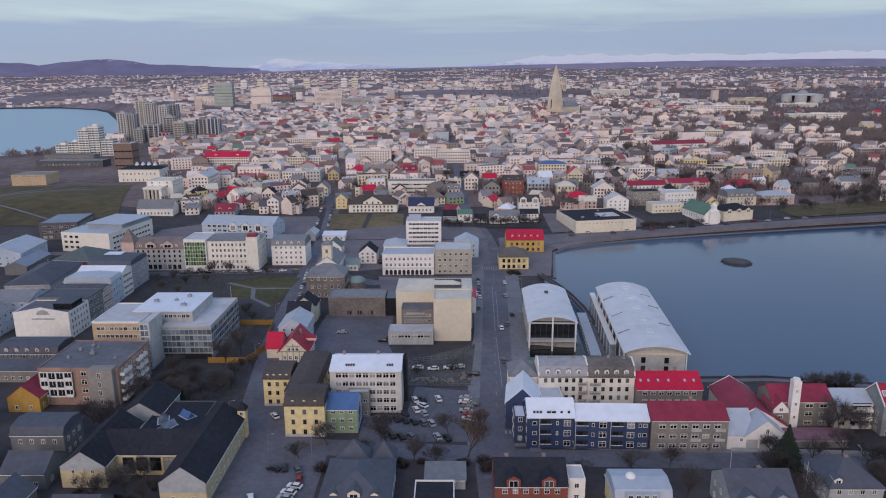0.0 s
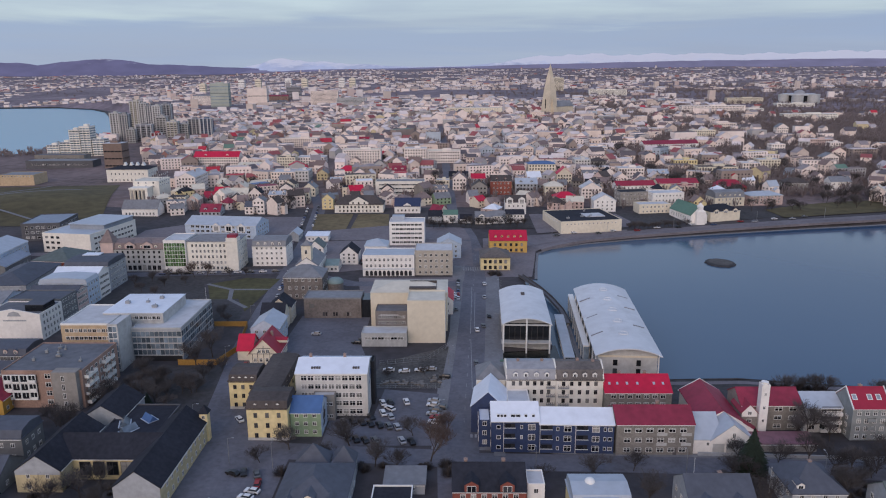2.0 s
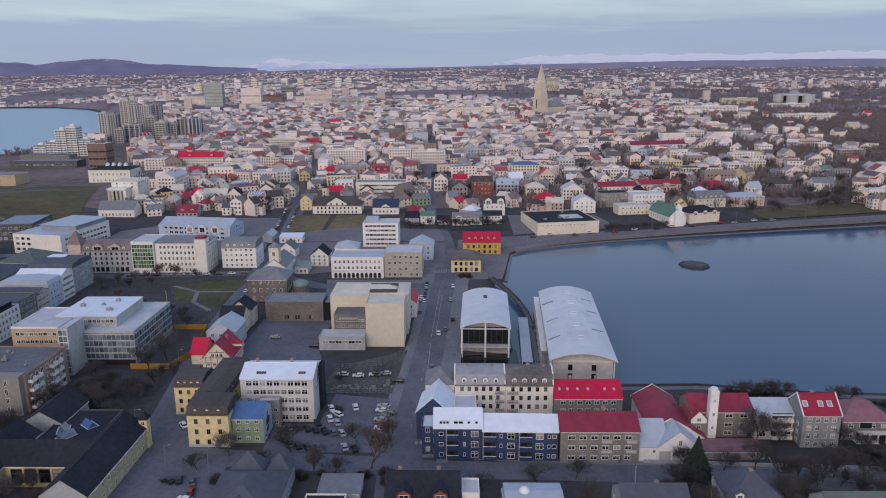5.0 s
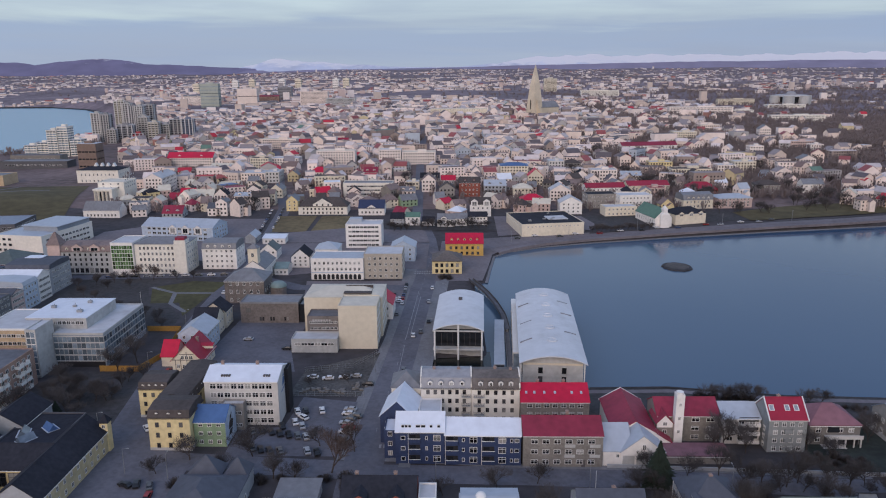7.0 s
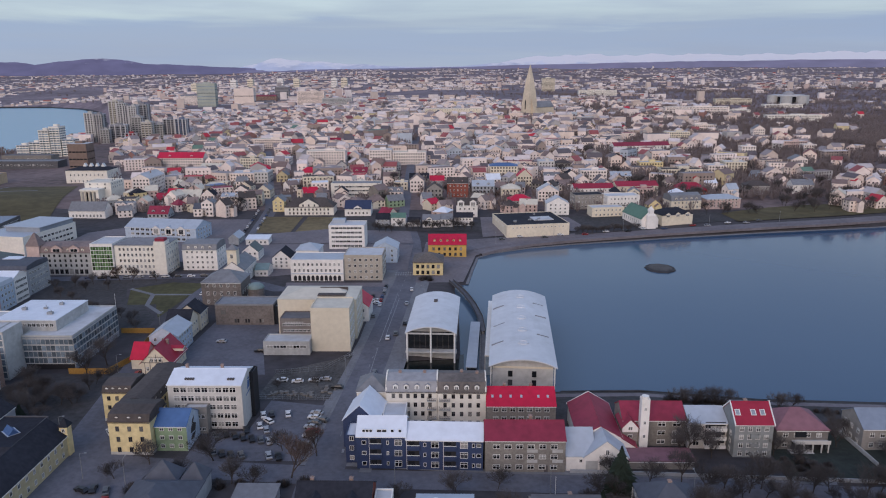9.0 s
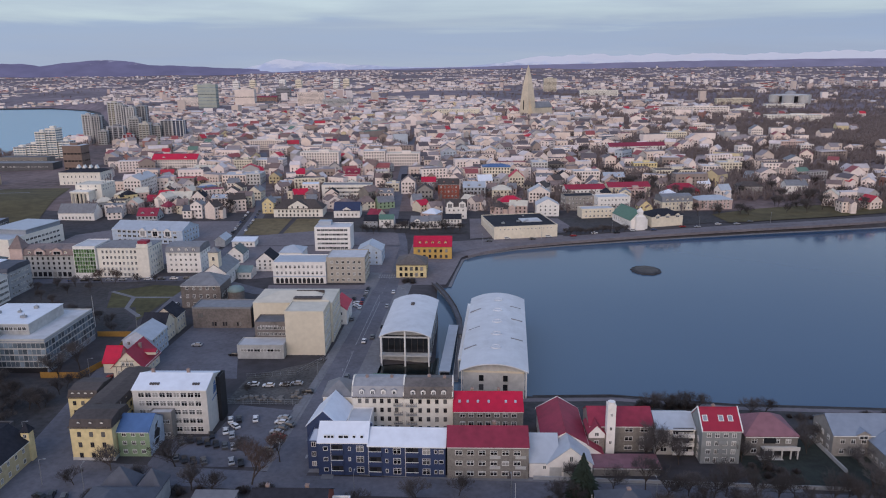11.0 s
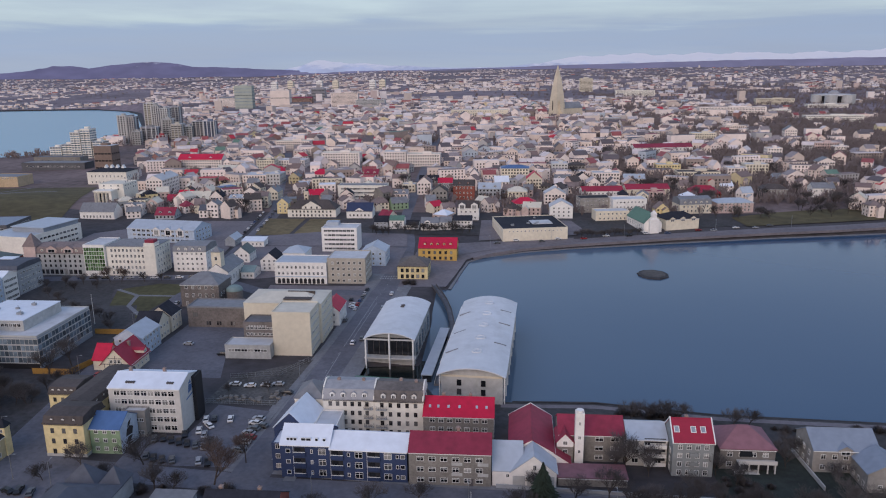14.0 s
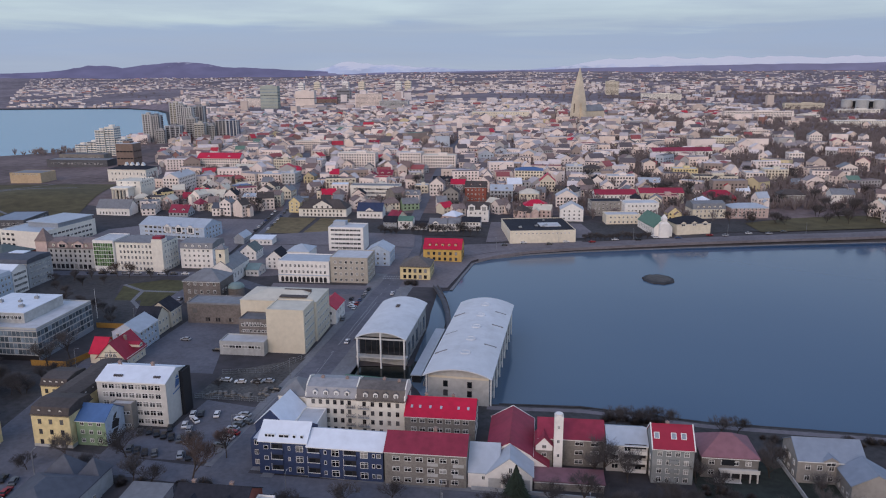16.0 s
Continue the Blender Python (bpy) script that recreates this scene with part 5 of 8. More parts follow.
window_grid(tb, "front", 10.3, 11.75, 10, 5, 2.2, 3.1, 1.5, 1.4)
st = block("concrete stair tower with glazed strip", -126.2, -122.2, 256, 268, 18.6, CONCRETE, R_PFELT, roof="flat", name="stair_tower", category="tower")
curtain_wall(st, "front", 1.6, 6, 2, 7, 1.0, 2.5, fill=.86, glass=SKYGLASS)
fl = block("grey-brown apartment block with white balconies and dark flat roof", -148.5, -121, 225.5, 251.5, 13.2, BRICKW, R_FELT, roof="flat", band=BRICKW, right=(7, 4), storey=3.1, sill=2.2, win=(1.6, 1.6), name="apartment_block", category="apartment block")
for i in range(4):
    for v in (-10.2, -6.6, 2.6, 6.4):
        balcony(fl, v, -13.75, .9 + 3.1 * i, 3.0, 1.5, TRIM, 90)
for i in range(3):
    for u in (-11.6, -8.8, -6, -3.2):
        # Dark block in place of the loggia's shaded depth.
        b = Build()
        b.box(-1.35, -.5, .1, 1.35, -.02, 2.75)
        part("balcony_recess", b.mesh("balcony_recess", FARGLASS), fl, m=pose(u, -13, 3.2 + 3.1 * i))
        b = Build()
        b.box(-1.4, -.9, 0, 1.4, -.5, .16)
        b.box(-1.4, -.9, .16, 1.4, -.8, 1.05 if abs(u + 7.4) > 3 else .5)
        b.box(-1.4, -.9, 2.75, 1.4, -.5, 2.95)
        for s in (-1, 1):
            b.box(s * 1.3 - .1, -.9, .1, s * 1.3 + .1, -.5, 2.8)
        b.box(-.06, -.62, 1.0, .06, -.5, 2.75)
        part("balcony_frame", b.mesh("balcony_frame", TRIM), fl, "white balcony frame", pose(u, -13, 3.2 + 3.1 * i))
for i in range(4):
    place_window(fl, "front", 13.7, 13, 1.9, 2.3 + 3.1 * i, 2.0, 1.7, 2)
    place_window(fl, "front", 13.7, 15.2, 8.2, 2.3 + 3.1 * i, 1.1, 2.0, 1)
b = Build()
b.box(-4, -2, -1, 4.4, 2, 13.9)
part("stair_bay", b.mesh("stair_bay", WORN), fl, "pinkish grey stair bay", pose(8.4, -13.2, 0))
roof_things(fl, 24, 22, 13.4, 7, 8)
lw = block("long white building with gabled front and dark emblem", -195, -171, 288.5, 306, 11.6, WHITE, R_FELT, roof="flat", right=(6, 4), storey=2.9, win=(1.2, 1.7), sill=1.6)
b = Build()
b.prism([(-12.05, 11), (12.05, 11), (12.05, 11.9), (0, 14.2), (-12.05, 11.9)], "y", -8.85, -8.3)
part("gable_front", b.mesh("gable_front", WHITE), lw)
b = Build()
b.box(-4, -4, 0, 4, 5, 2.8)
part("penthouse", b.mesh("penthouse", FARGLASS), lw, "glazed rooftop storey", pose(7.2, 0, 11.7))
b = Build()
b.box(-4.4, -4.4, 0, 4.4, 5.4, .3)
part("penthouse_roof", b.mesh("penthouse_roof", R_SLATE), lw, m=pose(7.2, 0, 14.5))
b = Build()
b.prism([(-3, 0), (3, 0), (2, 1.6), (0, 2.2), (-2, 1.6)], "y", -.06, 0)
b.box(-5, -.06, -2.2, 5, 0, -1.6)
part("gable_emblem", b.mesh("gable_emblem", GREYW), lw, "grey painted emblem shape", pose(1, -8.86, 11))
block("dark green-grey town house with flat roof", -196, -172.5, 308, 322, 12, DGREY, R_SLATE, roof="flat", right=(5, 4), storey=3.0, front=(6, 3))
block("pinkish town house with low metal roof", -196, -173, 323, 333, 10.5, PINKW, R_SLATE, rise=2.2, right=(7, 4), storey=2.9, front=(6, 3))
block("pale blue town house with pale metal roof", -197, -173.5, 334, 346, 12.0, PALEBLUE, R_PALE, roof="mansard", ridge="y", rise=2.4, right=(4, 4), storey=3.0, front=(6, 3))
block("white town house with pale metal roof", -197, -174, 347, 358, 13.0, WHITE, R_WHITE, rise=2.2, right=(8, 4), storey=3.0, front=(6, 3))
block("dark-fronted town house row with grey roof", -198, -175, 360, 380, 13.5, GREYW, R_SLATE, roof="mansard", rise=2.6, right=(7, 4), storey=3.2, front=(6, 3), name="corner_house")
b = Build()
b.box(-4.5, -3, 0, 4.5, 3, .4)
part("roof_light", b.mesh("roof_light", R_WHITE), bpy.data.objects["corner_house"], "long white roof light", pose(-3.5, 5, 16.0))
FOOT.append((-240, -200, 335, 420))
house("broad grey warehouse with blue-grey hipped roof", -222.5, 363, 22, 42, 8.2, GREYW, R_SLATE, roof="hip", ridge="y", rise=4.2, yaw=6, right=(12, 2), storey=3.6, front=(5, 2), win=(1.1, 1.9))
house("red-brown house with grey-green hipped roof", -220.5, 401, 23, 24, 8.4, REDW, R_MOSS, roof="hip", ridge="y", rise=5.2, yaw=-8, right=(6, 2), front=(5, 2), storey=3.6, win=(1.3, 1.8))
block("pale blue town house with grey roof", -224, -202, 312, 331, 9, PALEBLUE, R_GREY, rise=3, right=(4, 3), front=(5, 3))
block("pale blue town house with grey roof", -226, -204, 286, 304, 9, PALEBLUE, R_GREY, ridge="y", rise=4, right=(4, 3), front=(5, 3))
block("low grey house row with blue-grey mansard and dormers", -184, -160, 258, 271, 5.6, DGREY, R_SLATE, roof="mansard", rise=3.2, front=(8, 2), right=(4, 2), dormers=5, dormer_mat=PINKW)
block("low brown house row with blue-grey roof", -184, -158, 244, 254, 4.6, BROWNW, R_SLATE, roof="gable", rise=2.6, front=(8, 1), right=(3, 2))

# ---- hotel row beyond the park
hr = block("grey stone town house with pinkish mansard and dormers", -190.5, -161, 398, 415, 13.2, CONCRETE, R_ROSE, roof="mansard", rise=4.2, front=(9, 1), sill=2.2, win=(1.9, 2.6), trim=DTRIM, dormers=6, dormer_mat=CREAM, name="town_house", category="town house")
b = Build()
b.box(-3.6, -3.6, -1, 3.6, 3.6, 17)
part("corner_tower", b.mesh("corner_tower", PINKW), hr, m=pose(-17.6, -5.4, 0))
for r in range(3):
    part("window_strip", strip(27, 9, 1.9, 1.5, CONCRETE), hr, m=pose(0, -8.5, 5.0 + r * 2.8))
for u in (-4.5, 5.5):
    dormer(hr, u, -8.6, 13.2, 6.0, 2.6, 6, PINKW, R_ROSE)
b = Build()
b.frustum(-4, -4, 4, 4, 17, -.3, -.3, .3, .3, 24)
part("tower_roof", b.mesh("tower_roof", R_ROSE), hr, m=pose(-17.6, -5.4, 0))
gl = block("building with green glass curtain wall", -160.8, -148.2, 397.4, 416, 18, WHITE, R_PFELT, roof="flat", name="office_building", category="office building")
curtain_wall(gl, "front", 6.0, 9.3, 8, 6, 3.2, 2.3, fill=.9, glass=LITGLASS)
ho = block("white five-storey hotel with arched tower", -148, -118.6, 399, 417, 17.2, IVORY, R_GREY, roof="hip", rise=2.4, front=(11, 5), right=(5, 5), storey=3.3, win=(1.2, 1.8), dormers=0, name="hotel", category="hotel")
b = Build()
b.box(-3.2, -3, -1, 3.2, 3, 19.4)
b.box(-3.5, -3.3, 17.2, 3.5, 3.3, 17.6)
part("corner_tower", b.mesh("corner_tower", IVORY), ho, m=pose(11.4, -6.6, 0))
b = Build()
b.box(-2.6, -2.4, 19.4, 2.6, 2.4, 21)
part("tower_cap", b.mesh("tower_cap", R_DRED), ho, m=pose(11.4, -6.6, 0))
block("white town house with grey mansard roof", -113.5, -93.5, 409, 426, 12, WHITE, R_GREY, roof="mansard", rise=4, front=(6, 4), right=(4, 4), storey=3, dormers=4)
FOOT.append((-182, -122, 466, 505))
go = house("long office with pale blue metal roof and white front gables", -152, 487, 51, 22, 9, PALEBLUE, R_PALE, rise=4, yaw=-8, right=(5, 3), win=(1.4, 1.6))
for u in (-3, 6, 15):
    dormer(go, u, -11.2, 4.6, 5.2, 4.4, 7, WHITE, R_PALE)
window_grid(go, "front", 25.5, 11, 12, 3, 1.8, 3.0, 2.4, 1.6, 1)
FOOT.append((-290, -205, 415, 512))
wo = house("cream office with stepped pale flat roof", -236.5, 465.5, 34, 48, 11.5, IVORY, R_PALE, roof="flat", yaw=-10, right=(12, 3), storey=3.4, win=(2.6, 1.5), name="office_building", category="office building")
window_grid(wo, "front", 17, 24, 3, 3, 2.4, 3.4, 2.2, 1.5, 1, DTRIM, span=12, shift=-10)
b = Build()
b.box(-9, -8, 0, 16, 23, 3.0)
part("upper_storey", b.mesh("upper_storey", PANEL), wo, "set-back glazed upper storey", pose(0, 0, 11.6))
b = Build()
b.box(-9.8, -8.8, 3.0, 16.8, 23.6, 3.35)
part("upper_roof", b.mesh("upper_roof", R_PALE), wo, "pale flat roof", pose(0, 0, 11.6))
house("dark glazed office block with slate blue roof", -277, 490, 25, 34, 11, DARKW, R_STEEL, roof="flat", yaw=8, front=(6, 3), right=(8, 3), win=(2.2, 1.7), storey=3.4, name="office_building", category="office building")
house("pale blue gabled house with pale roof", -276, 424, 24, 34, 7.8, PALEBLUE, R_PALE, ridge="y", rise=4, yaw=5, front=(5, 2), right=(8, 2), storey=3.4)
house("long low shed with blue-grey roof", -256, 404, 12, 30, 5, DGREY, R_STEEL, ridge="y", rise=2.6, yaw=5, right=(6, 1))

# ---- dark-roofed courtyard house
dk = "old yellow courtyard house with black slate roof"
cw_ = block(dk, -114.5, -102, 174.5, 200, 6.6, OLDYEL, R_DARK, ridge="y", rise=4.4, front=(2, 2), win=(1, 1.3), name="courtyard_house")
b = Build()
b.prism([(-6.2, 5.4), (6.2, 5.4), (6.2, 6.55), (0, 10.9), (-6.2, 6.55)], "y", -12.83, -12.76)
part("gable_cladding", b.mesh("gable_cladding", GREYW), cw_)
cm_ = block(dk, -107, -78.5, 181, 194, 6.5, YELLOW, R_DARK, rise=4.3, name="courtyard_house")
window_grid(cm_, "front", 14.25, 6.5, 4, 1, 3.5, 3, 3.2, 4.2, 2, DTRIM, span=15.5)
ce_ = block(dk, -84, -71.5, 166.5, 204, 6.6, OLDYEL, R_DARK, ridge="y", rise=4.6, front=(2, 1), right=(9, 2), win=(1.1, 1.5), name="courtyard_house")
b = Build()
b.prism([(-6.2, 3.6), (6.2, 3.6), (6.2, 6.55), (0, 11.1), (-6.2, 6.55)], "y", -18.83, -18.76)
part("gable_cladding", b.mesh("gable_cladding", GREYW), ce_)
block(dk, -112, -99, 206, 222, 6.2, GREYW, R_DARK, ridge="y", rise=4.0, front=(2, 1), name="courtyard_house")
block(dk, -101.6, -84.4, 194.4, 216, 5.6, DARKW, R_DARK, roof="flat", front=(0, 0), name="courtyard_house")
for x_, y_, a_ in ((-97, 203, 20), (-94, 199, -30), (-90.5, 206, 50)):
    rl = thing("roof_lantern", "blue glazed roof lantern on a dark flat roof", "roof lantern", pose(x_, y_, 7.7, 0, 0, a_), "roof lanterns")
    b = Build()
    b.prism([(-1.6, 0), (1.6, 0), (0, 1.8)], "y", -2.4, 2.4)
    part("glazing", b.mesh("glazing", R_BLUE if a_ > 30 else SKYGLASS), rl)
    b = Build()
    b.box(-1.8, -2.6, -.1, 1.8, 2.6, .12)
    part("frame", b.mesh("frame", R_PALE), rl)
tu = thing("turret", "yellow corner turret with dark pyramid roof", "turret", pose(-72.2, 203.6, 2))
b = Build()
b.box(-1.2, -1.2, 0, 1.2, 1.2, 9.4)
part("wall", b.mesh("wall", YELLOW), tu)
b = Build()
b.frustum(-1.6, -1.6, 1.6, 1.6, 9.4, -.08, -.08, .08, .08, 11.8)
part("roof", b.mesh("roof", R_DARK), tu)
place_window(tu, "front", 1.2, 1.2, 0, 8.2, 1, 1.2)
block("grey timber house with pale mansard roof", -137.5, -121.5, 190, 201, 7.6, DGREY, R_SLATE, roof="mansard", rise=3.0, front=(4, 2), right=(3, 2), win=(1.2, 1.5), bars=2)
block("small grey timber house with gabled roof", -131, -118.5, 173.5, 185, 4.8, DGREY, R_SLATE, rise=3.6, front=(3, 1), right=(2, 1), door=2)
block("orange timber house with dark red roof", -157, -146, 220, 231, 5.2, ORANGEW, R_DRED, ridge="y", rise=4.2, front=(2, 1), right=(3, 1))
block("grey timber house with blue-grey metal roof", -127, -117, 154, 167, 5, DGREY, R_SLATE, ridge="y", rise=4, front=(2, 1), right=(3, 1))
block("small grey house with blue-grey metal roof", -107, -95, 152, 164, 4.6, DGREY, R_SLATE, rise=3.6, front=(3, 1), right=(2, 1))
block("small red-brown timber house with dark roof", -152, -140, 176, 188, 5.2, REDW, R_DARK, rise=3.6, front=(3, 1), right=(2, 1))
block("small white house with grey metal roof", -172, -158, 200, 214, 6, WHITE, R_GREY, rise=3.6, front=(3, 2), right=(2, 2))

# ---- school, lakeside church and villas
FOOT.append((60, 128, 480, 540))
sc = house("large cream school building with dark flat roof", 95.8, 509.7, 44, 42, 7.4, CREAM, R_DARK, roof="flat", yaw=10.5, front=(14, 1), left=(12, 1), sill=5.8, win=(.9, .8), name="school", category="school")
b = Build()
b.box(-7, -6, 0, 7, 6, .5)
part("roof_light", b.mesh("roof_light", R_PFELT), sc, m=pose(8, -2, 7.5))
roof_things(sc, 40, 36, 7.5, 6, 2)
FOOT.append((160, 222, 505, 548))
fr = house("white timber church with green metal roof", 177.5, 527, 13, 30, 6.2, WHITE, R_GREEN, ridge="y", rise=6.4, yaw=13, left=(8, 1), front=(2, 1), win=(1.1, 2.6), sill=3.4, name="lake_church", category="church")
b = Build()
b.box(-3.4, -2.2, -1, 3.4, 2.2, 9)
b.frustum(-3.4, -2.2, 3.4, 2.2, 9, -1.7, -1.6, 1.7, 1.6, 10.2)
b.box(-1.6, -1.6, 10.2, 1.6, 1.6, 12.6)
b.frustum(-1.9, -1.9, 1.9, 1.9, 12.6, -.1, -.1, .1, .1, 15.4)
part("bell_tower", b.mesh("bell_tower", WHITE), fr, m=pose(0, -15.6, 0))
li = house("white gallery house with dark roof and three gablets", 200.5, 529.5, 25, 17, 7.2, CREAM, R_DARK, roof="hip", rise=3.8, yaw=17, front=(0, 0), name="gallery", category="gallery")
for u in (-8, 0, 8):
    dormer(li, u, -8.75, 5.6, 4.2, 2.2, 4, CREAM, R_DARK)
FOOT.append((206, 272, 562, 598))
house("pale villa with grey mansard roof and dormers", 222.5, 577, 25, 15, 6.8, CREAM, R_GREY, roof="mansard", rise=5.2, yaw=10, front=(7, 2), dormers=5, win=(1.2, 1.7))
house("pinkish villa with pale blue hipped roof", 253, 581, 28, 16, 7.2, PINKW, R_PALE, roof="hip", rise=2.6, yaw=8, front=(8, 3), win=(1.3, 1.5))
gv = block("cream government house with dark hipped roof and wide front gable", -88.5, -50.5, 554, 570, 6.6, IVORY, R_BROWN, roof="hip", rise=6, front=(11, 2), storey=3.0, win=(1.2, 1.6), z=5.2, trim=DTRIM, name="government_house", category="government house")
gd = dormer(gv, 0, -8.25, 6.2, 15, 2.2, 8, IVORY, R_BROWN, pane=False)
for u in (-4.4, 0, 4.4):
    part("window", window_meshes(1.2, 1.6, 1, DTRIM), gd, m=pose(u, -.01, 1.7))
gv2 = block("white house with navy blue roof", -41.5, -21.5, 551, 563, 5.0, WHITE, R_NAVY, rise=5.4, front=(6, 1), win=(1.1, 1.5), z=6, trim=DTRIM)
dormer(gv2, 0, -6.2, 4.4, 6, 1.4, 5, WHITE, R_NAVY)
block("yellow gabled house with grey roof", -100.5, -91.5, 566, 578, 8, YELLOW, R_GREY, ridge="y", rise=4, front=(2, 3), right=(2, 2))
lb = block("ivory library with columned front and pale roof", -265, -243, 598, 622, 16, IVORY, R_BEIGE, roof="flat", front=(3, 2), sill=12, storey=3, win=(1.4, 1.6), right=(5, 4), name="library", category="library")
b = Build()
b.box(-10, -10, -1, 5, 0, 12)
part("front_block", b.mesh("front_block", IVORY), lb, m=pose(0, -12, 0))
for i in range(4):
    b = Build()
    b.box(-.7, -.15, 1.5, .7, .02, 10.2)
    part("tall_window", b.mesh("tall_window", GLASS), lb, m=pose(-7.6 + i * 3.2, -22, 0))
    b = Build()
    b.tube(0, 0, -.5, 10.6, .5, .45, 10)
    part("column", b.mesh("column", CREAM), lb, m=pose(-9.2 + i * 3.2, -22.6, 0))
b = Build()
b.box(-10.4, -10.9, 11, 5.4, .4, 12.3)
part("cornice", b.mesh("cornice", IVORY), lb, m=pose(0, -12, 0))
block("white gabled hall with many windows", -252, -224, 545, 558, 5.4, WHITE, R_GREY, rise=6, front=(9, 1), win=(1.3, 2.0))
th = block("ivory theatre block with dark roof and white roof lights", -337, -296, 702, 726, 12, IVORY, R_DARK, roof="hip", rise=3, front=(9, 2), win=(1.2, 2.2), right=(5, 2), name="theatre", category="theatre")
for u in (-6, 0, 6, 12):
    b = Build()
    b.prism([(-1.8, 0), (1.8, 0), (0, 3.4)], "y", -2, 2)
    part("roof_light", b.mesh("roof_light", TRIM), th, "white pointed roof light", pose(u, 0, 14.6))
block("tan warehouse by the harbour", -438, -404, 692, 716, 10, TAN, R_GREY, roof="flat", front=(10, 1), sill=9)
block("long white office block", -63, -21, 617, 632, 11, IVORY, R_GREY, roof="flat", front=(15, 3), storey=3.4, win=(2.35, 1.4))

block("long low grey harbour warehouse", -482, -405, 812, 832, 8, DARKW, R_GREY, roof="flat", front=(16, 1), sill=4, win=(2.4, 1.6), name="warehouse", category="warehouse")
block("low grey-brown harbour warehouse", -500, -440, 862, 880, 9, BROWNW, R_FELT, roof="flat", front=(12, 1), sill=5, win=(2.4, 1.6), name="warehouse", category="warehouse")

# ---- houses above the square and landmarks on the slope
block("grey timber house with dark gabled roof", -14, -4, 517, 527, 5, GREYW, R_DARK, rise=3.6, front=(3, 2), right=(2, 1))
block("white timber house with green roof", -3, 7.5, 517, 527, 6.4, WHITE, R_GREEN, rise=2.4, front=(3, 2))
block("low white house with dark roof", 9, 18, 516, 525, 3.4, WHITE, R_DARK, rise=2.4, front=(3, 1))
hw = block("white timber house with central gablet", 20, 32.5, 513, 523, 5.6, WHITE, R_GREY, rise=3, front=(4, 2), chimneys=((2, 0),))
dormer(hw, -1.5, -5.3, 5.0, 4, 1.6, 4, WHITE, R_GREY)
block("white timber house with grey roof", 33, 41.5, 515, 525, 5.6, WHITE, R_GREY, rise=3, front=(3, 2))
block("white timber house with dark roof", 42.5, 56, 518, 528, 6.2, WHITE, R_DARK, rise=2.6, front=(5, 2))
tg = block("tall white house with twin front gables", 44, 60, 546, 558, 9, WHITE, R_BROWN, rise=4.4, front=(4, 2), chimneys=((0, 1),))
for u in (-4.6, 4.6):
    dormer(tg, u, -6.4, 7.6, 5, 4.2, 5, WHITE, R_BROWN)
block("red-brown house with dark red roof and gablet", 36, 54, 614, 627, 11.5, REDW, R_BROWN, rise=4, front=(5, 3), dormers=2)
block("house with small bright red roof", 20, 33, 648, 659, 7, GREYW, R_RED, rise=3.6, front=(3, 2))
block("weathered house with red hipped roof", 85, 104, 574, 588, 5.6, WORN, R_RED, roof="hip", rise=4, front=(4, 2))
block("white gabled villa with pale roof", 113, 130, 553, 566, 8.4, WHITE, R_PFELT, ridge="y", rise=4.6, front=(4, 3), left=(3, 2))
block("beige apartment block with dark roof", 136, 160, 572, 586, 10.5, WORN, R_DARK, roof="flat", front=(7, 3), left=(3, 3), yaw=8)
block("white apartment block with flat roof", 160, 186, 566, 580, 11, WHITE, R_PFELT, roof="flat", front=(8, 3), left=(3, 3), yaw=8)
block("low cream apartment block", 145, 170, 546, 558, 6.8, CREAM, R_PFELT, roof="flat", front=(7, 2), yaw=8)
block("long white house with dark red roof", 142, 176, 612, 625, 7.5, WHITE, R_WINE, rise=3, front=(9, 2), yaw=6)
block("long white house with dark red roof", 178, 214, 616, 630, 8.5, CREAM, R_WINE, rise=3, front=(9, 2), yaw=6)
block("weathered villa with brown roof", 290, 310, 622, 635, 7.5, WORN, R_BROWN, roof="hip", rise=3.6, front=(5, 2), left=(3, 2))
block("white villa with grey roof", 332, 350, 628, 640, 7.5, WHITE, R_GREY, rise=3.8, front=(4, 2), left=(3, 2))
block("long house row with dark red roof", 221, 288, 842, 856, 8, WHITE, R_DRED, rise=3.4, yaw=10, front=(16, 2))
block("wide cream school on the hill", -8, 84, 1208, 1226, 13, CREAM, R_PFELT, roof="flat", front=(20, 3), sill=2.5)

# ---------------------------------------------------------------- city hall


def vault(w, length, eave, rise, over, thick=.35, n=14, lift=0.0):
    """Barrel roof along y, from a circular arc."""
    b = Build()
    half = w / 2 + over
    R = (half * half + rise * rise) / (2 * rise)
    a = math.asin(half / R)
    top, low = [], []
    for i in range(n + 1):
        t = -a + 2 * a * i / n
        x, z = R * math.sin(t), eave + rise - R + R * math.cos(t)
        top.append((x, z + thick))
        low.append((x, z))
    b.prism(low + top[::-1], "y", -length / 2, length / 2)
    return b


def gable_arc(w, eave, rise, y0, y1, base, n=14):
    b = Build()
    half = w / 2
    R = (half * half + rise * rise) / (2 * rise)
    a = math.asin(half / R)
    prof = [(half, base), (-half, base)] + [(R * math.sin(-a + 2 * a * i / n), eave + rise - R + R * math.cos(-a + 2 * a * i / n)) for i in range(n + 1)]
    b.prism(prof, "y", y0, y1)
    return b


FOOT.append((15, 95, 238, 330))
hall = thing("city_hall_west_wing", "city hall wing with white vaulted roof, glass front and slender columns", "city hall", pose(35.2, 300.5, 0, 0, 0, -2))
part("roof", vault(19.6, 47, 12.8, 2.7, .4).mesh("roof", R_HALL), hall, "white vaulted metal roof")
part("body", gable_arc(18.8, 12.8, 2.5, -19.5, 23, 1.0).mesh("body", CONCRETE), hall)
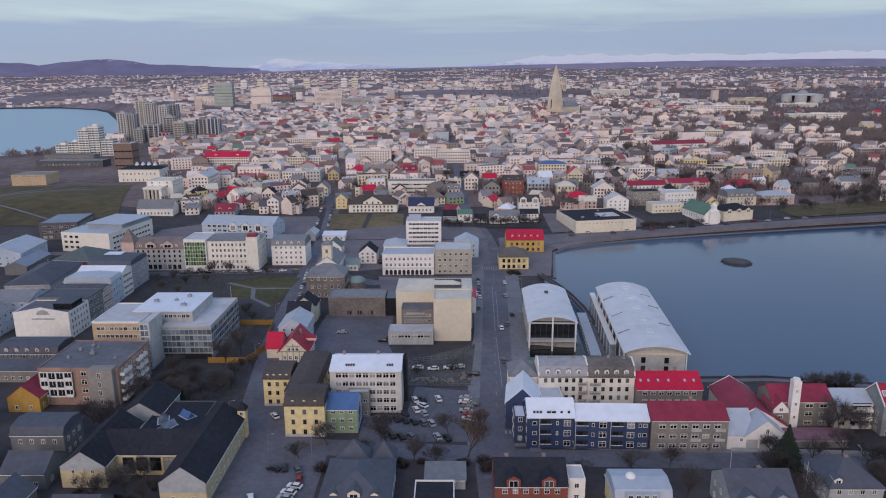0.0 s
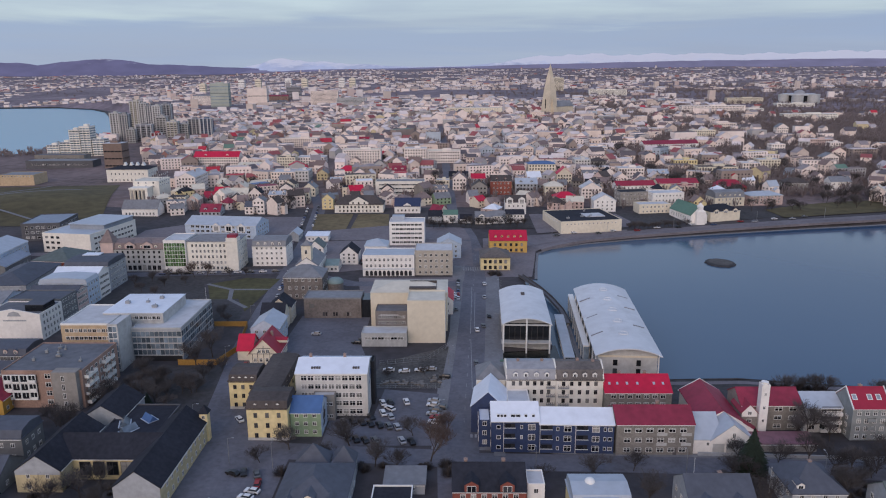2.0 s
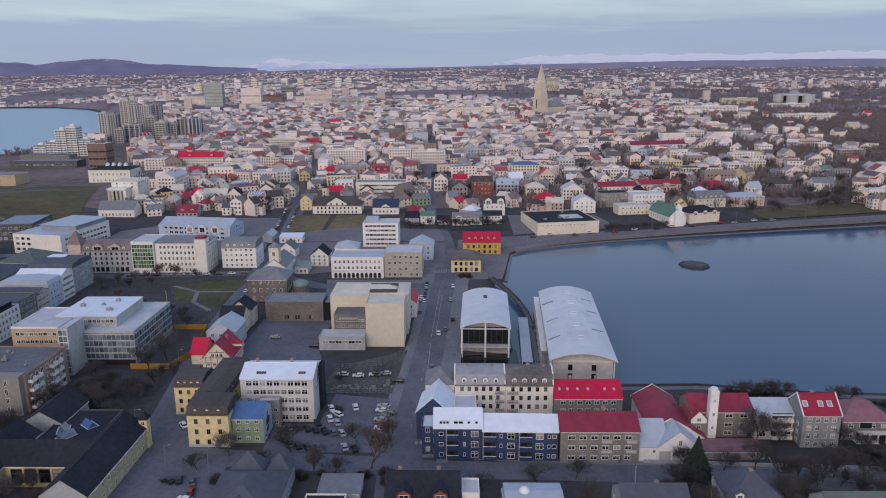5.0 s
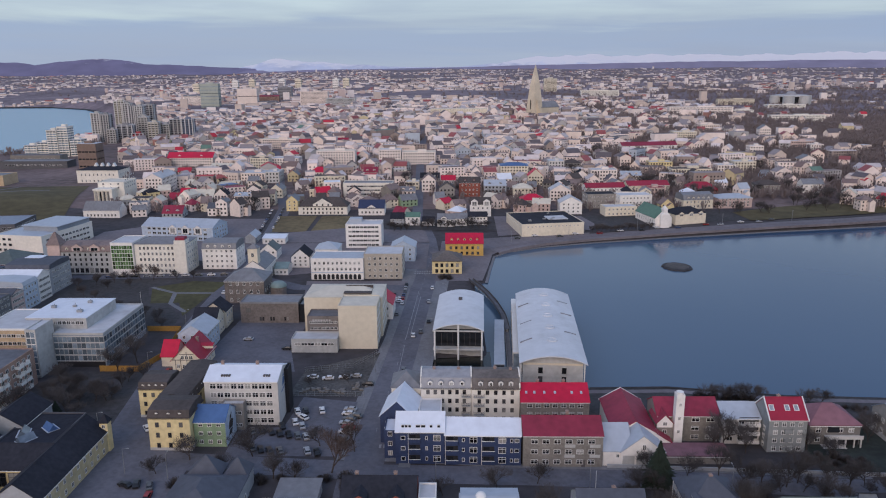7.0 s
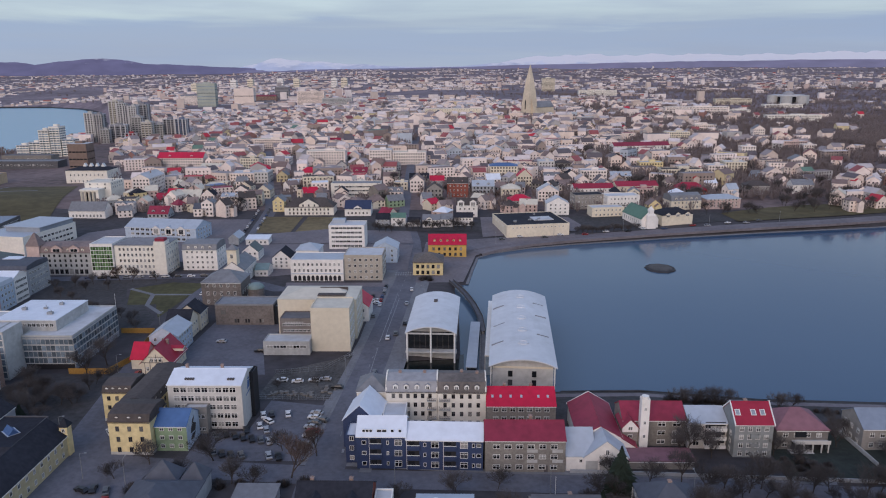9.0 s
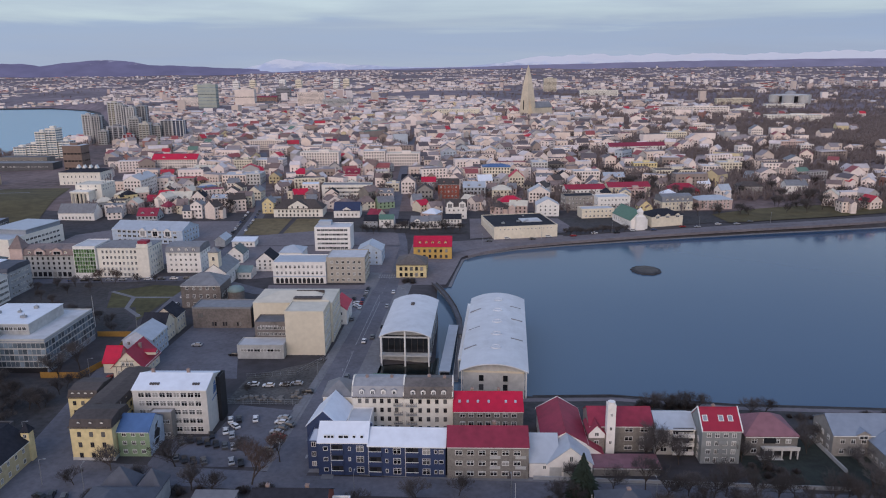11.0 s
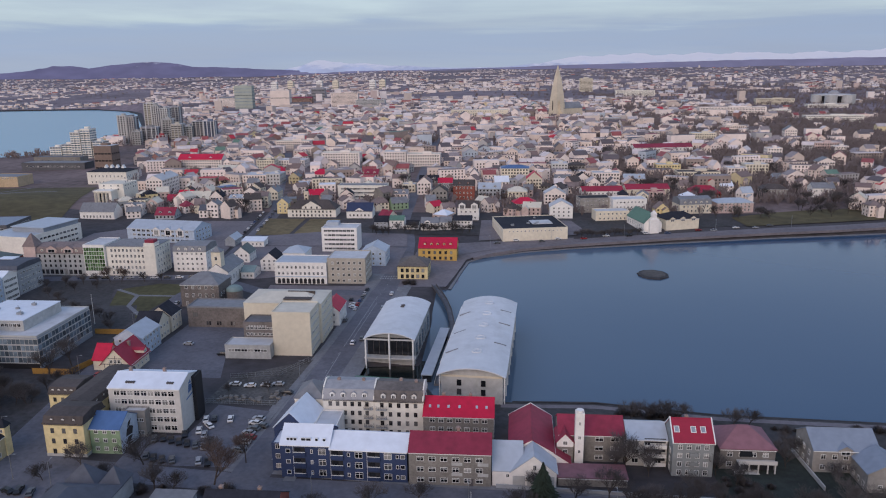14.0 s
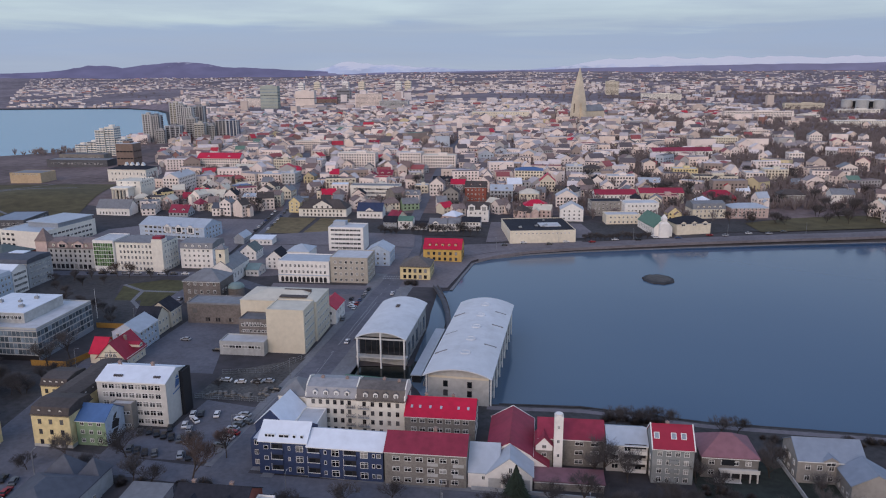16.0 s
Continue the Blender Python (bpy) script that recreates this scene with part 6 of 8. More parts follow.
b = Build()
b.box(-9.4, -19.7, 5.2, 9.4, -19.55, 12.4)
part("glass_front", b.mesh("glass_front", FARGLASS), hall, "dark glazed front")
for i in range(9):
    b = Build()
    u = -9.2 + 18.4 * i / 8
    b.box(u - .06, -19.85, 5.2, u + .06, -19.72, 12.4)
    part("mullion", b.mesh("mullion", DTRIM), hall)
for u in (-9.4, 0, 9.4):
    b = Build()
    b.tube(u, -23, -.6, 13.0 + (2.6 if u == 0 else 0), .36, .36, 14)
    part("column", b.mesh("column", TRIM), hall, "slender pale concrete column")
b = Build()
b.box(-10.2, -22.9, 4.6, 10.2, -19.5, 5.15)
b.box(-10.2, -23.1, 12.5, 10.2, -22.7, 13.1)
part("floor_slab", b.mesh("floor_slab", CONCRETE), hall)
for i in range(6):
    b = Build()
    b.box(-9.6, -18 + i * 8, 1.0, -9.3, -17.4 + i * 8, 12.9)
    b.box(9.3, -18 + i * 8, -.5, 9.6, -17.4 + i * 8, 12.9)
    part("pilaster", b.mesh("pilaster", CONCRETE), hall)
for i in range(5):
    b = Build()
    b.box(9.41, -15.5 + i * 8, 3, 9.45, -11.8 + i * 8, 8.6)
    part("side_window", b.mesh("side_window", GLASS), hall)
for v in (4, 6):
    b = Build()
    b.box(-.8, v - .35, 0, .8, v + .35, .5)
    part("roof_vent", b.mesh("roof_vent", DTRIM), hall, m=pose(0, 4, 15.9))

hall2 = thing("city_hall_east_wing", "larger city hall wing with pale vaulted roof in the lake", "city hall", pose(70.4, 285, 0, 0, 0, -3.6))
part("roof", vault(22.6, 82, 12.7, 2.9, .7).mesh("roof", R_HALL), hall2, "weathered white vaulted metal roof")
part("body", gable_arc(21.4, 12.7, 2.7, -38.5, 40, -1.0).mesh("body", CONCRETE), hall2)
b = Build()
b.box(-10.6, -38.75, 11.6, 10.6, -38.5, 12.3)
part("cornice", b.mesh("cornice", BEIGE), hall2)
for i in range(9):
    b = Build()
    b.box(-11.5, -38 + i * 9.4, -1, -11.1, -37.4 + i * 9.4, 13.2)
    part("pier", b.mesh("pier", TRIM), hall2)
    b = Build()
    b.box(11.1, -38 + i * 9.4, -1, 11.5, -37.4 + i * 9.4, 13.2)
    part("pier", b.mesh("pier", TRIM), hall2)
for i in range(8):
    b = Build()
    b.box(-10.76, -36.6 + i * 9.4, 2.4, -10.71, -29.2 + i * 9.4, 11.6)
    part("side_glazing", b.mesh("side_glazing", FARGLASS), hall2)
    b = Build()
    b.box(10.71, -36.6 + i * 9.4, 2.4, 10.76, -29.2 + i * 9.4, 11.6)
    part("side_glazing", b.mesh("side_glazing", FARGLASS), hall2)
for u in (-4.4, 4.0):
    for zz in (1.6, 5.0, 8.4):
        b = Build()
        b.box(u - .8, -38.62, zz, u + .8, -38.52, zz + 2.2)
        b.box(u - .06, -38.7, zz, u + .06, -38.6, zz + 2.2)
        part("window", b.mesh("window", GLASS), hall2)
for i in range(5):
    y0 = -25 + i * 14
    b = Build()
    n_ = 24
    ring_ = lambda r, z: [(.4 + r * math.cos(k * math.tau / n_), y0 + r * math.sin(k * math.tau / n_), z) for k in range(n_)]
    b.shared(ring_(2.0, 15.7) + ring_(1.95, 16.25) + ring_(1.6, 16.25) + ring_(1.5, 16.05) + ring_(.2, 16.2), [(q * n_ + k, q * n_ + (k + 1) % n_, (q + 1) * n_ + (k + 1) % n_, (q + 1) * n_ + k) for q in range(4) for k in range(n_)])
    part("roof_dome", b.mesh("roof_dome", R_HALL), hall2, "low round rooflight")
for i, (u, y0) in enumerate(((-9, -22), (-8.5, -2), (-9, 20), (8, -14), (8.2, 8), (7.8, 24))):
    b = Build()
    b.box(-2.4, -.18, 0, 2.4, .18, .5)
    part("roof_fin", b.mesh("roof_fin", R_GREY), hall2, m=pose(u, y0, 14.1 if abs(u) > 8.3 else 14.4, 0, -18 if u < 0 else 18, 12))
for i in range(22):
    b = Build()
    b.box(-1.8, -.1, 0, 1.8, .1, .35)
    part("roof_louvre", b.mesh("roof_louvre", R_GREY), hall2, m=pose(8.9, -36 + i * 1.9, 13.75, 0, 22))


def footbridge():
    pts = [(41.5, 385), (45.5, 373), (49.3, 360), (52.8, 344), (55.4, 326), (56, 308)]
    own = structure("footbridge", None, "dark curved footbridge over the lake inlet", "footbridge")
    dense = []
    for (ax, ay), (bx, by) in zip(pts, pts[1:]):
        dense += [(ax + (bx - ax) * i / 4, ay + (by - ay) * i / 4) for i in range(4)]
    dense.append(pts[-1])
    deck, r1, r2 = Build(), Build(), Build()
    for (ax, ay), (bx, by) in zip(dense, dense[1:]):
        dx, dy = bx - ax, by - ay
        l = math.hypot(dx, dy)
        ox, oy = -dy / l, dx / l
        q = lambda s, z: [(ax + ox * s, ay + oy * s, z), (bx + ox * s, by + oy * s, z)]
        a, c = q(-1.2, 2.6), q(1.2, 2.6)
        e, g = q(-1.2, 2.2), q(1.2, 2.2)
        deck.shared(a + c + e + g, [(0, 1, 3, 2), (4, 6, 7, 5), (0, 4, 5, 1), (2, 3, 7, 6)])
        for rail, s in ((r1, -1.2), (r2, 1.2)):
            a, c, e, g = q(s - .06, 2.6), q(s + .06, 2.6), q(s - .06, 3.7), q(s + .06, 3.7)
            rail.shared(a + c + e + g, [(0, 1, 5, 4), (2, 6, 7, 3), (4, 5, 7, 6)])
    part("deck", deck.mesh("deck", R_FELT), own)
    part("railing", r1.mesh("railing", DARKW), own)
    part("railing", r2.mesh("railing", DARKW), own)
    for i in range(0, len(dense), 4):
        p = Build()
        p.tube(dense[i][0], dense[i][1], -2, 2.3, .35, .35, 8)
        part("pier", p.mesh("pier", CONCRETE), own)


footbridge()
wk = thing("covered_walkway", "low covered walkway with pale flat roof between the halls", "walkway", pose(51.6, 291, 0, 0, 0, -3.2))
b = Build()
b.box(-1.7, -25, -1, 1.7, 25, 3.5)
part("wall", b.mesh("wall", FARGLASS), wk)
b = Build()
b.box(-2.1, -25.6, 3.5, 2.1, 25.6, 3.9)
part("roof", b.mesh("roof", R_PALE), wk)
for i in range(14):
    b = Build()
    b.box(-1.85, -24.6 + i * 3.75, -1, -1.65, -24.3 + i * 3.75, 3.5)
    part("mullion", b.mesh("mullion", TRIM), wk)
qu = structure("quay", None, "pale paved quay beside the larger hall", "paving")
b = Build()
b.box(-1.1, -27, -2, 1.1, 27, 1.3)
part("slab", b.mesh("slab", PAVING), qu, m=pose(55.2, 290, 0, 0, 0, -2))
b = Build()
b.box(-.9, -27, 1.3, -.75, 27, 2.3)
part("parapet", b.mesh("parapet", CONCRETE), qu, m=pose(55.2, 290, 0, 0, 0, -2))
ga_ = thing("side_gallery", "low glazed gallery with a pale rim along the larger hall", "gallery", pose(70.4, 285, 0, 0, 0, -3.6))
b = Build()
b.box(-13.6, -20, -1, -11.55, 46, 8.2)
part("glazing", b.mesh("glazing", SKYGLASS), ga_)
b = Build()
b.box(-13.9, -20.3, 8.2, -11.5, 46.4, 8.7)
part("rim", b.mesh("rim", TRIM), ga_, "pale concrete rim")
for i in range(9):
    b = Build()
    b.box(-13.9, -20 + i * 8.1, -1, -13.6, -19.4 + i * 8.1, 8.2)
    part("pier", b.mesh("pier", CONCRETE), ga_)

# ---------------------------------------------------------------- hill church
FOOT.append((130, 215, 1205, 1310))
hc = thing("hilltop_church", "tall pale concrete church with stepped basalt-like tower", "church", pose(164, 1232, ground_z(164, 1232) - .5, 0, 0, -52))
SPIRE = mat("warm_pale_concrete", (.64, .55, .42), .85, stain=.15)
b = Build()
steps = ((0, 10.0), (14, 9.3), (28, 8.2), (42, 6.8), (54, 5.2), (64, 3.8), (72, 2.4), (79, 1.2), (83, .3))
for (z0, s0), (z1, s1) in zip(steps, steps[1:]):
    b = Build()
    b.frustum(-s0, -s0, s0, s0, z0, -s1, -s1, s1, s1, z1)
    part("tower_tier", b.mesh("tower_tier", SPIRE), hc)
b = Build()
b.box(-.12, -.12, 82.8, .12, .12, 85)
part("cross", b.mesh("cross", SPIRE), hc)
for s in (-1, 1):
    for k in range(8):
        hgt = 26 * math.exp(-k * .34) + 2
        b = Build()
        u = s * (9.2 + k * 1.5 + .8)
        b.frustum(u - .85, -4.5 + k * .25, u + .85, 4.5 - k * .25, 0, u - .55, -3.4 + k * .25, u + .55, 3.4 - k * .25, hgt)
        part("basalt_column", b.mesh("basalt_column", SPIRE), hc)
b = Build()
b.prism([(-9, 0), (9, 0), (9, 15), (0, 24), (-9, 15)], "y", 5.5, 48)
part("nave", b.mesh("nave", SPIRE), hc)
b = Build()
for s in (-1, 1):
    b.prism([(s * 9.6, 14.6), (0, 24.2), (0, 24.6), (s * 9.6, 15)], "y", 5.5, 48.6)
part("nave_roof", b.mesh("nave_roof", R_GREY), hc)
for i in range(7):
    b = Build()
    b.prism([(-1, 2), (1, 2), (1, 11), (0, 13), (-1, 11)], "x", -9.1, -9.02)
    part("window", b.mesh("window", GLASS), hc, m=pose(0, 10 + i * 5.5, 0))
b = Build()
b.prism([(-.8, 12), (.8, 12), (.8, 26), (0, 28), (-.8, 26)], "y", -9.5, -9.2)
part("tower_window", b.mesh("tower_window", FARGLASS), hc)

# ---------------------------------------------------------------- towers by the harbour and on the hill


def tower_block(label, x, y, w, d, h, wall, yaw=0, group="", step=3.6, roof=None, z=None, glass=None):
    FOOT.append((x - w / 2 - 4, x + w / 2 + 4, y - d / 2 - 4, y + d / 2 + 4))
    own = thing("tower_block", label, "tower block", pose(x, y, ground_z(x, y) if z is None else z, 0, 0, yaw), group)
    part("wall", walls_mesh(w, d, h, "flat", "x", 0).mesh("wall", wall), own)
    part("roof", roof_mesh(w + 1, d + 1, h, "flat", "x", 0, 0).mesh("roof", roof or R_PFELT), own)
    n = int(h / step)
    for r in range(n):
        for side in ("front", "right") if x < 40 else ("front", "left"):
            half = w / 2 if side == "front" else d / 2
            out = d / 2 if side == "front" else w / 2
            key = ("band", side, round(half, 1), wall.name)
            if key not in WINDOWS:
                WINDOWS[key] = strip(half * 1.94, max(2, int(half / 2)), .6, 1.6, wall, glass)
            part("window_strip", WINDOWS[key], own, m=pose(0, 0, 0, 0, 0, SIDES[side]) @ pose(0, -out, 1.2 + r * step))
    if group == "harbour towers":
        for u in (-.5, -.17, .2, .5):
            f_ = Build()
            f_.box(u * w - .7, -d / 2 - .5, -1, u * w + .7, -d / 2 + .3, h + .4)
            part("fin", f_.mesh("fin", T_LIGHT if int(x) % 2 else T_GREY), own)
        f_ = Build()
        f_.box(w / 2 - .3, -d * .2, -1, w / 2 + .5, d * .05, h + .4)
        part("fin", f_.mesh("fin", T_LIGHT), own)
    bb = Build()
    bb.box(-w * .2, -d * .2, 0, w * .2, d * .2, 2.5)
    part("lift_house", bb.mesh("lift_house", wall), own, m=pose(0, 0, h))
    return own


hb = "dark glass tower block by the harbour"
T_LIGHT = mat("pale_tower_cladding", (.52, .51, .50), .7, vary=.12, scale=.3)
T_GREY = mat("grey_tower_cladding", (.38, .37, .355), .6, vary=.15, scale=.3)
T_DARK = mat("dark_tower_cladding", (.20, .20, .22), .5, vary=.15, scale=.3)
T_SAND = mat("sandy_tower_cladding", (.50, .46, .38), .7, vary=.15, scale=.3)
T_SLATE = mat("blue_slate_tower_cladding", (.10, .13, .20), .5, vary=.15, scale=.3)
T_RED = mat("red_tower_cladding", (.36, .05, .06), .6, vary=.15, scale=.3)
for x, y, w, d, h, wall in ((-503, 1093, 12, 16, 43, T_GREY), (-488, 1090, 11, 16, 41, T_DARK), (-553, 1283, 18, 16, 55, T_SAND), (-525, 1248, 12, 16, 52, T_GREY), (-497, 1206, 11, 16, 48, T_DARK)):
    tower_block(hb, x, y, w, d, h, wall, group="harbour towers", step=3.2)
for x, y, w, d, h, wall in ((-459, 1143, 11, 16, 49, T_GREY), (-462, 1183, 17, 16, 50, T_DARK), (-470, 1068, 12, 14, 20, T_GREY), (-455, 1079, 23, 14, 25, T_DARK), (-433, 1068, 16, 8, 13, T_RED)):
    tower_block(hb, x, y, w, d, h, wall, group="harbour towers", step=3.2)
for x, y, w, d, h, wall in ((-412, 1079, 15, 15, 28, T_SAND), (-400, 1092, 13, 15, 23, T_GREY), (-386, 1098, 16, 15, 29, T_DARK), (-367, 1094, 16, 15, 29, T_SLATE), (-440, 1110, 14, 15, 34, T_GREY)):
    tower_block(hb, x, y, w, d, h, wall, group="harbour towers", step=3.2)
for x, y, w, d, h in ((-514, 937, 16, 15, 15), (-499, 939, 14, 15, 18), (-481, 931, 13, 16, 34), (-468, 933, 13, 16, 38), (-453, 934, 15, 15, 21)):
    sb = tower_block("stepped white apartment block on the shore", x, y, w, d, h, IVORY, group="white shore blocks", step=3.0, glass=SKYGLASS)
    for r in range(1, int(h / 3)):
        balcony(sb, -w * .22, -d / 2, r * 3.0, w * .36, 1.4, TRIM)
        balcony(sb, d * .2, -w / 2, r * 3.0, d * .34, 1.4, TRIM, 90)
tower_block("brown harbour office block", -377, 813, 21, 18, 27, mat("brown_office_cladding", (.20, .145, .12), .8, vary=.2, scale=.4), step=8.0)
tower_block("grey-green slab block on the hill", -586, 1857, 46, 20, 58, mat("pale_green_cladding", (.37, .40, .35), .8), step=8.0, glass=SKYGLASS)
tower_block("beige slab block on the hill", -492, 1860, 50, 20, 42, SUNROSE, step=21.0)
tower_block("dark twin-striped slab block on the hill", -444, 2062, 38, 20, 32, T_DARK, step=8.0)
for k in range(7):
    tower_block("slender far tower block", -900 + 90 * k + (k % 2) * 40, 2650 + 40 * (k % 3), 22, 18, 34, (CREAM, WHITE)[k % 2], group="far towers", step=8.0)
tower_block("cream tower block beyond the church", 330, 2350, 40, 22, 40, CREAM)
pe = thing("domed_tank_building", "pale round tank building with a glass dome on the wooded hill", "landmark building", pose(836, 1790, ground_z(836, 1790)) @ Matrix.Scale(1.2, 4))
for i in range(6):
    b = Build()
    a = i * math.tau / 6
    b.tube(30 * math.cos(a), 30 * math.sin(a), -1, 17, 11, 11, 18)
    part("tank", b.mesh("tank", CONCRETE), pe)
b = Build()
b.tube(0, 0, -1, 15, 27, 27, 24)
part("core", b.mesh("core", GLASS), pe, "dark glazed core")
b = Build()
b.tube(0, 0, 15, 18, 30, 30, 28)
part("drum", b.mesh("drum", R_PFELT), pe)
b = Build()
b.tube(0, 0, 18, 22, 11, 9, 24)
b.tube(0, 0, 22, 25, 9, 4, 24)
part("dome", b.mesh("dome", R_ZINC), pe, "glass dome")

# ---------------------------------------------------------------- the town on the slope
WALL_SET = [(12, SUNWHITE), (9, SUNROSE), (6, CREAM), (1.5, GREYW), (1, YELLOW), (.4, PALEBLUE), (4, PINKW), (2, BEIGE), (.5, REDW), (2, BROWNW), (.2, GREENW)]
ROOF_SET = [(4, R_GREY), (4, R_ROSE), (.8, R_PALE), (4, R_BEIGE), (2.5, R_DARK), (2.2, R_DRED), (.6, R_RED), (4.5, R_BROWN), (.2, R_GREEN), (2, R_WHITE), (.15, R_BLUE)]


def pick(rnd, table):
    k = rnd.uniform(0, sum(w for w, _ in table))
    for w, m in table:
        k -= w
        if k <= 0:
            return m
    return table[-1][1]


def clear(x, y, r=9.0):
    for x0, x1, y0, y1 in FOOT:
        if x0 - r < x < x1 + r and y0 - r < y < y1 + r:
            return False
    p, q = np.array([x]), np.array([y])
    if signed(p, q, LAKE_EDGE)[0] < 34 or signed(p, q, SEA_EDGE)[0] < 30:
        return False
    if x < -150 and y < 530:
        return False
    if x < -250 and y < 800 and (int(x * 7.3 + y * 3.1) % 5):
        return False
    if x < -395 and y < 1010 and signed(p, q, SEA_EDGE)[0] < 190:
        return False
    if x < -.425 * y and y < 1060:
        return False
    if abs(x + 362 + (y - 510) * .35) < 112 and 500 < y < 690:
        return False
    if -125 < x < -16 and y < 551 or -225 < x < -105 and y < 545:
        return False
    if x > 245 and y < 600 and x < 345:
        return False
    for (ax, ay), (bx, by), wd in (((4, 545), (-14, 1100), 8.5), ((-104, 575), (-190, 900), 9), ((-150, 470), (-112, 560), 12)):
        dx, dy = bx - ax, by - ay
        k = min(max(((x - ax) * dx + (y - ay) * dy) / (dx * dx + dy * dy), 0), 1)
        if math.hypot(x - ax - k * dx, y - ay - k * dy) < wd:
            return False
    return True


COLOUR = {"sun_warmed_white_render": "white", "sun_warmed_rose_render": "sun-tinted white", "ivory_render": "ivory", "cream_render": "cream", "grey_render": "grey", "yellow_render": "yellow", "pale_blue_render": "pale blue", "warm_pink_render": "pinkish", "beige_render": "beige",
          "red_brown_clapboard": "red-brown", "grey_brown_pebbledash": "grey-brown", "sage_green_render": "green"}


def slope_house(rnd, x, y, yaw):
    wall, roof_mat = pick(rnd, WALL_SET), pick(rnd, ROOF_SET)
    w, d = rnd.uniform(8, 14.5), rnd.uniform(8, 11.5)
    h = rnd.choice((5.4, 6.0, 6.4, 7.2, 8.8, 9.6))
    kind = rnd.choice(("gable", "gable", "gable", "hip", "flat"))
    if kind == "flat":
        w, h = w * 1.3, h + rnd.choice((0, 2.8))
    ridge = rnd.choice(("x", "x", "y"))
    rise = rnd.uniform(2.8, 4.4)
    own = thing("town_house", COLOUR[wall.name] + " town house with " + roof_mat.name.replace("_", " ") + " on the slope", "house", pose(x, y, ground_z(x, y) - .2, 0, 0, yaw), "town houses on the slope")
    part("wall", walls_mesh(w, d, h, kind, ridge, rise).mesh("wall", wall), own)
    part("roof", roof_mesh(w, d, h, kind, ridge, rise, .3).mesh("roof", roof_mat), own)
    rows = max(2, int(h / 2.9))
    n = max(3, int(w / 2.9))
    front, side = strip(w * .96, n, w * .96 / n - 1.2, 1.4, wall), strip(d * .9, 2, d * .45 - 1.2, 1.4, wall)
    for r in range(rows):
        part("window_strip", front, own, m=pose(0, -d / 2, 1.1 + r * 2.8))
        part("window_strip", side, own, m=pose(0, 0, 0, 0, 0, 90 if x < 60 else -90) @ pose(0, -w / 2, 1.1 + r * 2.8))
    if rnd.random() < .55:
        ww, wd, wh_ = rnd.uniform(3.5, 5.5), rnd.uniform(2.5, 4), h * rnd.uniform(.6, .95)
        wing = part("wing", walls_mesh(ww, wd + 2, wh_, "gable", "y", 1.8).mesh("wing", wall), own, m=pose(rnd.uniform(-.3, .3) * w, -d / 2 - wd / 2 + 1, 0))
        part("wing_roof", roof_mesh(ww, wd + 2, wh_, "gable", "y", 1.8, .25).mesh("wing_roof", roof_mat), wing)
    if kind != "flat":
        chimney(own, rnd.uniform(-2, 2), rnd.uniform(-.8, .8), h + rise * .75, 1.6, .8)


def hill_house(label, x, y, w, d, h, wall, roof_mat, kind, ridge, rise, yaw=0.0):
    """A building on the slope that can be told apart: walls, roof, window rows, chimney and eaves or parapet."""
    FOOT.append((x - w / 2 - 1, x + w / 2 + 1, y - d / 2 - 1, y + d / 2 + 1))
    own = thing("town_house", label, "house", pose(x, y, ground_z(x, y - d / 2) - .2, 0, 0, yaw), "large houses on the slope")
    part("wall", walls_mesh(w, d, h, kind, ridge, rise).mesh("wall", wall), own)
    part("roof", roof_mesh(w, d, h, kind, ridge, rise, .35).mesh("roof", roof_mat), own)
    rows = max(1, int(h / 2.85))
    n = max(2, int(w / 2.7))
    front = strip(w * .95, n, w * .95 / n - 1.3, 1.5, wall)
    side = strip(d * .9, max(2, int(d / 3.4)), d * .9 / max(2, int(d / 3.4)) - 1.2, 1.5, wall)
    for r in range(rows):
        zz = h - 2.3 - r * (h - .6) / rows
        part("window_strip", front, own, m=pose(0, -d / 2, zz))
        part("window_strip", side, own, m=pose(0, 0, 0, 0, 0, 90 if x < 60 else -90) @ pose(0, -w / 2, zz))
    if kind == "flat":
        b = Build()
        for q in ((-w / 2, -d / 2, w / 2, -d / 2 + .3), (-w / 2, d / 2 - .3, w / 2, d / 2), (-w / 2, -d / 2 + .3, -w / 2 + .3, d / 2 - .3), (w / 2 - .3, -d / 2 + .3, w / 2, d / 2 - .3)):
            b.box(q[0] * 1.004, q[1] * 1.004, h - .2, q[2] * 1.004, q[3] * 1.004, h + .5)
        part("parapet", b.mesh("parapet", wall), own)
        b = Build()
        b.box(-w * .14, -d * .1, 0, w * .12, d * .22, 2.2)
        part("plant_room", b.mesh("plant_room", wall), own, m=pose(w * .1, 0, h))
    else:
        chimney(own, w * .14, 0, h + rise * .72, 1.8, .9)
    if kind == "gable" and ridge == "x" and w > 12:
        for u in (-w * .24, w * .24):
            dormer(own, u, -d / 2 + d * .12, h + rise * .14, 2.6, 1.6, d * .3, wall, roof_mat)


hill_house("white hall with curved bright red roof", -253.3, 788.2, 49.3, 16, 11.9, SUNWHITE, R_RED, "gable", "x", 5)
hill_house("ivory gabled corner block with pale roof", -230.3, 643.7, 15.0, 34, 15.8, SUNWHITE, R_PFELT, "gable", "y", 4)
hill_house("low white box house with pale roof", -141.8, 599.6, 17.1, 12, 6.7, SUNWHITE, R_PALE, "gable", "x", 2)
hill_house("white house with steep dark gable", -162.3, 601.5, 11.0, 10, 7.3, SUNWHITE, R_DARK, "gable", "y", 5)
hill_house("white house with slate roof", -153.3, 555.8, 10.2, 9, 6.3, SUNWHITE, R_SLATE, "gable", "x", 3.5)
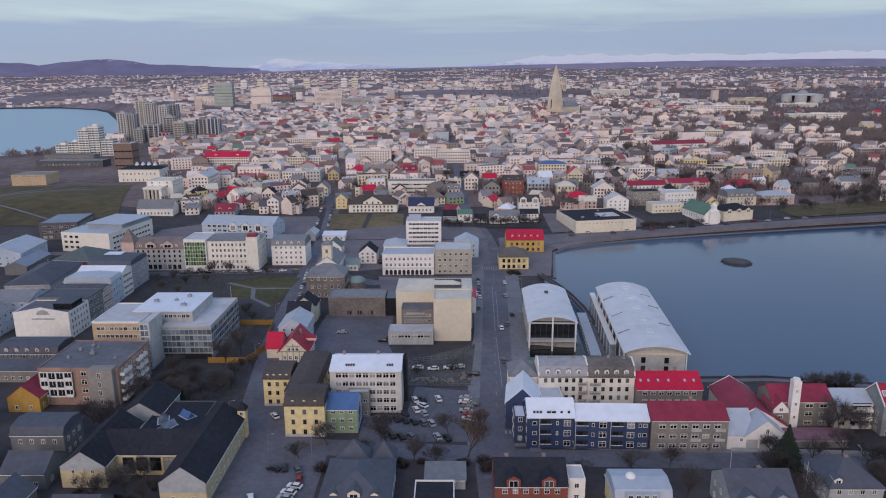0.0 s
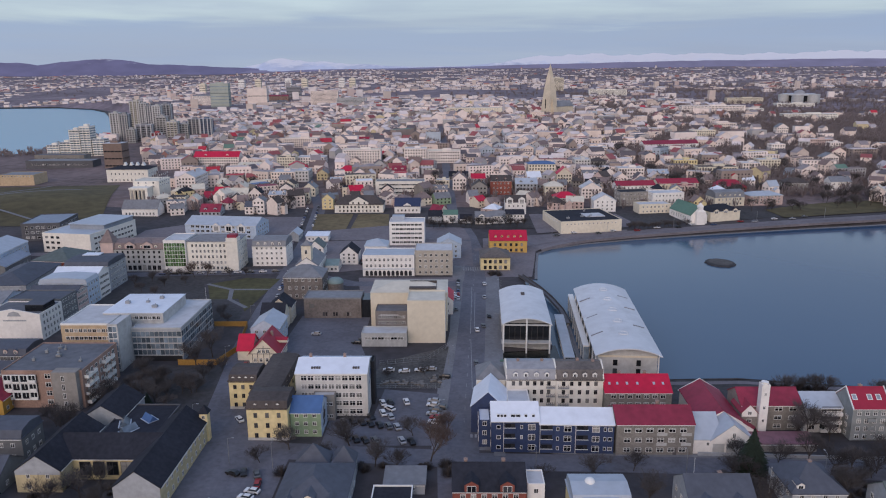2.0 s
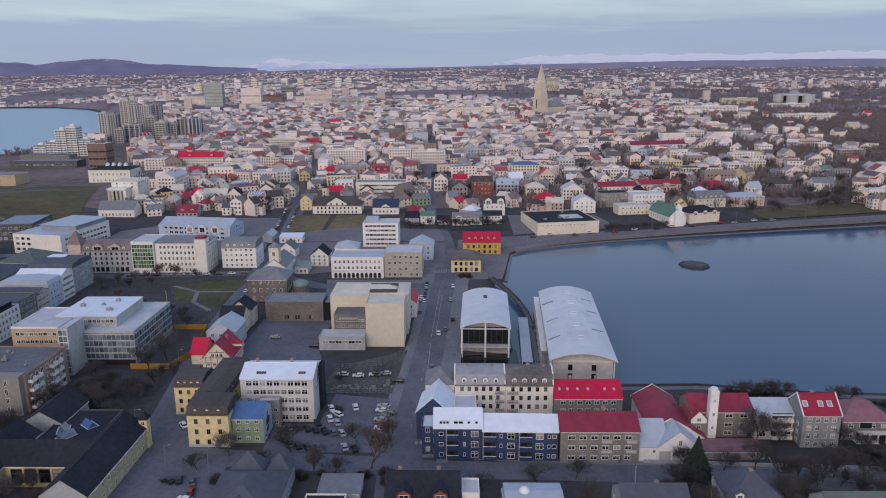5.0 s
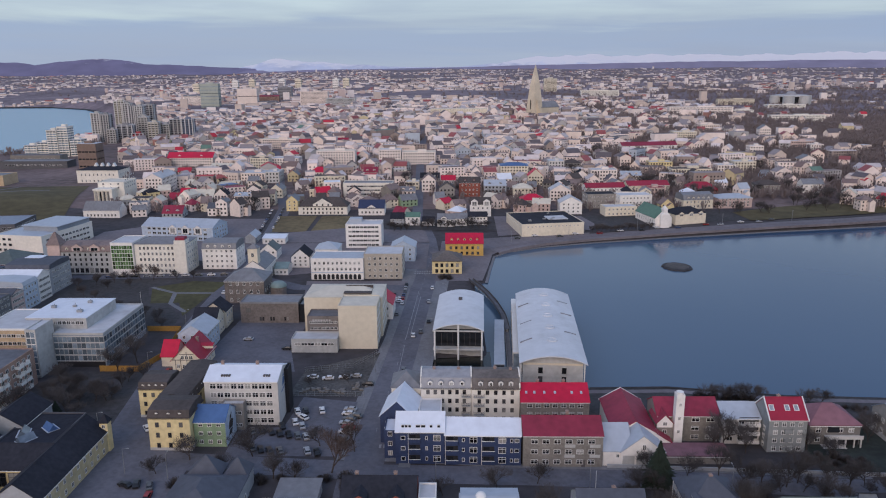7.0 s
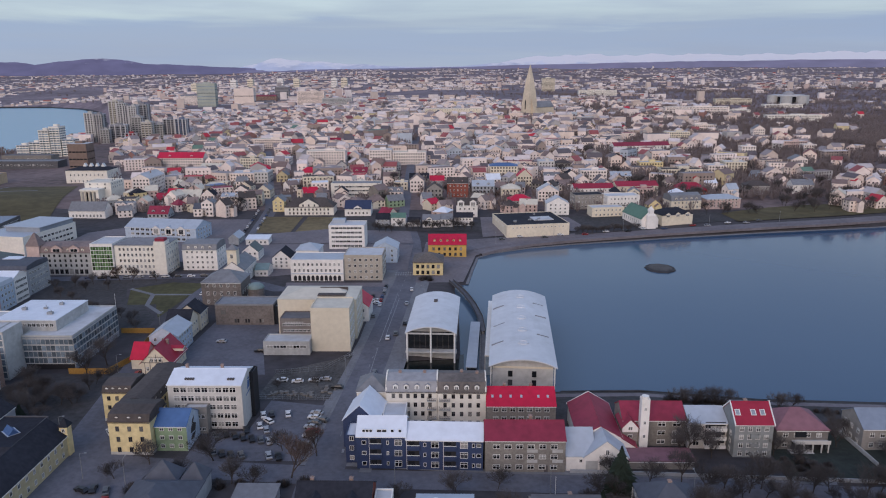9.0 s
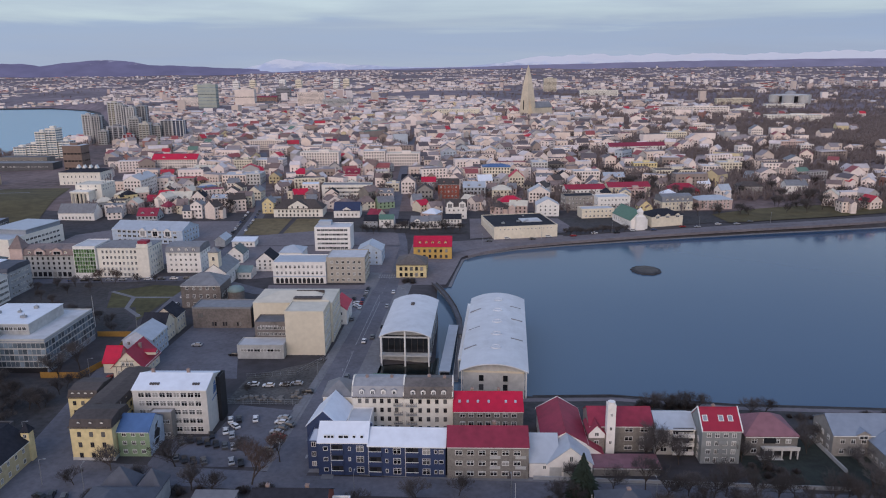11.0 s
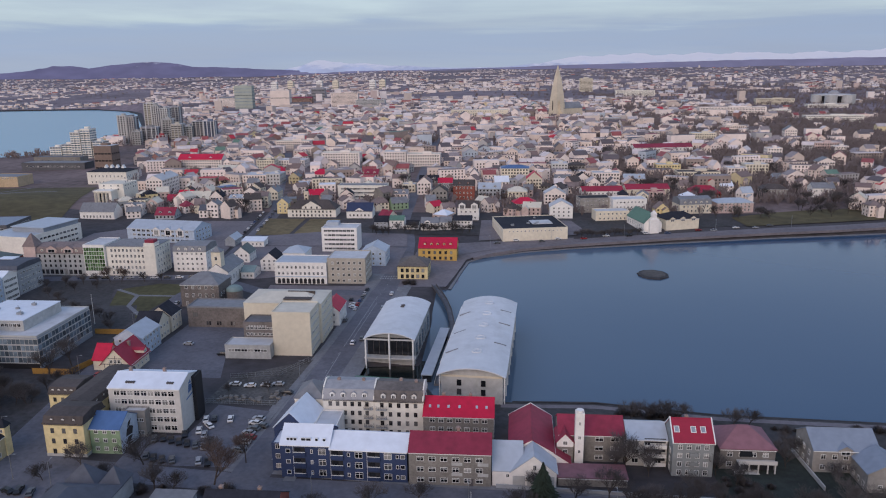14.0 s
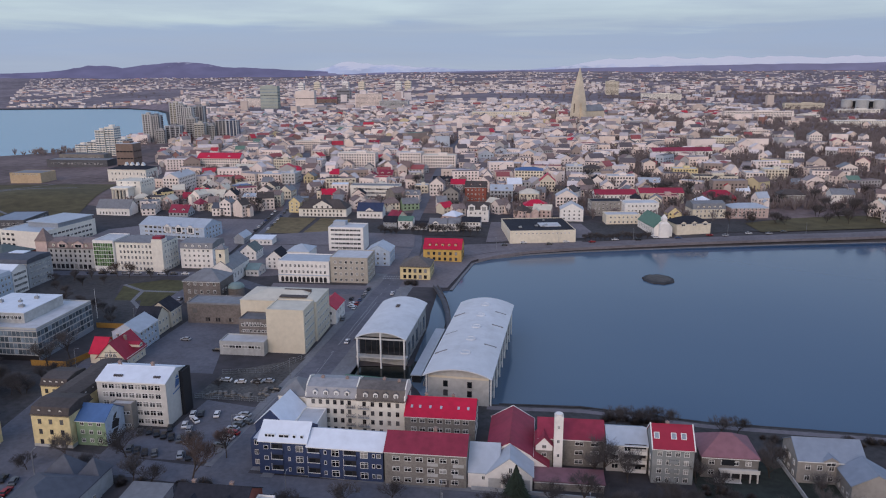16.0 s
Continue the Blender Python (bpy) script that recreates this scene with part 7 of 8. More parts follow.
hill_house("tall narrow white gabled house", -147.4, 556.3, 8.9, 10, 10.8, SUNWHITE, R_GREY, "gable", "y", 3)
hill_house("grey house with bright red metal roof", -193.8, 611.1, 12.6, 12, 4.9, GREYW, R_RED, "gable", "x", 5.5)
hill_house("grey house with wine red roof", -201.4, 601.8, 10.0, 12, 3.9, GREYW, R_WINE, "gable", "x", 4.5)
hill_house("grey house with faded red roof", -184.0, 552.2, 15.8, 12, 3.6, GREYW, R_DRED, "gable", "x", 5)
hill_house("weathered house with beige roof", -178.7, 604.1, 19.6, 14, 4.8, WORN, R_BEIGE, "gable", "x", 6)
hill_house("cream four-storey house with brown flat roof", -172.6, 765.8, 19.2, 14, 12.2, CREAM, R_BROWN, "flat", "x", 0)
hill_house("white house with red hipped roof", -153.2, 744.7, 15.2, 12, 4.1, SUNWHITE, R_RED, "hip", "x", 4)
hill_house("wide ivory shop block with pale flat roof", -158.2, 693.2, 23.2, 24, 9.9, SUNROSE, R_PFELT, "flat", "x", 0)
hill_house("grey shop block with pale flat roof", -140.3, 692.4, 13.0, 20, 10.4, OFFWHITE, R_PFELT, "flat", "x", 0)
hill_house("long low cream building with beige flat roof", -171.2, 662.4, 28.0, 20, 4.7, CREAM, R_BEIGE, "flat", "x", 0)
hill_house("cream gabled house with grey roof", -120.2, 621.6, 10.8, 15, 7.5, CREAM, R_GREY, "gable", "y", 4.5)
hill_house("old yellow gabled house", -122.0, 694.5, 10.4, 12, 6.6, OLDYEL, R_GREY, "gable", "y", 4)
hill_house("white timber house with pale roof", -103.6, 659.6, 10.9, 10, 5.3, SUNWHITE, R_PALE, "gable", "x", 3)
hill_house("white house with broad red hipped roof", -99.7, 711.2, 18.9, 14, 5.7, SUNWHITE, R_RED, "hip", "x", 4.5)
hill_house("white terraced apartment block", -93.0, 771.7, 40.3, 16, 17.1, SUNWHITE, R_BEIGE, "flat", "x", 0)
hill_house("upper white block with flat roof", -99.6, 885.5, 50.9, 14, 8.4, SUNROSE, R_PFELT, "flat", "x", 0)
hill_house("white house with wine red roof", -115.9, 936.7, 23.3, 12, 5.9, SUNWHITE, R_WINE, "gable", "x", 4)
hill_house("long ivory block with beige flat roof", -192.1, 936.5, 43.6, 18, 11.8, SUNROSE, R_BEIGE, "flat", "x", 0)
hill_house("broad white block with pale flat roof", -149.8, 786.1, 29.4, 20, 8.7, SUNWHITE, R_PFELT, "flat", "x", 0)
hill_house("low cream house row with beige roof", -206.4, 750.7, 26.5, 14, 6.6, CREAM, R_BEIGE, "gable", "x", 3)
hill_house("white gabled house with faded red roof", -61.6, 696.6, 10.4, 10, 6.1, SUNWHITE, R_DRED, "gable", "y", 4)
hill_house("pinkish house with faded red roof", -48.9, 704.5, 13.8, 12, 6.2, PINKW, R_DRED, "gable", "x", 4)
hill_house("white house with faded red roof", -42.5, 753.1, 22.4, 12, 4.2, SUNWHITE, R_DRED, "gable", "x", 4.5)
hill_house("tan box house with flat roof", -15.5, 685.3, 11.3, 12, 8.2, BEIGE, R_BEIGE, "flat", "x", 0)
hill_house("ivory office block with pale roof", -36.6, 779.1, 23.6, 18, 16.0, SUNWHITE, R_PFELT, "flat", "x", 0)
hill_house("white office wing with flat roof", -6.1, 778.7, 35.1, 16, 12.9, SUNWHITE, R_BEIGE, "flat", "x", 0)
hill_house("tall ivory gabled house with rose roof", 9.5, 639.7, 12.0, 14, 10.7, SUNWHITE, R_ROSE, "gable", "y", 5)
hill_house("weathered house with dark roof", 8.9, 683.8, 18.2, 12, 3.8, WORN, R_DARK, "gable", "x", 4)
hill_house("weathered gabled house with brown roof", 25.9, 602.5, 12.8, 12, 11.1, WORN, R_BROWN, "gable", "y", 4.5)
hill_house("grey house with pale blue roof", 66.5, 618.8, 18.9, 13, 9.9, GREYW, R_PALE, "gable", "x", 4)
hill_house("cream office with blue roof", 88.6, 698.5, 26.1, 16, 12.2, CREAM, R_BLUE, "hip", "x", 2.4)
hill_house("ivory house with grey roof", -7.3, 607.3, 12.9, 11, 7.8, SUNROSE, R_GREY, "gable", "x", 3)
hill_house("cream house with pale roof", -5.3, 647.7, 11.7, 11, 7.2, CREAM, R_PFELT, "flat", "x", 0)
hill_house("white gabled villa with pale roof", 119.6, 604.6, 17.1, 13, 8.7, SUNWHITE, R_PFELT, "gable", "y", 5)
hill_house("beige villa with beige hipped roof", 89.6, 614.1, 15.9, 13, 8.3, BEIGE, R_BEIGE, "hip", "x", 3.5)
hill_house("beige house with steep red gable", 105.2, 661.7, 13.5, 12, 9.5, BEIGE, R_RED, "gable", "y", 6)
hill_house("large grey rendered block with pale roof", 131.9, 724.2, 15.2, 18, 12.0, OFFWHITE, R_PFELT, "flat", "x", 0)
hill_house("grey rendered block with brown roof", 148.6, 728.4, 15.9, 14, 9.2, WORN, R_BROWN, "hip", "x", 3)
hill_house("white ornate house with front gables", 131.6, 673.4, 15.3, 11, 6.4, SUNWHITE, R_GREY, "gable", "x", 3.6)
hill_house("white house with dark steep gable", 149.5, 678.3, 14.3, 11, 5.9, SUNWHITE, R_DARK, "gable", "y", 5.5)
hill_house("white block with pale flat roof", 171.0, 685.3, 24.5, 15, 10.3, SUNWHITE, R_PFELT, "flat", "x", 0)
hill_house("white ornate house with pale roof", 195.9, 680.8, 19.1, 11, 5.9, SUNWHITE, R_PALE, "gable", "x", 3.4)
hill_house("pinkish apartment block with red roof", 199.1, 612.5, 18.2, 13, 8.8, PINKW, R_DRED, "flat", "x", 0)
hill_house("yellow apartment block with pale roof", 236.1, 730.7, 22.7, 14, 9.8, YELLOW, R_PFELT, "flat", "x", 0)
hill_house("ivory block with pale flat roof", 165.4, 810.7, 17.6, 14, 10.2, SUNWHITE, R_PFELT, "flat", "x", 0)
hill_house("long cream building with brown eaves", 256.9, 700.1, 38.0, 16, 8.8, CREAM, R_BROWN, "flat", "x", 0)
hill_house("beige house with brown gable", 254.0, 678.0, 11.6, 11, 7.0, BEIGE, R_BROWN, "gable", "y", 5)
hill_house("red-brown house with broad wine red hipped roof", 244.4, 631.6, 27.6, 16, 4.0, REDW, R_WINE, "hip", "x", 5.5)
hill_house("white block with flat roof", 297.2, 720.3, 17.9, 15, 9.1, SUNWHITE, R_PFELT, "flat", "x", 0)
hill_house("cream block with flat roof", 317.4, 727.4, 21.4, 15, 11.4, CREAM, R_PFELT, "flat", "x", 0)
hill_house("white gabled house with grey roof", 395.6, 761.9, 16.5, 12, 9.0, SUNWHITE, R_GREY, "gable", "y", 4)
hill_house("cream gabled house with brown roof", 346.1, 638.9, 10.5, 12, 7.6, CREAM, R_BROWN, "gable", "y", 4)
hill_house("tall white apartment house", 365.5, 818.8, 15.2, 12, 13.5, SUNWHITE, R_PFELT, "flat", "x", 0)
hill_house("pinkish block with pale roof", 448.6, 891.5, 28.1, 14, 11.1, PINKW, R_PFELT, "flat", "x", 0)
hill_house("white house with steep gable", 446.7, 994.1, 15.3, 11, 14.0, SUNWHITE, R_GREY, "gable", "y", 5)
hill_house("pale blue timber house with grey roof", 334.6, 698.2, 21.7, 10, 4.4, PALEBLUE, R_GREY, "gable", "x", 3.4)
hill_house("long white hospital building", 489.1, 1388.4, 118.1, 18, 15.5, SUNWHITE, R_PFELT, "flat", "x", 0)
hill_house("low white hospital wing", 636.4, 1577.7, 53.1, 14, 8.2, IVORY, R_PFELT, "flat", "x", 0)
hill_house("long cream school with glazed bays", 636.3, 1316.0, 95.3, 18, 10.6, IVORY, R_PFELT, "flat", "x", 0)
hill_house("long tan row at the edge of the wood", 706.5, 1796.4, 86.5, 18, 13.3, BEIGE, R_BEIGE, "flat", "x", 0)
hill_house("low pale hall beside the road", 790.9, 1716.4, 85.7, 24, 7.6, IVORY, R_PFELT, "flat", "x", 0)
hill_house("beige apartment block with flat roof", 399.1, 1070.4, 26.7, 14, 11.2, SUNROSE, R_BEIGE, "flat", "x", 0)
hill_house("cream apartment house with pale roof", 323.9, 943.2, 29.2, 14, 12.7, CREAM, R_PFELT, "flat", "x", 0)
hill_house("white box house with flat roof", 457.6, 872.2, 14.6, 12, 9.7, SUNWHITE, R_PFELT, "flat", "x", 0)
hill_house("long white terrace at the wood", 433.4, 2075.4, 104.6, 20, 15.6, IVORY, R_BEIGE, "flat", "x", 0)
hill_house("pale low house row on the brow", -666.7, 1959.4, 50.7, 18, 24.9, SUNWHITE, R_GREY, "gable", "x", 3)
hill_house("ivory block on the brow", -310.4, 1792.9, 66.3, 20, 33.6, SUNROSE, R_PFELT, "flat", "x", 0)
hill_house("grey hall with pale barrel roof", -239.2, 1747.9, 69.8, 20, 19.1, CONCRETE, R_PALE, "flat", "x", 0)
hill_house("rust red house row on the brow", -474.3, 1971.8, 70.3, 18, 15.5, BRICKW, R_DRED, "gable", "x", 3)

# The pinkish tones of these house palettes carry painted low sunlight.
FAR_WALL = mat("far_house_walls", (.6, .6, .6), .85, vary=.12, scale=.15, bump=0,
               island=[(28, (.86, .745, .69)), (10, (.78, .65, .57)), (5, (.62, .52, .46)), (4, (.44, .42, .41)), (1.5, (.64, .54, .34)), (4, (.32, .26, .23)), (1, (.45, .50, .56)), (.8, (.34, .18, .15))])
FAR_ROOF = mat("far_house_roofs", (.3, .3, .3), .6, vary=.15, scale=.2, bump=0,
               island=[(8, (.28, .24, .24)), (4, (.48, .43, .43)), (5, (.12, .10, .105)), (3.6, (.30, .085, .085)), (.8, (.48, .03, .05)), (7, (.20, .14, .125)), (7, (.66, .58, .56)), (.3, (.12, .20, .15)), (.25, (.08, .12, .26))])
FAR_BLOCK = mat("far_block_walls", (.6, .6, .6), .85, vary=.1, scale=.1, bump=0,
                island=[(17, (.78, .70, .67)), (9, (.62, .52, .46)), (5, (.55, .44, .41)), (4, (.36, .33, .33)), (.7, (.42, .24, .20))])
FAR_FLAT = mat("far_block_roofs", (.5, .5, .5), .8, vary=.15, scale=.1, bump=0,
               island=[(7, (.58, .54, .55)), (6, (.36, .32, .33)), (4, (.16, .15, .16)), (2, (.34, .09, .07))])


def far_house(fw, fr, fg, rnd, x, y, yaw, w, d, h, kind, rise, windows):
    c, s = math.cos(radians(yaw)), math.sin(radians(yaw))
    z = ground_z(x, y) - .3
    P = lambda u, v, k: (x + u * c - v * s, y + u * s + v * c, z + k)
    a, b_ = w / 2, d / 2
    low = [P(-a, -b_, -2), P(a, -b_, -2), P(a, b_, -2), P(-a, b_, -2)]
    top = [P(-a, -b_, h), P(a, -b_, h), P(a, b_, h), P(-a, b_, h)]
    f = [(0, 1, 5, 4), (1, 2, 6, 5), (2, 3, 7, 6), (3, 0, 4, 7)]
    if kind == "y":
        fw.shared(low + top + [P(0, -b_, h + rise), P(0, b_, h + rise)], f + [(4, 5, 8), (6, 7, 9)])
        o = .4
        fr.shared([P(-a - o, -b_ - o, h - .2), P(-a - o, b_ + o, h - .2), P(0, b_ + o, h + rise + .2), P(0, -b_ - o, h + rise + .2), P(a + o, -b_ - o, h - .2), P(a + o, b_ + o, h - .2)], [(0, 3, 2, 1), (3, 4, 5, 2)])
    elif kind == "x":
        fw.shared(low + top + [P(-a, 0, h + rise), P(a, 0, h + rise)], f + [(4, 7, 8), (5, 6, 9)])
        o = .4
        fr.shared([P(-a - o, -b_ - o, h - .2), P(a + o, -b_ - o, h - .2), P(a + o, 0, h + rise + .2), P(-a - o, 0, h + rise + .2), P(a + o, b_ + o, h - .2), P(-a - o, b_ + o, h - .2)], [(0, 1, 2, 3), (3, 2, 4, 5)])
    else:
        fw.shared(low + top, f)
        fr.shared([P(-a, -b_, h), P(a, -b_, h), P(a, b_, h), P(-a, b_, h)], [(0, 1, 2, 3)])
    if windows:
        n = max(2, int(w / 3.4))
        for r in range(max(1, int(h / 2.9))):
            zz = 1.2 + r * 2.8
            for i in range(n):
                u = -w * .44 + w * .88 * (i + .5) / n
                fg.face([P(u - .6, -b_ - .06, zz), P(u + .6, -b_ - .06, zz), P(u + .6, -b_ - .06, zz + 1.4), P(u - .6, -b_ - .06, zz + 1.4)])
            e = a + .06 if x < 60 else -a - .06
            for v in (-d * .24, d * .24):
                fg.face([P(e, v - .6, zz), P(e, v + .6, zz), P(e, v + .6, zz + 1.4), P(e, v - .6, zz + 1.4)])


def fill_town():
    rnd = random.Random(7)
    made = 0
    groups = {k: (Build(), Build(), Build()) for k in ("near", "far")}
    turn = radians(9)
    spots = []
    row = 0
    v = 380.0
    while v < 1720:
        u = -1100.0
        while u < 1500:
            step = rnd.uniform(10.5, 19)
            if int((u + 2000) / 105) != int((u + step + 2000) / 105):
                u += 9
            x = u * math.cos(turn) - v * math.sin(turn) + 120
            y = u * math.sin(turn) + v * math.cos(turn) + rnd.uniform(-6, 6)
            u += step
            if y < 425 or y > 1680 or abs(x - 20) > 130 + y * .68:
                continue
            if x > -20 and y < (512 if x < 62 else 545):
                continue
            if rnd.random() < .16 + (.20 if x > 150 else 0) + (.20 if x > 290 else 0) + (.35 if x > 480 and y > 900 else 0) + (.3 if x > 260 and noise.noise(Vector((x * .007, y * .007, 5.2))) < .05 else 0) or not clear(x, y, 5.5):
                continue
            spots.append((y, x, 9 + rnd.gauss(0, 9) + rnd.choice((0, 0, 0, 0, -35, 40))))
        row += 1
        v += 14 if row % 2 else 19
    spots.sort()
    for y, x, yaw in spots:
        if made < 70 and abs(x - 30) < 330:
            slope_house(rnd, x, y, yaw)
            made += 1
            continue
        fw, fr, fg = groups["near" if y < 1000 else "far"]
        kind = rnd.choice("xxyyf")
        w, d, h = rnd.uniform(8, 16) * rnd.uniform(.85, 1.2), rnd.uniform(8, 13), rnd.choice((5, 6, 6.4, 8.6, 9.4, 11.5))
        if rnd.random() < .13:
            w, h, kind = w * 2.0, h + 2.5, "f"
        far_house(fw, fr, fg, rnd, x, y, yaw, w, d, h, kind, rnd.uniform(2.6, 4.6), y < 900)
        if rnd.random() < .5:
            far_house(fw, fr, fg, rnd, x + rnd.uniform(-4, 4), y - d * .5, yaw, rnd.uniform(4, 7), rnd.uniform(4, 6), h * rnd.uniform(.5, .9), "y", 1.8, False)
    for k, (fw, fr, fg) in groups.items():
        own = thing("hillside_houses", "crowded pale town houses with mixed metal roofs on the hillside", "houses", pose(0, 0, 0))
        own["kind"] = "stuff"
        for nm, bb, mm in (("house_walls", fw, FAR_WALL), ("house_roofs", fr, FAR_ROOF), ("house_windows", fg, FARGLASS)):
            me = bpy.data.meshes.new(nm)
            me.from_pydata(bb.v, [], bb.f)
            me.materials.append(mm)
            part(nm, me, own)["kind"] = "stuff"


fill_town()


def far_city():
    rnd = random.Random(11)
    fw, fr, fg = Build(), Build(), Build()
    y = 1640.0
    while y < 4480:
        half = 160 + y * .68
        x = -half + 20
        while x < half + 40:
            near = max(.42, 1 - (y - 1640) / 3800)
            step = rnd.uniform(20, 46) * (.45 + near * .55)
            x += step
            dens = noise.noise(Vector((x * .0022, y * .0016, 3.1)))
            fine = noise.noise(Vector((x * .011, y * .006, 8.4)))
            if dens < -.36 or fine < -.16 or rnd.random() < .10 + (y - 1640) / 9000 + (.22 if x > 350 else 0) + (.56 if x > 600 and y < 2350 else 0):
                continue
            if 770 < x < 900 and 1680 < y < 1850:
                continue
            p, q = np.array([x]), np.array([y])
            if signed(p, q, SEA_EDGE)[0] < 40:
                continue
            w, d = rnd.uniform(9, 34) * near, rnd.uniform(9, 15) * near
            h = rnd.choice((4, 5, 5, 6, 7, 8, 11)) * near
            if y > 2900:
                w, h = w * 1.5, h * .8
            if rnd.random() < .03:
                w, h = 18 * near, rnd.uniform(20, 32) * near
            far_house(fw, fr, fg, rnd, x, y + rnd.uniform(-12, 12), rnd.uniform(-25, 35), w, d, h, rnd.choice("xfff"), 2.4, False)
        y += rnd.uniform(20, 30) * (1 + (y - 1640) / 3600)
    own = thing("distant_city", "distant pale apartment blocks and houses spread over the plain", "city", pose(0, 0, 0))
    own["kind"] = "stuff"
    for nm, bb, mm in (("block_walls", fw, FAR_BLOCK), ("block_roofs", fr, FAR_FLAT)):
        me = bpy.data.meshes.new(nm)
        me.from_pydata(bb.v, [], bb.f)
        me.materials.append(mm)
        part(nm, me, own)["kind"] = "stuff"


far_city()

# ---------------------------------------------------------------- trees


def bare_tree(seed, height, spread):
    """A leafless tree: trunk and limbs, and a crown of fine twigs."""
    rnd = random.Random(seed)
    trunk, twigs = Build(), Build()

    def grow(a, way, length, r, depth):
        bend = Vector((rnd.uniform(-1, 1), rnd.uniform(-1, 1), rnd.uniform(-.2, .5))) * .22
        b = a + (way + bend).normalized() * length
        if depth >= 3:
            sd = (b - a).cross(Vector((rnd.uniform(-1, 1), rnd.uniform(-1, 1), rnd.uniform(-1, 1)))).normalized() * (.035 if depth == 3 else .026)
            twigs.shared([a - sd, a + sd, b + sd * .5, b - sd * .5], [(0, 1, 2, 3)])
        else:
            trunk.limb(a, b, r, r * .62, 6 if depth == 0 else 5)
        if depth == 5:
            return
        n = (5, 5, 5, 4, 4)[depth]
        for i in range(n):
            t = rnd.uniform(.45, 1.0) if i else 1.0
            p = a + (b - a) * t
            side = Vector((rnd.uniform(-1, 1), rnd.uniform(-1, 1), rnd.uniform(-.15, .8)))
            w = ((b - a).normalized() * .55 + side * spread).normalized()
            grow(p, w, length * rnd.uniform(.62, .88), max(r * .55, .025), depth + 1)

    grow(Vector((0, 0, -.3)), Vector((0, 0, 1)), height * .27, height * .016, 0)
    return trunk.mesh("trunk", BARK), twigs


TREE_KINDS = []
for k, (hgt, spr, mm) in enumerate(((13, .55, TWIG), (16, .5, TWIG), (11.5, .68, TWIG), (14, .45, TWIGRED))):
    tm, tw_ = bare_tree(20 + k, hgt, spr)
    TREE_KINDS.append((tm, tw_.mesh("crown", mm)))


def tree(x, y, kind=0, size=1.0, group="bare street trees", label=""):
    tm, cm = TREE_KINDS[kind]
    own = thing("tree", label or ("bare winter tree with fine dark twigs", "tall bare winter tree with fine twigs", "low spreading bare winter tree", "bare tree with reddish twigs")[kind], "tree",
                pose(x, y, ground_z(x, y), 0, 0, (x * 37 + y * 53) % 360) @ Matrix.Scale(size, 4), group)
    part("trunk", tm, own)
    part("crown", cm, own)


rt = random.Random(5)
# street and yard trees, then thickets in the yards
for x, y, k, s in ((-45, 197.5, 2, .95), (-27, 200, 2, 1.25), (-8, 206, 2, .85), (-2, 191, 3, 1.2), (3, 203, 3, .9), (56, 186, 2, .75), (45, 183, 2, .9), (-34, 188, 2, .9), (-18, 188, 0, .9), (-12, 186, 2, .8),
                   (-52, 190, 2, .7), (113, 204, 1, .95), (111, 206, 0, .9), (120, 203, 0, .85), (139, 205, 0, .8), (140, 212, 2, .9), (160, 210, 0, .8), (163, 218, 2, .9), (88, 192, 2, .8), (98, 189, 0, .8), (107, 189, 1, .8), (118, 187, 0, .8),
                   (128, 187, 1, .8), (136, 186, 0, .8), (146, 186, 2, .9), (155, 184, 0, .9), (166, 187, 1, .8), (120, 236, 2, .9), (126, 238, 2, .8), (131, 236, 2, .9), (136, 238, 2, .8), (152, 234, 2, .8), (158, 236, 2, .7),
                   (-112, 250, 2, 1.0), (-104, 243, 2, 1.0), (-92, 236, 2, 1.0), (-115, 233, 2, .9), (-98, 228, 0, .9), (112, 186, 2, 1.0), (124, 185, 0, .9), (141, 185, 0, .9), (160, 186, 2, .9), (172, 186, 0, .9), (143, 200, 2, .8), (172, 203, 2, .8), (-96, 262, 0, 1.1), (-92, 270, 1, 1.0),
                   (-140, 386, 3, 1.5), (-133, 385, 3, 1.4), (-146, 384, 0, 1), (-152, 380, 0, 1.1), (-160, 376, 0, 1.2), (-150, 368, 0, 1.1), (-165, 366, 1, 1), (-140, 372, 2, 1.1), (-158, 358, 2, 1.2), (-148, 350, 2, 1.2), (-140, 340, 2, 1.2), (-130, 335, 2, 1.2),
                   (-120, 330, 2, 1.2), (-112, 326, 2, 1.2), (-104, 318, 0, 1.1), (-128, 320, 2, 1.1), (-98, 310, 0, 1), (-120, 386, 0, 1), (-112, 389, 0, .9), (-92, 176, 2, 1), (-96, 172, 2, 1),
                   (-104, 168, 2, 1), (-88, 168, 2, .9), (-118, 206, 0, 1), (-124, 212, 2, 1), (-20, 250, 2, .5), (-6, 252, 2, .5), (84, 183, 2, .9), (30, 180, 2, .7), (56, 170, 0, 1), (84, 166, 0, 1), (108, 170, 1, .9), (131, 178, 0, .9)):
    tree(x, y, k, s * (.58 if -170 < x < -95 and y > 300 else 1))
for i in range(105):
    for _ in range(20):
        x, y = (rt.uniform(-210, 360) if i % 2 else rt.uniform(120, 380)), rt.uniform(545, 820)
        if x > 160 or y > 560:
            if clear(x, y, -1):
                break
    tree(x, y, rt.choice((0, 0, 1, 2, 2)), rt.uniform(.7, 1.15), "bare garden trees on the slope")
for i in range(26):
    tree(rt.uniform(232, 345), rt.uniform(548, 620), rt.choice((0, 1, 2)), rt.uniform(.8, 1.2), "bare garden trees on the slope")
for i in range(16):
    tree(-14 + i * 4.6 + rt.uniform(-1, 1), 505 + rt.uniform(-5, 7), rt.choice((0, 2)), rt.uniform(.6, .9), "bare garden trees on the slope")
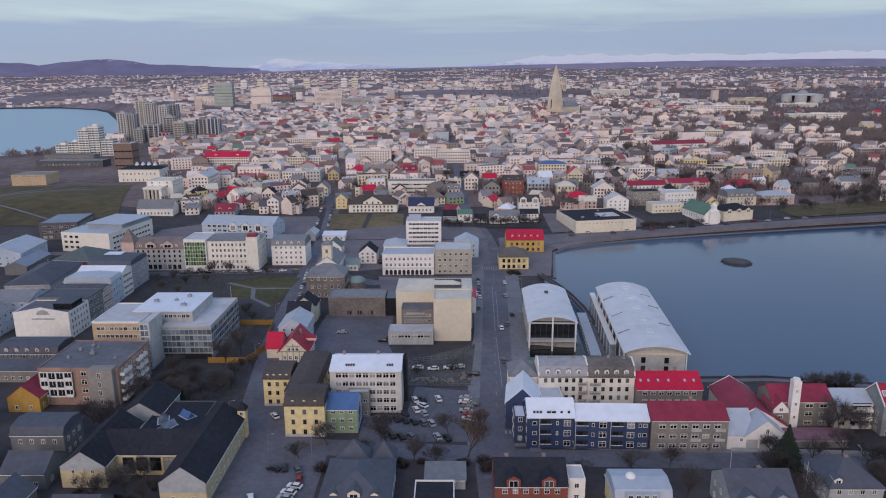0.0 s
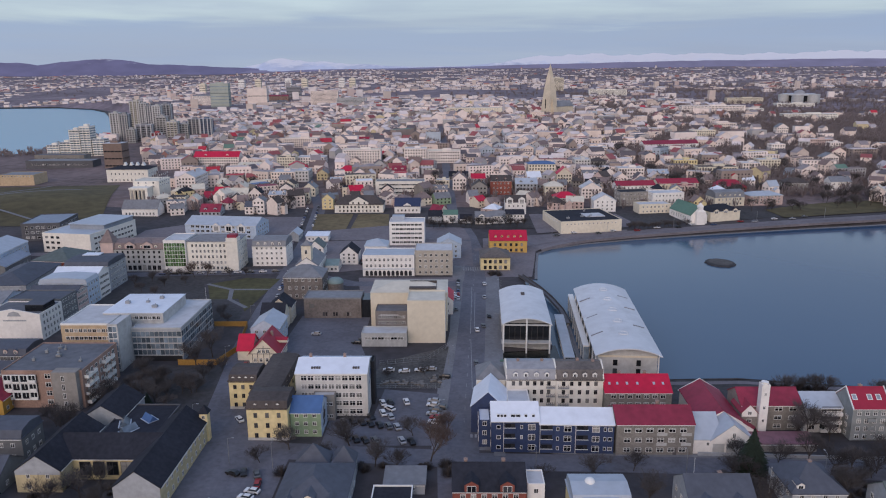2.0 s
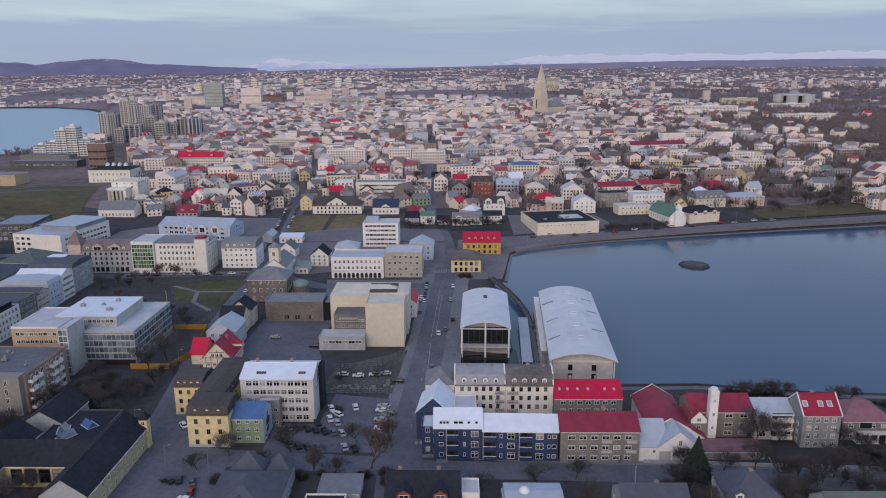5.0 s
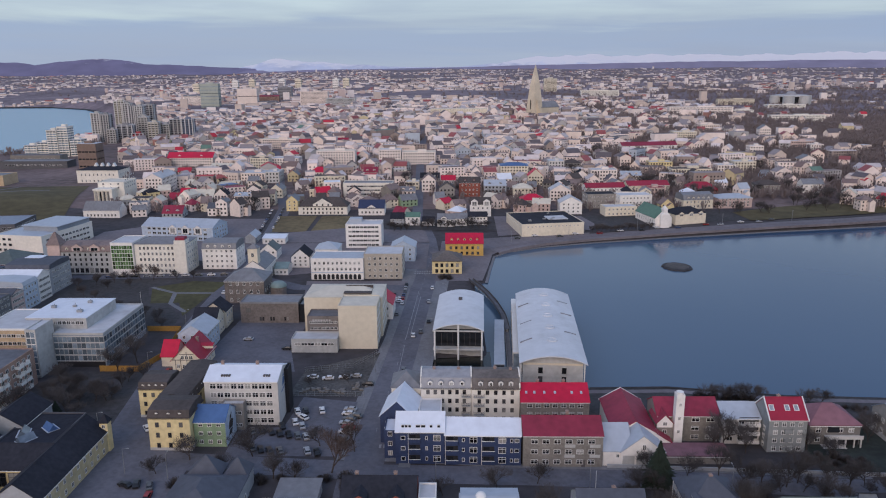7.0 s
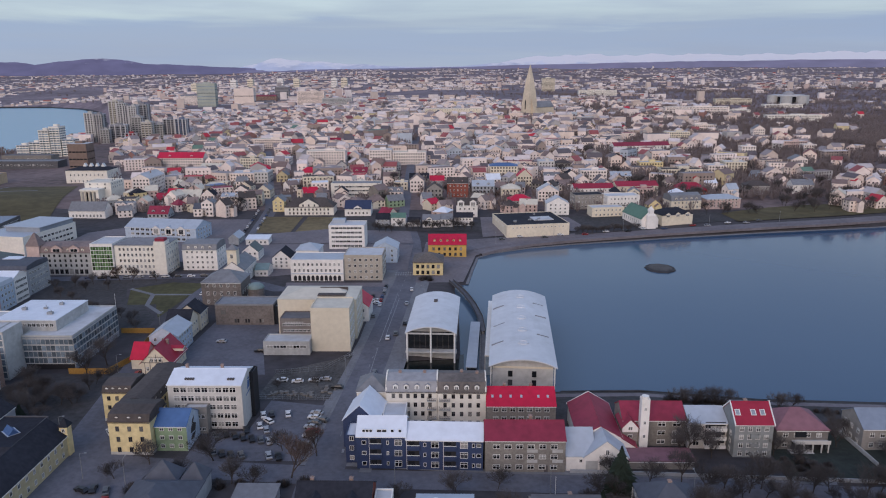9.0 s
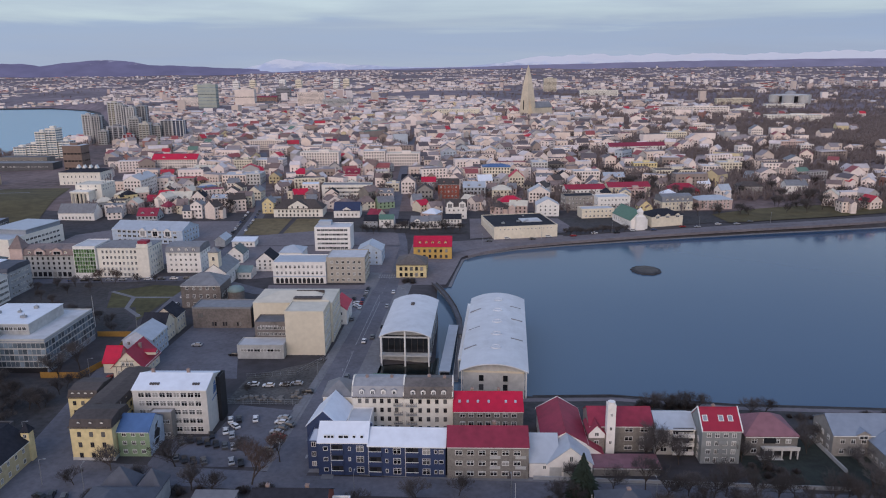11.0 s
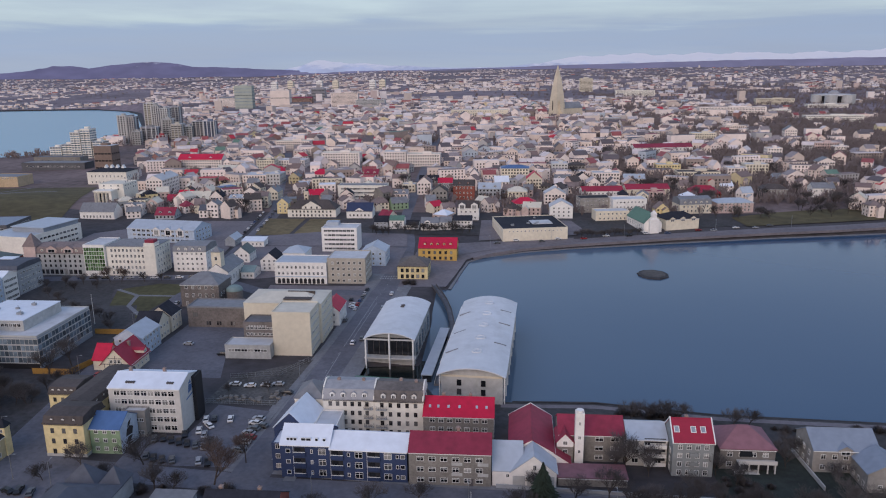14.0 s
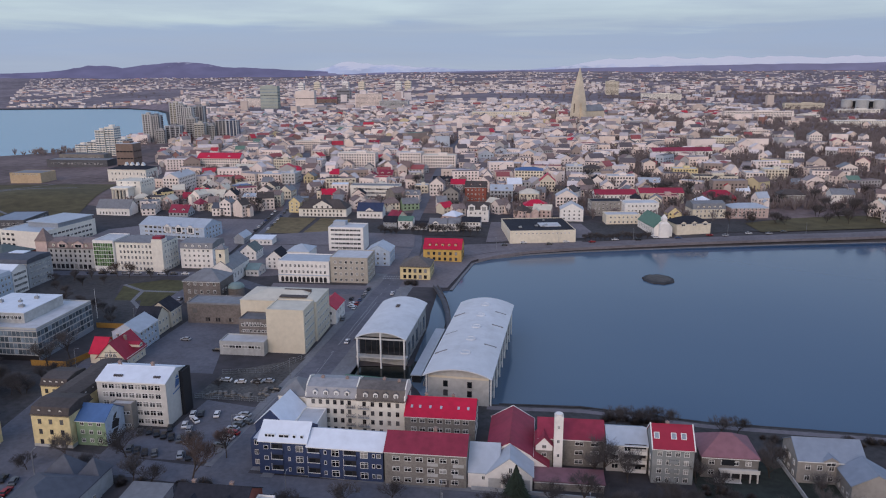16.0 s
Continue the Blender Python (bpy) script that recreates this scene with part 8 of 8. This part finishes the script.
for i in range(14):
    x = 128 + i * 3.2
    tree(x, 494 + i * .75 + rt.uniform(0, 4), 2, rt.uniform(.5, .8), "bare garden trees on the slope")


def far_trees():
    """Leafless thickets between the far houses: tufts of thin twigs."""
    rnd = random.Random(3)
    b = Build()
    n = 0
    while n < 21000:
        y = rnd.uniform(560, 1650) if n < 9500 else rnd.uniform(1400, 4300) if n < 13500 else rnd.uniform(565, 1150) if n < 16200 else rnd.uniform(1500, 2700) if n < 17500 else rnd.uniform(900, 2300)
        x = rnd.uniform(-130 - y * .55, 160 + y * .66) if n % 3 else rnd.uniform(130 if n % 2 else 480, 220 + y * .6)
        if n >= 13500:
            x = rnd.uniform(190, 190 + y * .5) if n < 16200 else rnd.uniform(680, 1500) if n < 17500 else rnd.uniform(300, 220 + y * .62)
        if noise.noise(Vector((x * .006, y * .006, 0))) < (-.02 if x < 130 else -.6):
            continue
        if y < 900 and not clear(x, y, -3):
            continue
        if signed(np.array([x]), np.array([y]), SEA_EDGE)[0] < 20:
            continue
        z = ground_z(x, y)
        h, r = rnd.uniform(5, 10.5), rnd.uniform(2.5, 5.5)
        for _ in range(12):
            a, q = rnd.uniform(0, math.tau), rnd.uniform(.2, 1)
            tx, ty, tz = x + math.cos(a) * r * q, y + math.sin(a) * r * q, z + h * rnd.uniform(.5, 1)
            wv = rnd.uniform(.2, .55)
            b.face([(x + (tx - x) * .2, y + (ty - y) * .2, z), (tx + wv, ty, tz - .5), (tx, ty + wv, tz), (tx - wv, ty - wv, tz - .4)])
        n += 1
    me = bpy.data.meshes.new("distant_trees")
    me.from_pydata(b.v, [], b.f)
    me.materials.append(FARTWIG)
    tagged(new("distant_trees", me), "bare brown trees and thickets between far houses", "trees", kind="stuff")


far_trees()


def spruce(x, y, h, seed):
    rnd = random.Random(seed)
    own = thing("spruce", "dense dark green spruce tree", "tree", pose(x, y, ground_z(x, y)))
    t = Build()
    t.tube(0, 0, -.3, h * .95, .28, .04, 8)
    part("trunk", t.mesh("trunk", BARK), own)
    c = Build()
    for i in range(2400):
        k = rnd.random() ** .8
        z = h * (.06 + .92 * k)
        r = ((1 - k) * h * .43 + .2) * (.72 + .34 * (1 - (k * 9) % 1))
        a = rnd.uniform(0, math.tau)
        out = r * rnd.uniform(.45, 1.08)
        ca, sa = math.cos(a), math.sin(a)
        w = .28 + .3 * (1 - k)
        c.face([(ca * out * .2, sa * out * .2, z + .25), (ca * out * .75 - sa * w, sa * out * .75 + ca * w, z - .05), (ca * out, sa * out, z - .35 - .2 * rnd.random()), (ca * out * .75 + sa * w, sa * out * .75 - ca * w, z - .05)])
    part("crown", c.mesh("crown", NEEDLE), own)


spruce(89.3, 186, 13.5, 1)
spruce(-99, 224, 6, 2)
spruce(83, 178, 5, 3)

# ---------------------------------------------------------------- cars
CAR_PAINT = {}
for nm, col in (("white", (.70, .70, .70)), ("silver", (.36, .37, .39)), ("black", (.018, .018, .02)), ("grey", (.11, .115, .12)), ("red", (.30, .02, .02)), ("blue", (.04, .07, .16))):
    CAR_PAINT[nm] = mat(nm + "_car_paint", col, .3, .1, vary=.05, scale=1, bump=0, spec=.6)


def make_car(paint):
    own = thing("car", paint + " parked car on asphalt", "car", pose(0, 0, -60), "parked cars")
    b = Build()
    b.prism([(-2.15, .35), (2.1, .35), (2.2, .6), (2.1, .88), (1.0, .98), (-1.9, 1.0), (-2.2, .8)], "x", -.87, .87)
    part("body", b.mesh("body", CAR_PAINT[paint]), own)
    b = Build()
    b.frustum(-.82, -1.85, .82, 1.05, .97, -.62, -1.35, .62, .35, 1.42)
    part("cabin_glass", b.mesh("cabin_glass", FARGLASS), own)
    b = Build()
    b.frustum(-.64, -1.42, .64, .4, 1.40, -.58, -1.3, .58, .3, 1.47)
    part("roof_panel", b.mesh("roof_panel", CAR_PAINT[paint]), own)
    for sx in (-.78, .78):
        for sy in (-1.35, 1.3):
            w = Build()
            w.prism([(sy + .33 * math.cos(i * math.tau / 12), .33 + .33 * math.sin(i * math.tau / 12)) for i in range(12)], "x", sx - .1, sx + .1)
            part("wheel", w.mesh("wheel", TYRE), own)
    return own


CARS = {k: make_car(k) for k in CAR_PAINT}
USED = set()
rc = random.Random(9)


def car(x, y, yaw, paint=None, z=None):
    paint = paint or rc.choice(("white", "white", "silver", "silver", "black", "grey", "grey", "red", "blue"))
    m = pose(x, y, (ground_z(x, y) if z is None else z) + .09, 0, 0, yaw)
    if paint not in USED:
        USED.add(paint)
        CARS[paint].matrix_basis = m
    else:
        copy_thing(CARS[paint], m)


for x, y, p in ((-2.1, 229.8, "silver"), (-2.3, 226.6, "white"), (.4, 224.9, "grey"), (-1.5, 222.8, "grey"), (-2.2, 220, "silver"), (-.9, 217.3, "red"), (-1.5, 214.2, "white"), (-1.8, 209.3, "grey")):
    car(x, y, 78, p)
for i, (x, y, a, p) in enumerate(((-19.6, 228.1, 18, "white"), (-17.0, 228.7, 18, "black"), (-18.8, 220.6, 18, "white"), (-16.0, 218, 18, "silver"), (-16.8, 223.9, 45, "white"), (-11.5, 228.9, 15, "white"), (-30.9, 214.4, 25, "grey"), (-28.1, 215, 25, "black"), (-25, 214, 25, "black"), (-22.1, 213.1, 22, "black"), (-22.4, 217.8, 22, "black"), (-19.1, 212.2, 22, "black"), (-16.1, 211.5, 20, "grey"), (-13.3, 210.9, 20, "silver"),
                                  (-28.4, 204.1, 20, "grey"), (-25.5, 203, 22, "black"), (-22.6, 202.4, 25, "black"), (-19.5, 202.4, 25, "grey"), (-11.2, 202.2, 20, "silver"), (-8.2, 201.6, 20, "black"),
                                  (2, 359, 5, "black"), (5.2, 347, 60, "white"), (4.8, 351, 60, "white"), (5.6, 328, 5, "grey"), (-65.5, 216, 35, "white"), (-58, 183.5, 65, "black"), (-55, 184, 15, "black"), (-51, 183, 20, "grey"), (-49.5, 178, 5, "red"),
                                  (-50, 174.5, 75, "white"), (-51, 171.5, 75, "white"), (-51.5, 168.8, 75, "silver"), (-60.5, 168.5, 20, "white"), (-51.3, 166, 75, "grey"), (-55, 295, 85, "silver"), (-36, 284.6, 85, "black"), (-33.5, 288, 60, "grey"), (15, 300, 2, "white"),
                                  (13.5, 263, 2, "grey"), (18, 305, 3, "grey"), (21, 318, 3, "black"), (20, 347, 3, "silver"), (21, 370, 3, "white"), (1.5, 250, 85, "black"), (-14, 255, 95, "white"), (-8, 256, 88, "white"), (-4, 257, 90, "silver"), (-20, 256, 90, "white"))):
    car(x, y, a, p)
for i in range(26):
    y = 236 + i * 6.3
    car(-71.2 - (y - 238) * .1 - (2.6 if y > 250 else 0) + rc.uniform(-.3, .3), y, 5) if rc.random() < .8 else None
for i in range(14):
    car(-101 - i * .6 + (4.2 if i % 2 else -4.2), 505 + i * 5.2, 8)
for i in range(14):
    k = i * 15 + rc.uniform(-5, 5)
    car(75 + k, 473 + k * .275 + 3 * (i % 2) - (6 if k > 190 else 0) * 0 + (7 if k < 20 else 4), -75)
for i in range(10):
    car(-160 + i * 7, 391 + i * .5 + rc.uniform(-.4, .4), -86)
for i in range(8):
    car(-50 + (i % 2) * 4, 412 + i * 3.2, 20)
for i in range(6):
    car(7 + rc.uniform(-.2, .2), 345 + i * 6.2, 2)

# ---------------------------------------------------------------- lamps, fences, walls


def street_lamp(x, y, h=8.0, turn=0):
    own = thing("street_lamp", "slim grey steel street lamp", "street lamp", pose(x, y, ground_z(x, y) - .1, 0, 0, turn), "street lamps")
    b = Build()
    b.tube(0, 0, 0, h, .11, .06, 8)
    part("pole", b.mesh("pole", STEEL), own)
    b = Build()
    b.limb((0, 0, h - .1), (1.4, 0, h + .2), .05, .04, 6)
    part("arm", b.mesh("arm", STEEL), own)
    b = Build()
    b.box(1.3, -.14, h + .1, 2.0, .14, h + .26)
    part("lamp_head", b.mesh("lamp_head", STEEL), own)


lamp0 = [(20.3, 200, 180), (20.8, 240, 180), (24.6, 300, 180), (28.6, 352, 180), (0, 215, 0), (2.8, 262, 0), (-47.5, 187, 90), (-79, 212, 0), (28, 184, 90), (70, 183, 90), (108, 182, 90), (-84, 262, 0), (-88, 312, 0), (70, 470, 250), (110, 487, 250),
         (160, 502, 250), (225, 519, 250), (280, 531, 250), (15, 210, 180), (-61, 190, 0)]
for x, y, a in lamp0:
    street_lamp(x, y, 8.0, a)
flag = thing("flagpole", "tall thin white flagpole", "flagpole", pose(-110, 318, 2))
b = Build()
b.tube(0, 0, 0, 14.5, .12, .05, 8)
part("pole", b.mesh("pole", TRIM), flag)
for x, y in ((89.7, 174.7), (70.8, 179.4)):
    pole_ = thing("flagpole", "white flagpole in a garden beside a house", "flagpole", pose(x, y, ground_z(x, y)))
    b = Build()
    b.tube(0, 0, -.2, 8, .09, .05, 8)
    b.tube(0, 0, 8, 8.16, .1, .03, 8)
    part("pole", b.mesh("pole", TRIM), pole_)


def wall_run(name, label, category, pts, h, t, material, cap=True):
    b = Build()
    for (ax, ay), (bx, by) in zip(pts, pts[1:]):
        dx, dy = bx - ax, by - ay
        l = math.hypot(dx, dy)
        ox, oy = -dy / l * t / 2, dx / l * t / 2
        z = ground_z((ax + bx) / 2, (ay + by) / 2)
        q = [(ax + ox, ay + oy), (bx + ox, by + oy), (bx - ox, by - oy), (ax - ox, ay - oy)]
        b.shared([(x, y, z - .4) for x, y in q] + [(x, y, z + h) for x, y in q], [(0, 1, 5, 4), (1, 2, 6, 5), (2, 3, 7, 6), (3, 0, 4, 7), (4, 5, 6, 7)])
    return tagged(new(name, b.mesh(name, material)), label, category)


wall_run("hoarding", "yellow timber hoarding round a garden plot", "hoarding", [(-103, 262), (-88, 262), (-84, 276), (-88, 306), (-103, 306)], 2.4, .12, WOOD)
wall_run("garden_wall", "low rendered garden wall along the street", "garden wall", [(77, 194.5), (92, 193.8), (165, 190)], 1.2, .3, GREYW)
wall_run("lane_wall", "low concrete wall beside a lane", "garden wall", [(165.2, 220.5), (166.2, 198.8)], 1.3, .3, CONCRETE)
wall_run("pond_wall", "dark mossy pond wall below the city hall", "pond wall", [(23, 266), (47, 263.5)], .5, 1.2, R_GREEN)

def fence(name, label, pts, h=2.0):
    own = tagged(new(name), label, "fence")
    for (ax, ay), (bx, by) in zip(pts, pts[1:]):
        n = max(1, int(math.hypot(bx - ax, by - ay) / 2.8))
        for i in range(n + 1):
            x, y = ax + (bx - ax) * i / n, ay + (by - ay) * i / n
            z = ground_z(x, y)
            b = Build()
            b.tube(0, 0, -.2, h, .05, .05, 6)
            part("post", b.mesh("post", STEEL), own, m=pose(x, y, z))
        for zz in (.3, 1.1, 1.95):
            b = Build()
            b.limb((ax, ay, 2 + zz), (bx, by, 2 + zz), .035, .035, 4)
            part("rail", b.mesh("rail", STEEL), own)


fence("plot_fence", "grey steel building-site fence", [(-24, 262), (-6, 266), (3, 282)])
fence("plot_fence", "grey steel building-site fence", [(-25, 241), (1, 240.5)])


def shrub_mesh(seed, r, h):
    rnd = random.Random(seed)
    b = Build()
    for _ in range(420):
        a, q = rnd.uniform(0, math.tau), rnd.random() ** .6
        top = Vector((math.cos(a) * r * q, math.sin(a) * r * q, h * rnd.uniform(.35, 1) * (1.05 - q * .5)))
        low = Vector((top.x * .45, top.y * .45, 0))
        sd = Vector((-math.sin(a), math.cos(a), rnd.uniform(-.5, .5))) * .05
        b.shared([low - sd, low + sd, top + sd * .5, top - sd * .5], [(0, 1, 2, 3)])
    return b.mesh("shrub", TWIG)


SHRUBS = [shrub_mesh(40, 1.8, 1.9), shrub_mesh(41, 2.6, 2.4), shrub_mesh(42, 1.3, 1.4)]


def shrub(x, y, k, s=1.0):
    ob_ = new("shrub", SHRUBS[k])
    ob_.matrix_basis = pose(x, y, ground_z(x, y) - .1, 0, 0, (x * 31 + y * 17) % 360) @ Matrix.Scale(s, 4)
    tagged(ob_, "leafless brown garden shrub", "shrub", "garden shrubs")


rs = random.Random(77)
for i in range(9):
    shrub(117 + i * 2.4 + rs.uniform(-.6, .6), 240 + rs.uniform(-1, 2), rs.choice((0, 1)), 1.1)
for i in range(16):
    shrub(165 + i * 3.2, 232 + rs.uniform(-2, 2), rs.choice((0, 1, 2)), 1.0)
for i in range(24):
    tree(80 + i * 3.9 + rs.uniform(-1.5, 1.5), 178 + rs.uniform(-4, 5), rs.choice((0, 2, 2)), rs.uniform(.45, .8))
for i in range(20):
    shrub(78 + i * 2.1 + rs.uniform(-1, 1), 177 + rs.uniform(-4, 5.5), rs.choice((0, 1, 2)), rs.uniform(.8, 1.3))
for i in range(9):
    shrub(139 + rs.uniform(0, 20), 195 + rs.uniform(-3, 10), rs.choice((0, 1, 2)), rs.uniform(.7, 1.1))
for i in range(16):
    tree(rs.uniform(-117, -84), rs.uniform(224, 260), rs.choice((0, 2, 2)), rs.uniform(.55, .95))
for i in range(24):
    shrub(rs.uniform(-46, 6), rs.uniform(183, 188.5), rs.choice((0, 1, 2)), rs.uniform(.7, 1.2))
for i in range(18):
    shrub(rs.uniform(-112, -86), rs.uniform(160, 178), rs.choice((0, 1, 2)), rs.uniform(.8, 1.2))
for i in range(6):
    shrub(25 + rs.uniform(0, 5), 389 + rs.uniform(-2, 4), rs.choice((0, 1)), rs.uniform(.8, 1.2))


def rubble():
    rnd = random.Random(4)
    for i in range(48):
        b = Build()
        s = rnd.uniform(.3, .75)
        pts = [(sx * s * rnd.uniform(.6, 1.1), sy * s * rnd.uniform(.6, 1.1), sz * s * rnd.uniform(.5, .9)) for sz in (-.3, 1) for sx, sy in ((-1, -1), (1, -1), (1, 1), (-1, 1))]
        b.shared(pts, [(0, 3, 2, 1), (4, 5, 6, 7), (0, 1, 5, 4), (1, 2, 6, 5), (2, 3, 7, 6), (3, 0, 4, 7)])
        x = rnd.uniform(-23, -6) if i < 34 else rnd.uniform(-5, 1)
        y = rnd.uniform(243, 247) + (rnd.uniform(0, 6) if i >= 34 else 0)
        tagged(new("boulder", b.mesh("boulder", DIM)), "dull broken rock on a building plot", "boulder", "boulders on the plot").location = (x, y, 2.2)


rubble()

# ---------------------------------------------------------------- far mountains


def ridge_line(name, label, x0, x1, y, base, heights, material, seed, rough):
    """A mountain ridge as a folded slope; heights are named at even steps along it."""
    n = 160
    b = Build()
    pts = []
    rows = 7
    for j in range(rows):
        k = j / (rows - 1)
        for i in range(n):
            t = i / (n - 1)
            f = t * (len(heights) - 1)
            a = int(min(f, len(heights) - 2))
            h = heights[a] + (heights[a + 1] - heights[a]) * (f - a)
            h *= 1 + rough * (noise.noise(Vector((t * 40, seed, k * 2))) + .5 * noise.noise(Vector((t * 110, seed, k * 4))))
            pts.append((x0 + (x1 - x0) * t + 20 * noise.noise(Vector((t * 30, k * 3, seed))), y - (1 - k) * 140, base - 75 + (h + 75) * k))
    b.shared(pts, [(j * n + i, j * n + i + 1, (j + 1) * n + i + 1, (j + 1) * n + i) for j in range(rows - 1) for i in range(n - 1)])
    me = b.mesh(name, material)
    me.polygons.foreach_set("use_smooth", [True] * len(me.polygons))
    ob = tagged(new(name, me), label, "mountains", kind="structure")


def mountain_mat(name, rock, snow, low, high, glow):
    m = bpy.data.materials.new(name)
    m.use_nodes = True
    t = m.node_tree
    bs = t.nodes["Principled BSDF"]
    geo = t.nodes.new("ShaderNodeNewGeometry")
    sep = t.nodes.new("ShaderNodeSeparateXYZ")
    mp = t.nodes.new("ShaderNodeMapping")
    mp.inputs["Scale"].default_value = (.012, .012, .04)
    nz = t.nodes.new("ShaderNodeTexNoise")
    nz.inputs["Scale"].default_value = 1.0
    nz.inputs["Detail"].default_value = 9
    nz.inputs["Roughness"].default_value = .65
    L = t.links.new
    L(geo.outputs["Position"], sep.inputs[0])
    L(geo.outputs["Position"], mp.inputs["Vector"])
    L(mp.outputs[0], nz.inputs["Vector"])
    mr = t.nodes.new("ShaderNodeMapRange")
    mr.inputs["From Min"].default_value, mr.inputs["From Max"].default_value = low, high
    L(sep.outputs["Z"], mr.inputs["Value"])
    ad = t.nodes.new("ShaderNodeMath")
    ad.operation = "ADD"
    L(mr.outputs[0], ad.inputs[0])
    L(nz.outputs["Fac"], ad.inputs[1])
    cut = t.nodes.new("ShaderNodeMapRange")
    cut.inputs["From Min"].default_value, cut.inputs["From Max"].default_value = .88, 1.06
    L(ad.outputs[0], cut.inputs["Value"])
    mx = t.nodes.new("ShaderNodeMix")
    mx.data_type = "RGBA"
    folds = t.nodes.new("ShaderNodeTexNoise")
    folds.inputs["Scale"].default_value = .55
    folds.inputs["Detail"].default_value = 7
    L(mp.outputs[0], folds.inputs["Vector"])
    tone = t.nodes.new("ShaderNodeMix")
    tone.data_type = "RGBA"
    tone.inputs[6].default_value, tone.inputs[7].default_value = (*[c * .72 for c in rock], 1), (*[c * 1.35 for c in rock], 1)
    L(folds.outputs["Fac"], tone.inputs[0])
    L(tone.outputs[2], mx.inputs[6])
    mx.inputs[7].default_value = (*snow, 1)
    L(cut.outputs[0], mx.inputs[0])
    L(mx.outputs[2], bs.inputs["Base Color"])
    # Faint emission of the bluish colour stands in for haze over distance.
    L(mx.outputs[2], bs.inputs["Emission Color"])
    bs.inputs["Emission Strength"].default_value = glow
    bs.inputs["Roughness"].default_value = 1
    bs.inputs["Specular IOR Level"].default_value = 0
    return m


# Distance haze is put into the bluish rock and snow colours.
NEARM = mountain_mat("hazed_blue_mountain", (.115, .115, .195), (.42, .45, .53), 90, 370, .32)
SNOWM = mountain_mat("hazed_snowy_mountain", (.31, .355, .48), (.432, .457, .54), 80, 220, .34)
HEATH = mountain_mat("hazed_far_heath", (.150, .148, .225), (.150, .148, .225), 900, 1000, .32)
PX = 3.6                                   # metres of height to a thousandth or so of a turn


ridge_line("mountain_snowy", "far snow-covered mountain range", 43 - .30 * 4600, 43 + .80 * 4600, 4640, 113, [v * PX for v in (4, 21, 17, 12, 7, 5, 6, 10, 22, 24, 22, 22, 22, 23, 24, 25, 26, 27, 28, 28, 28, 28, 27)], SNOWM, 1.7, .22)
ridge_line("mountain_blue", "dark heath-covered mountain with snow streaks, blue haze in its colour", 43 - .80 * 4570, 43 - .25 * 4570, 4600, 113, [v * PX for v in (4, 4, 4, 5, 6, 8, 13, 17, 17, 12, 17, 19, 22, 22, 19, 13, 12, 11, 9, 7, 6, 4, 2)], NEARM, 4.2, .06)
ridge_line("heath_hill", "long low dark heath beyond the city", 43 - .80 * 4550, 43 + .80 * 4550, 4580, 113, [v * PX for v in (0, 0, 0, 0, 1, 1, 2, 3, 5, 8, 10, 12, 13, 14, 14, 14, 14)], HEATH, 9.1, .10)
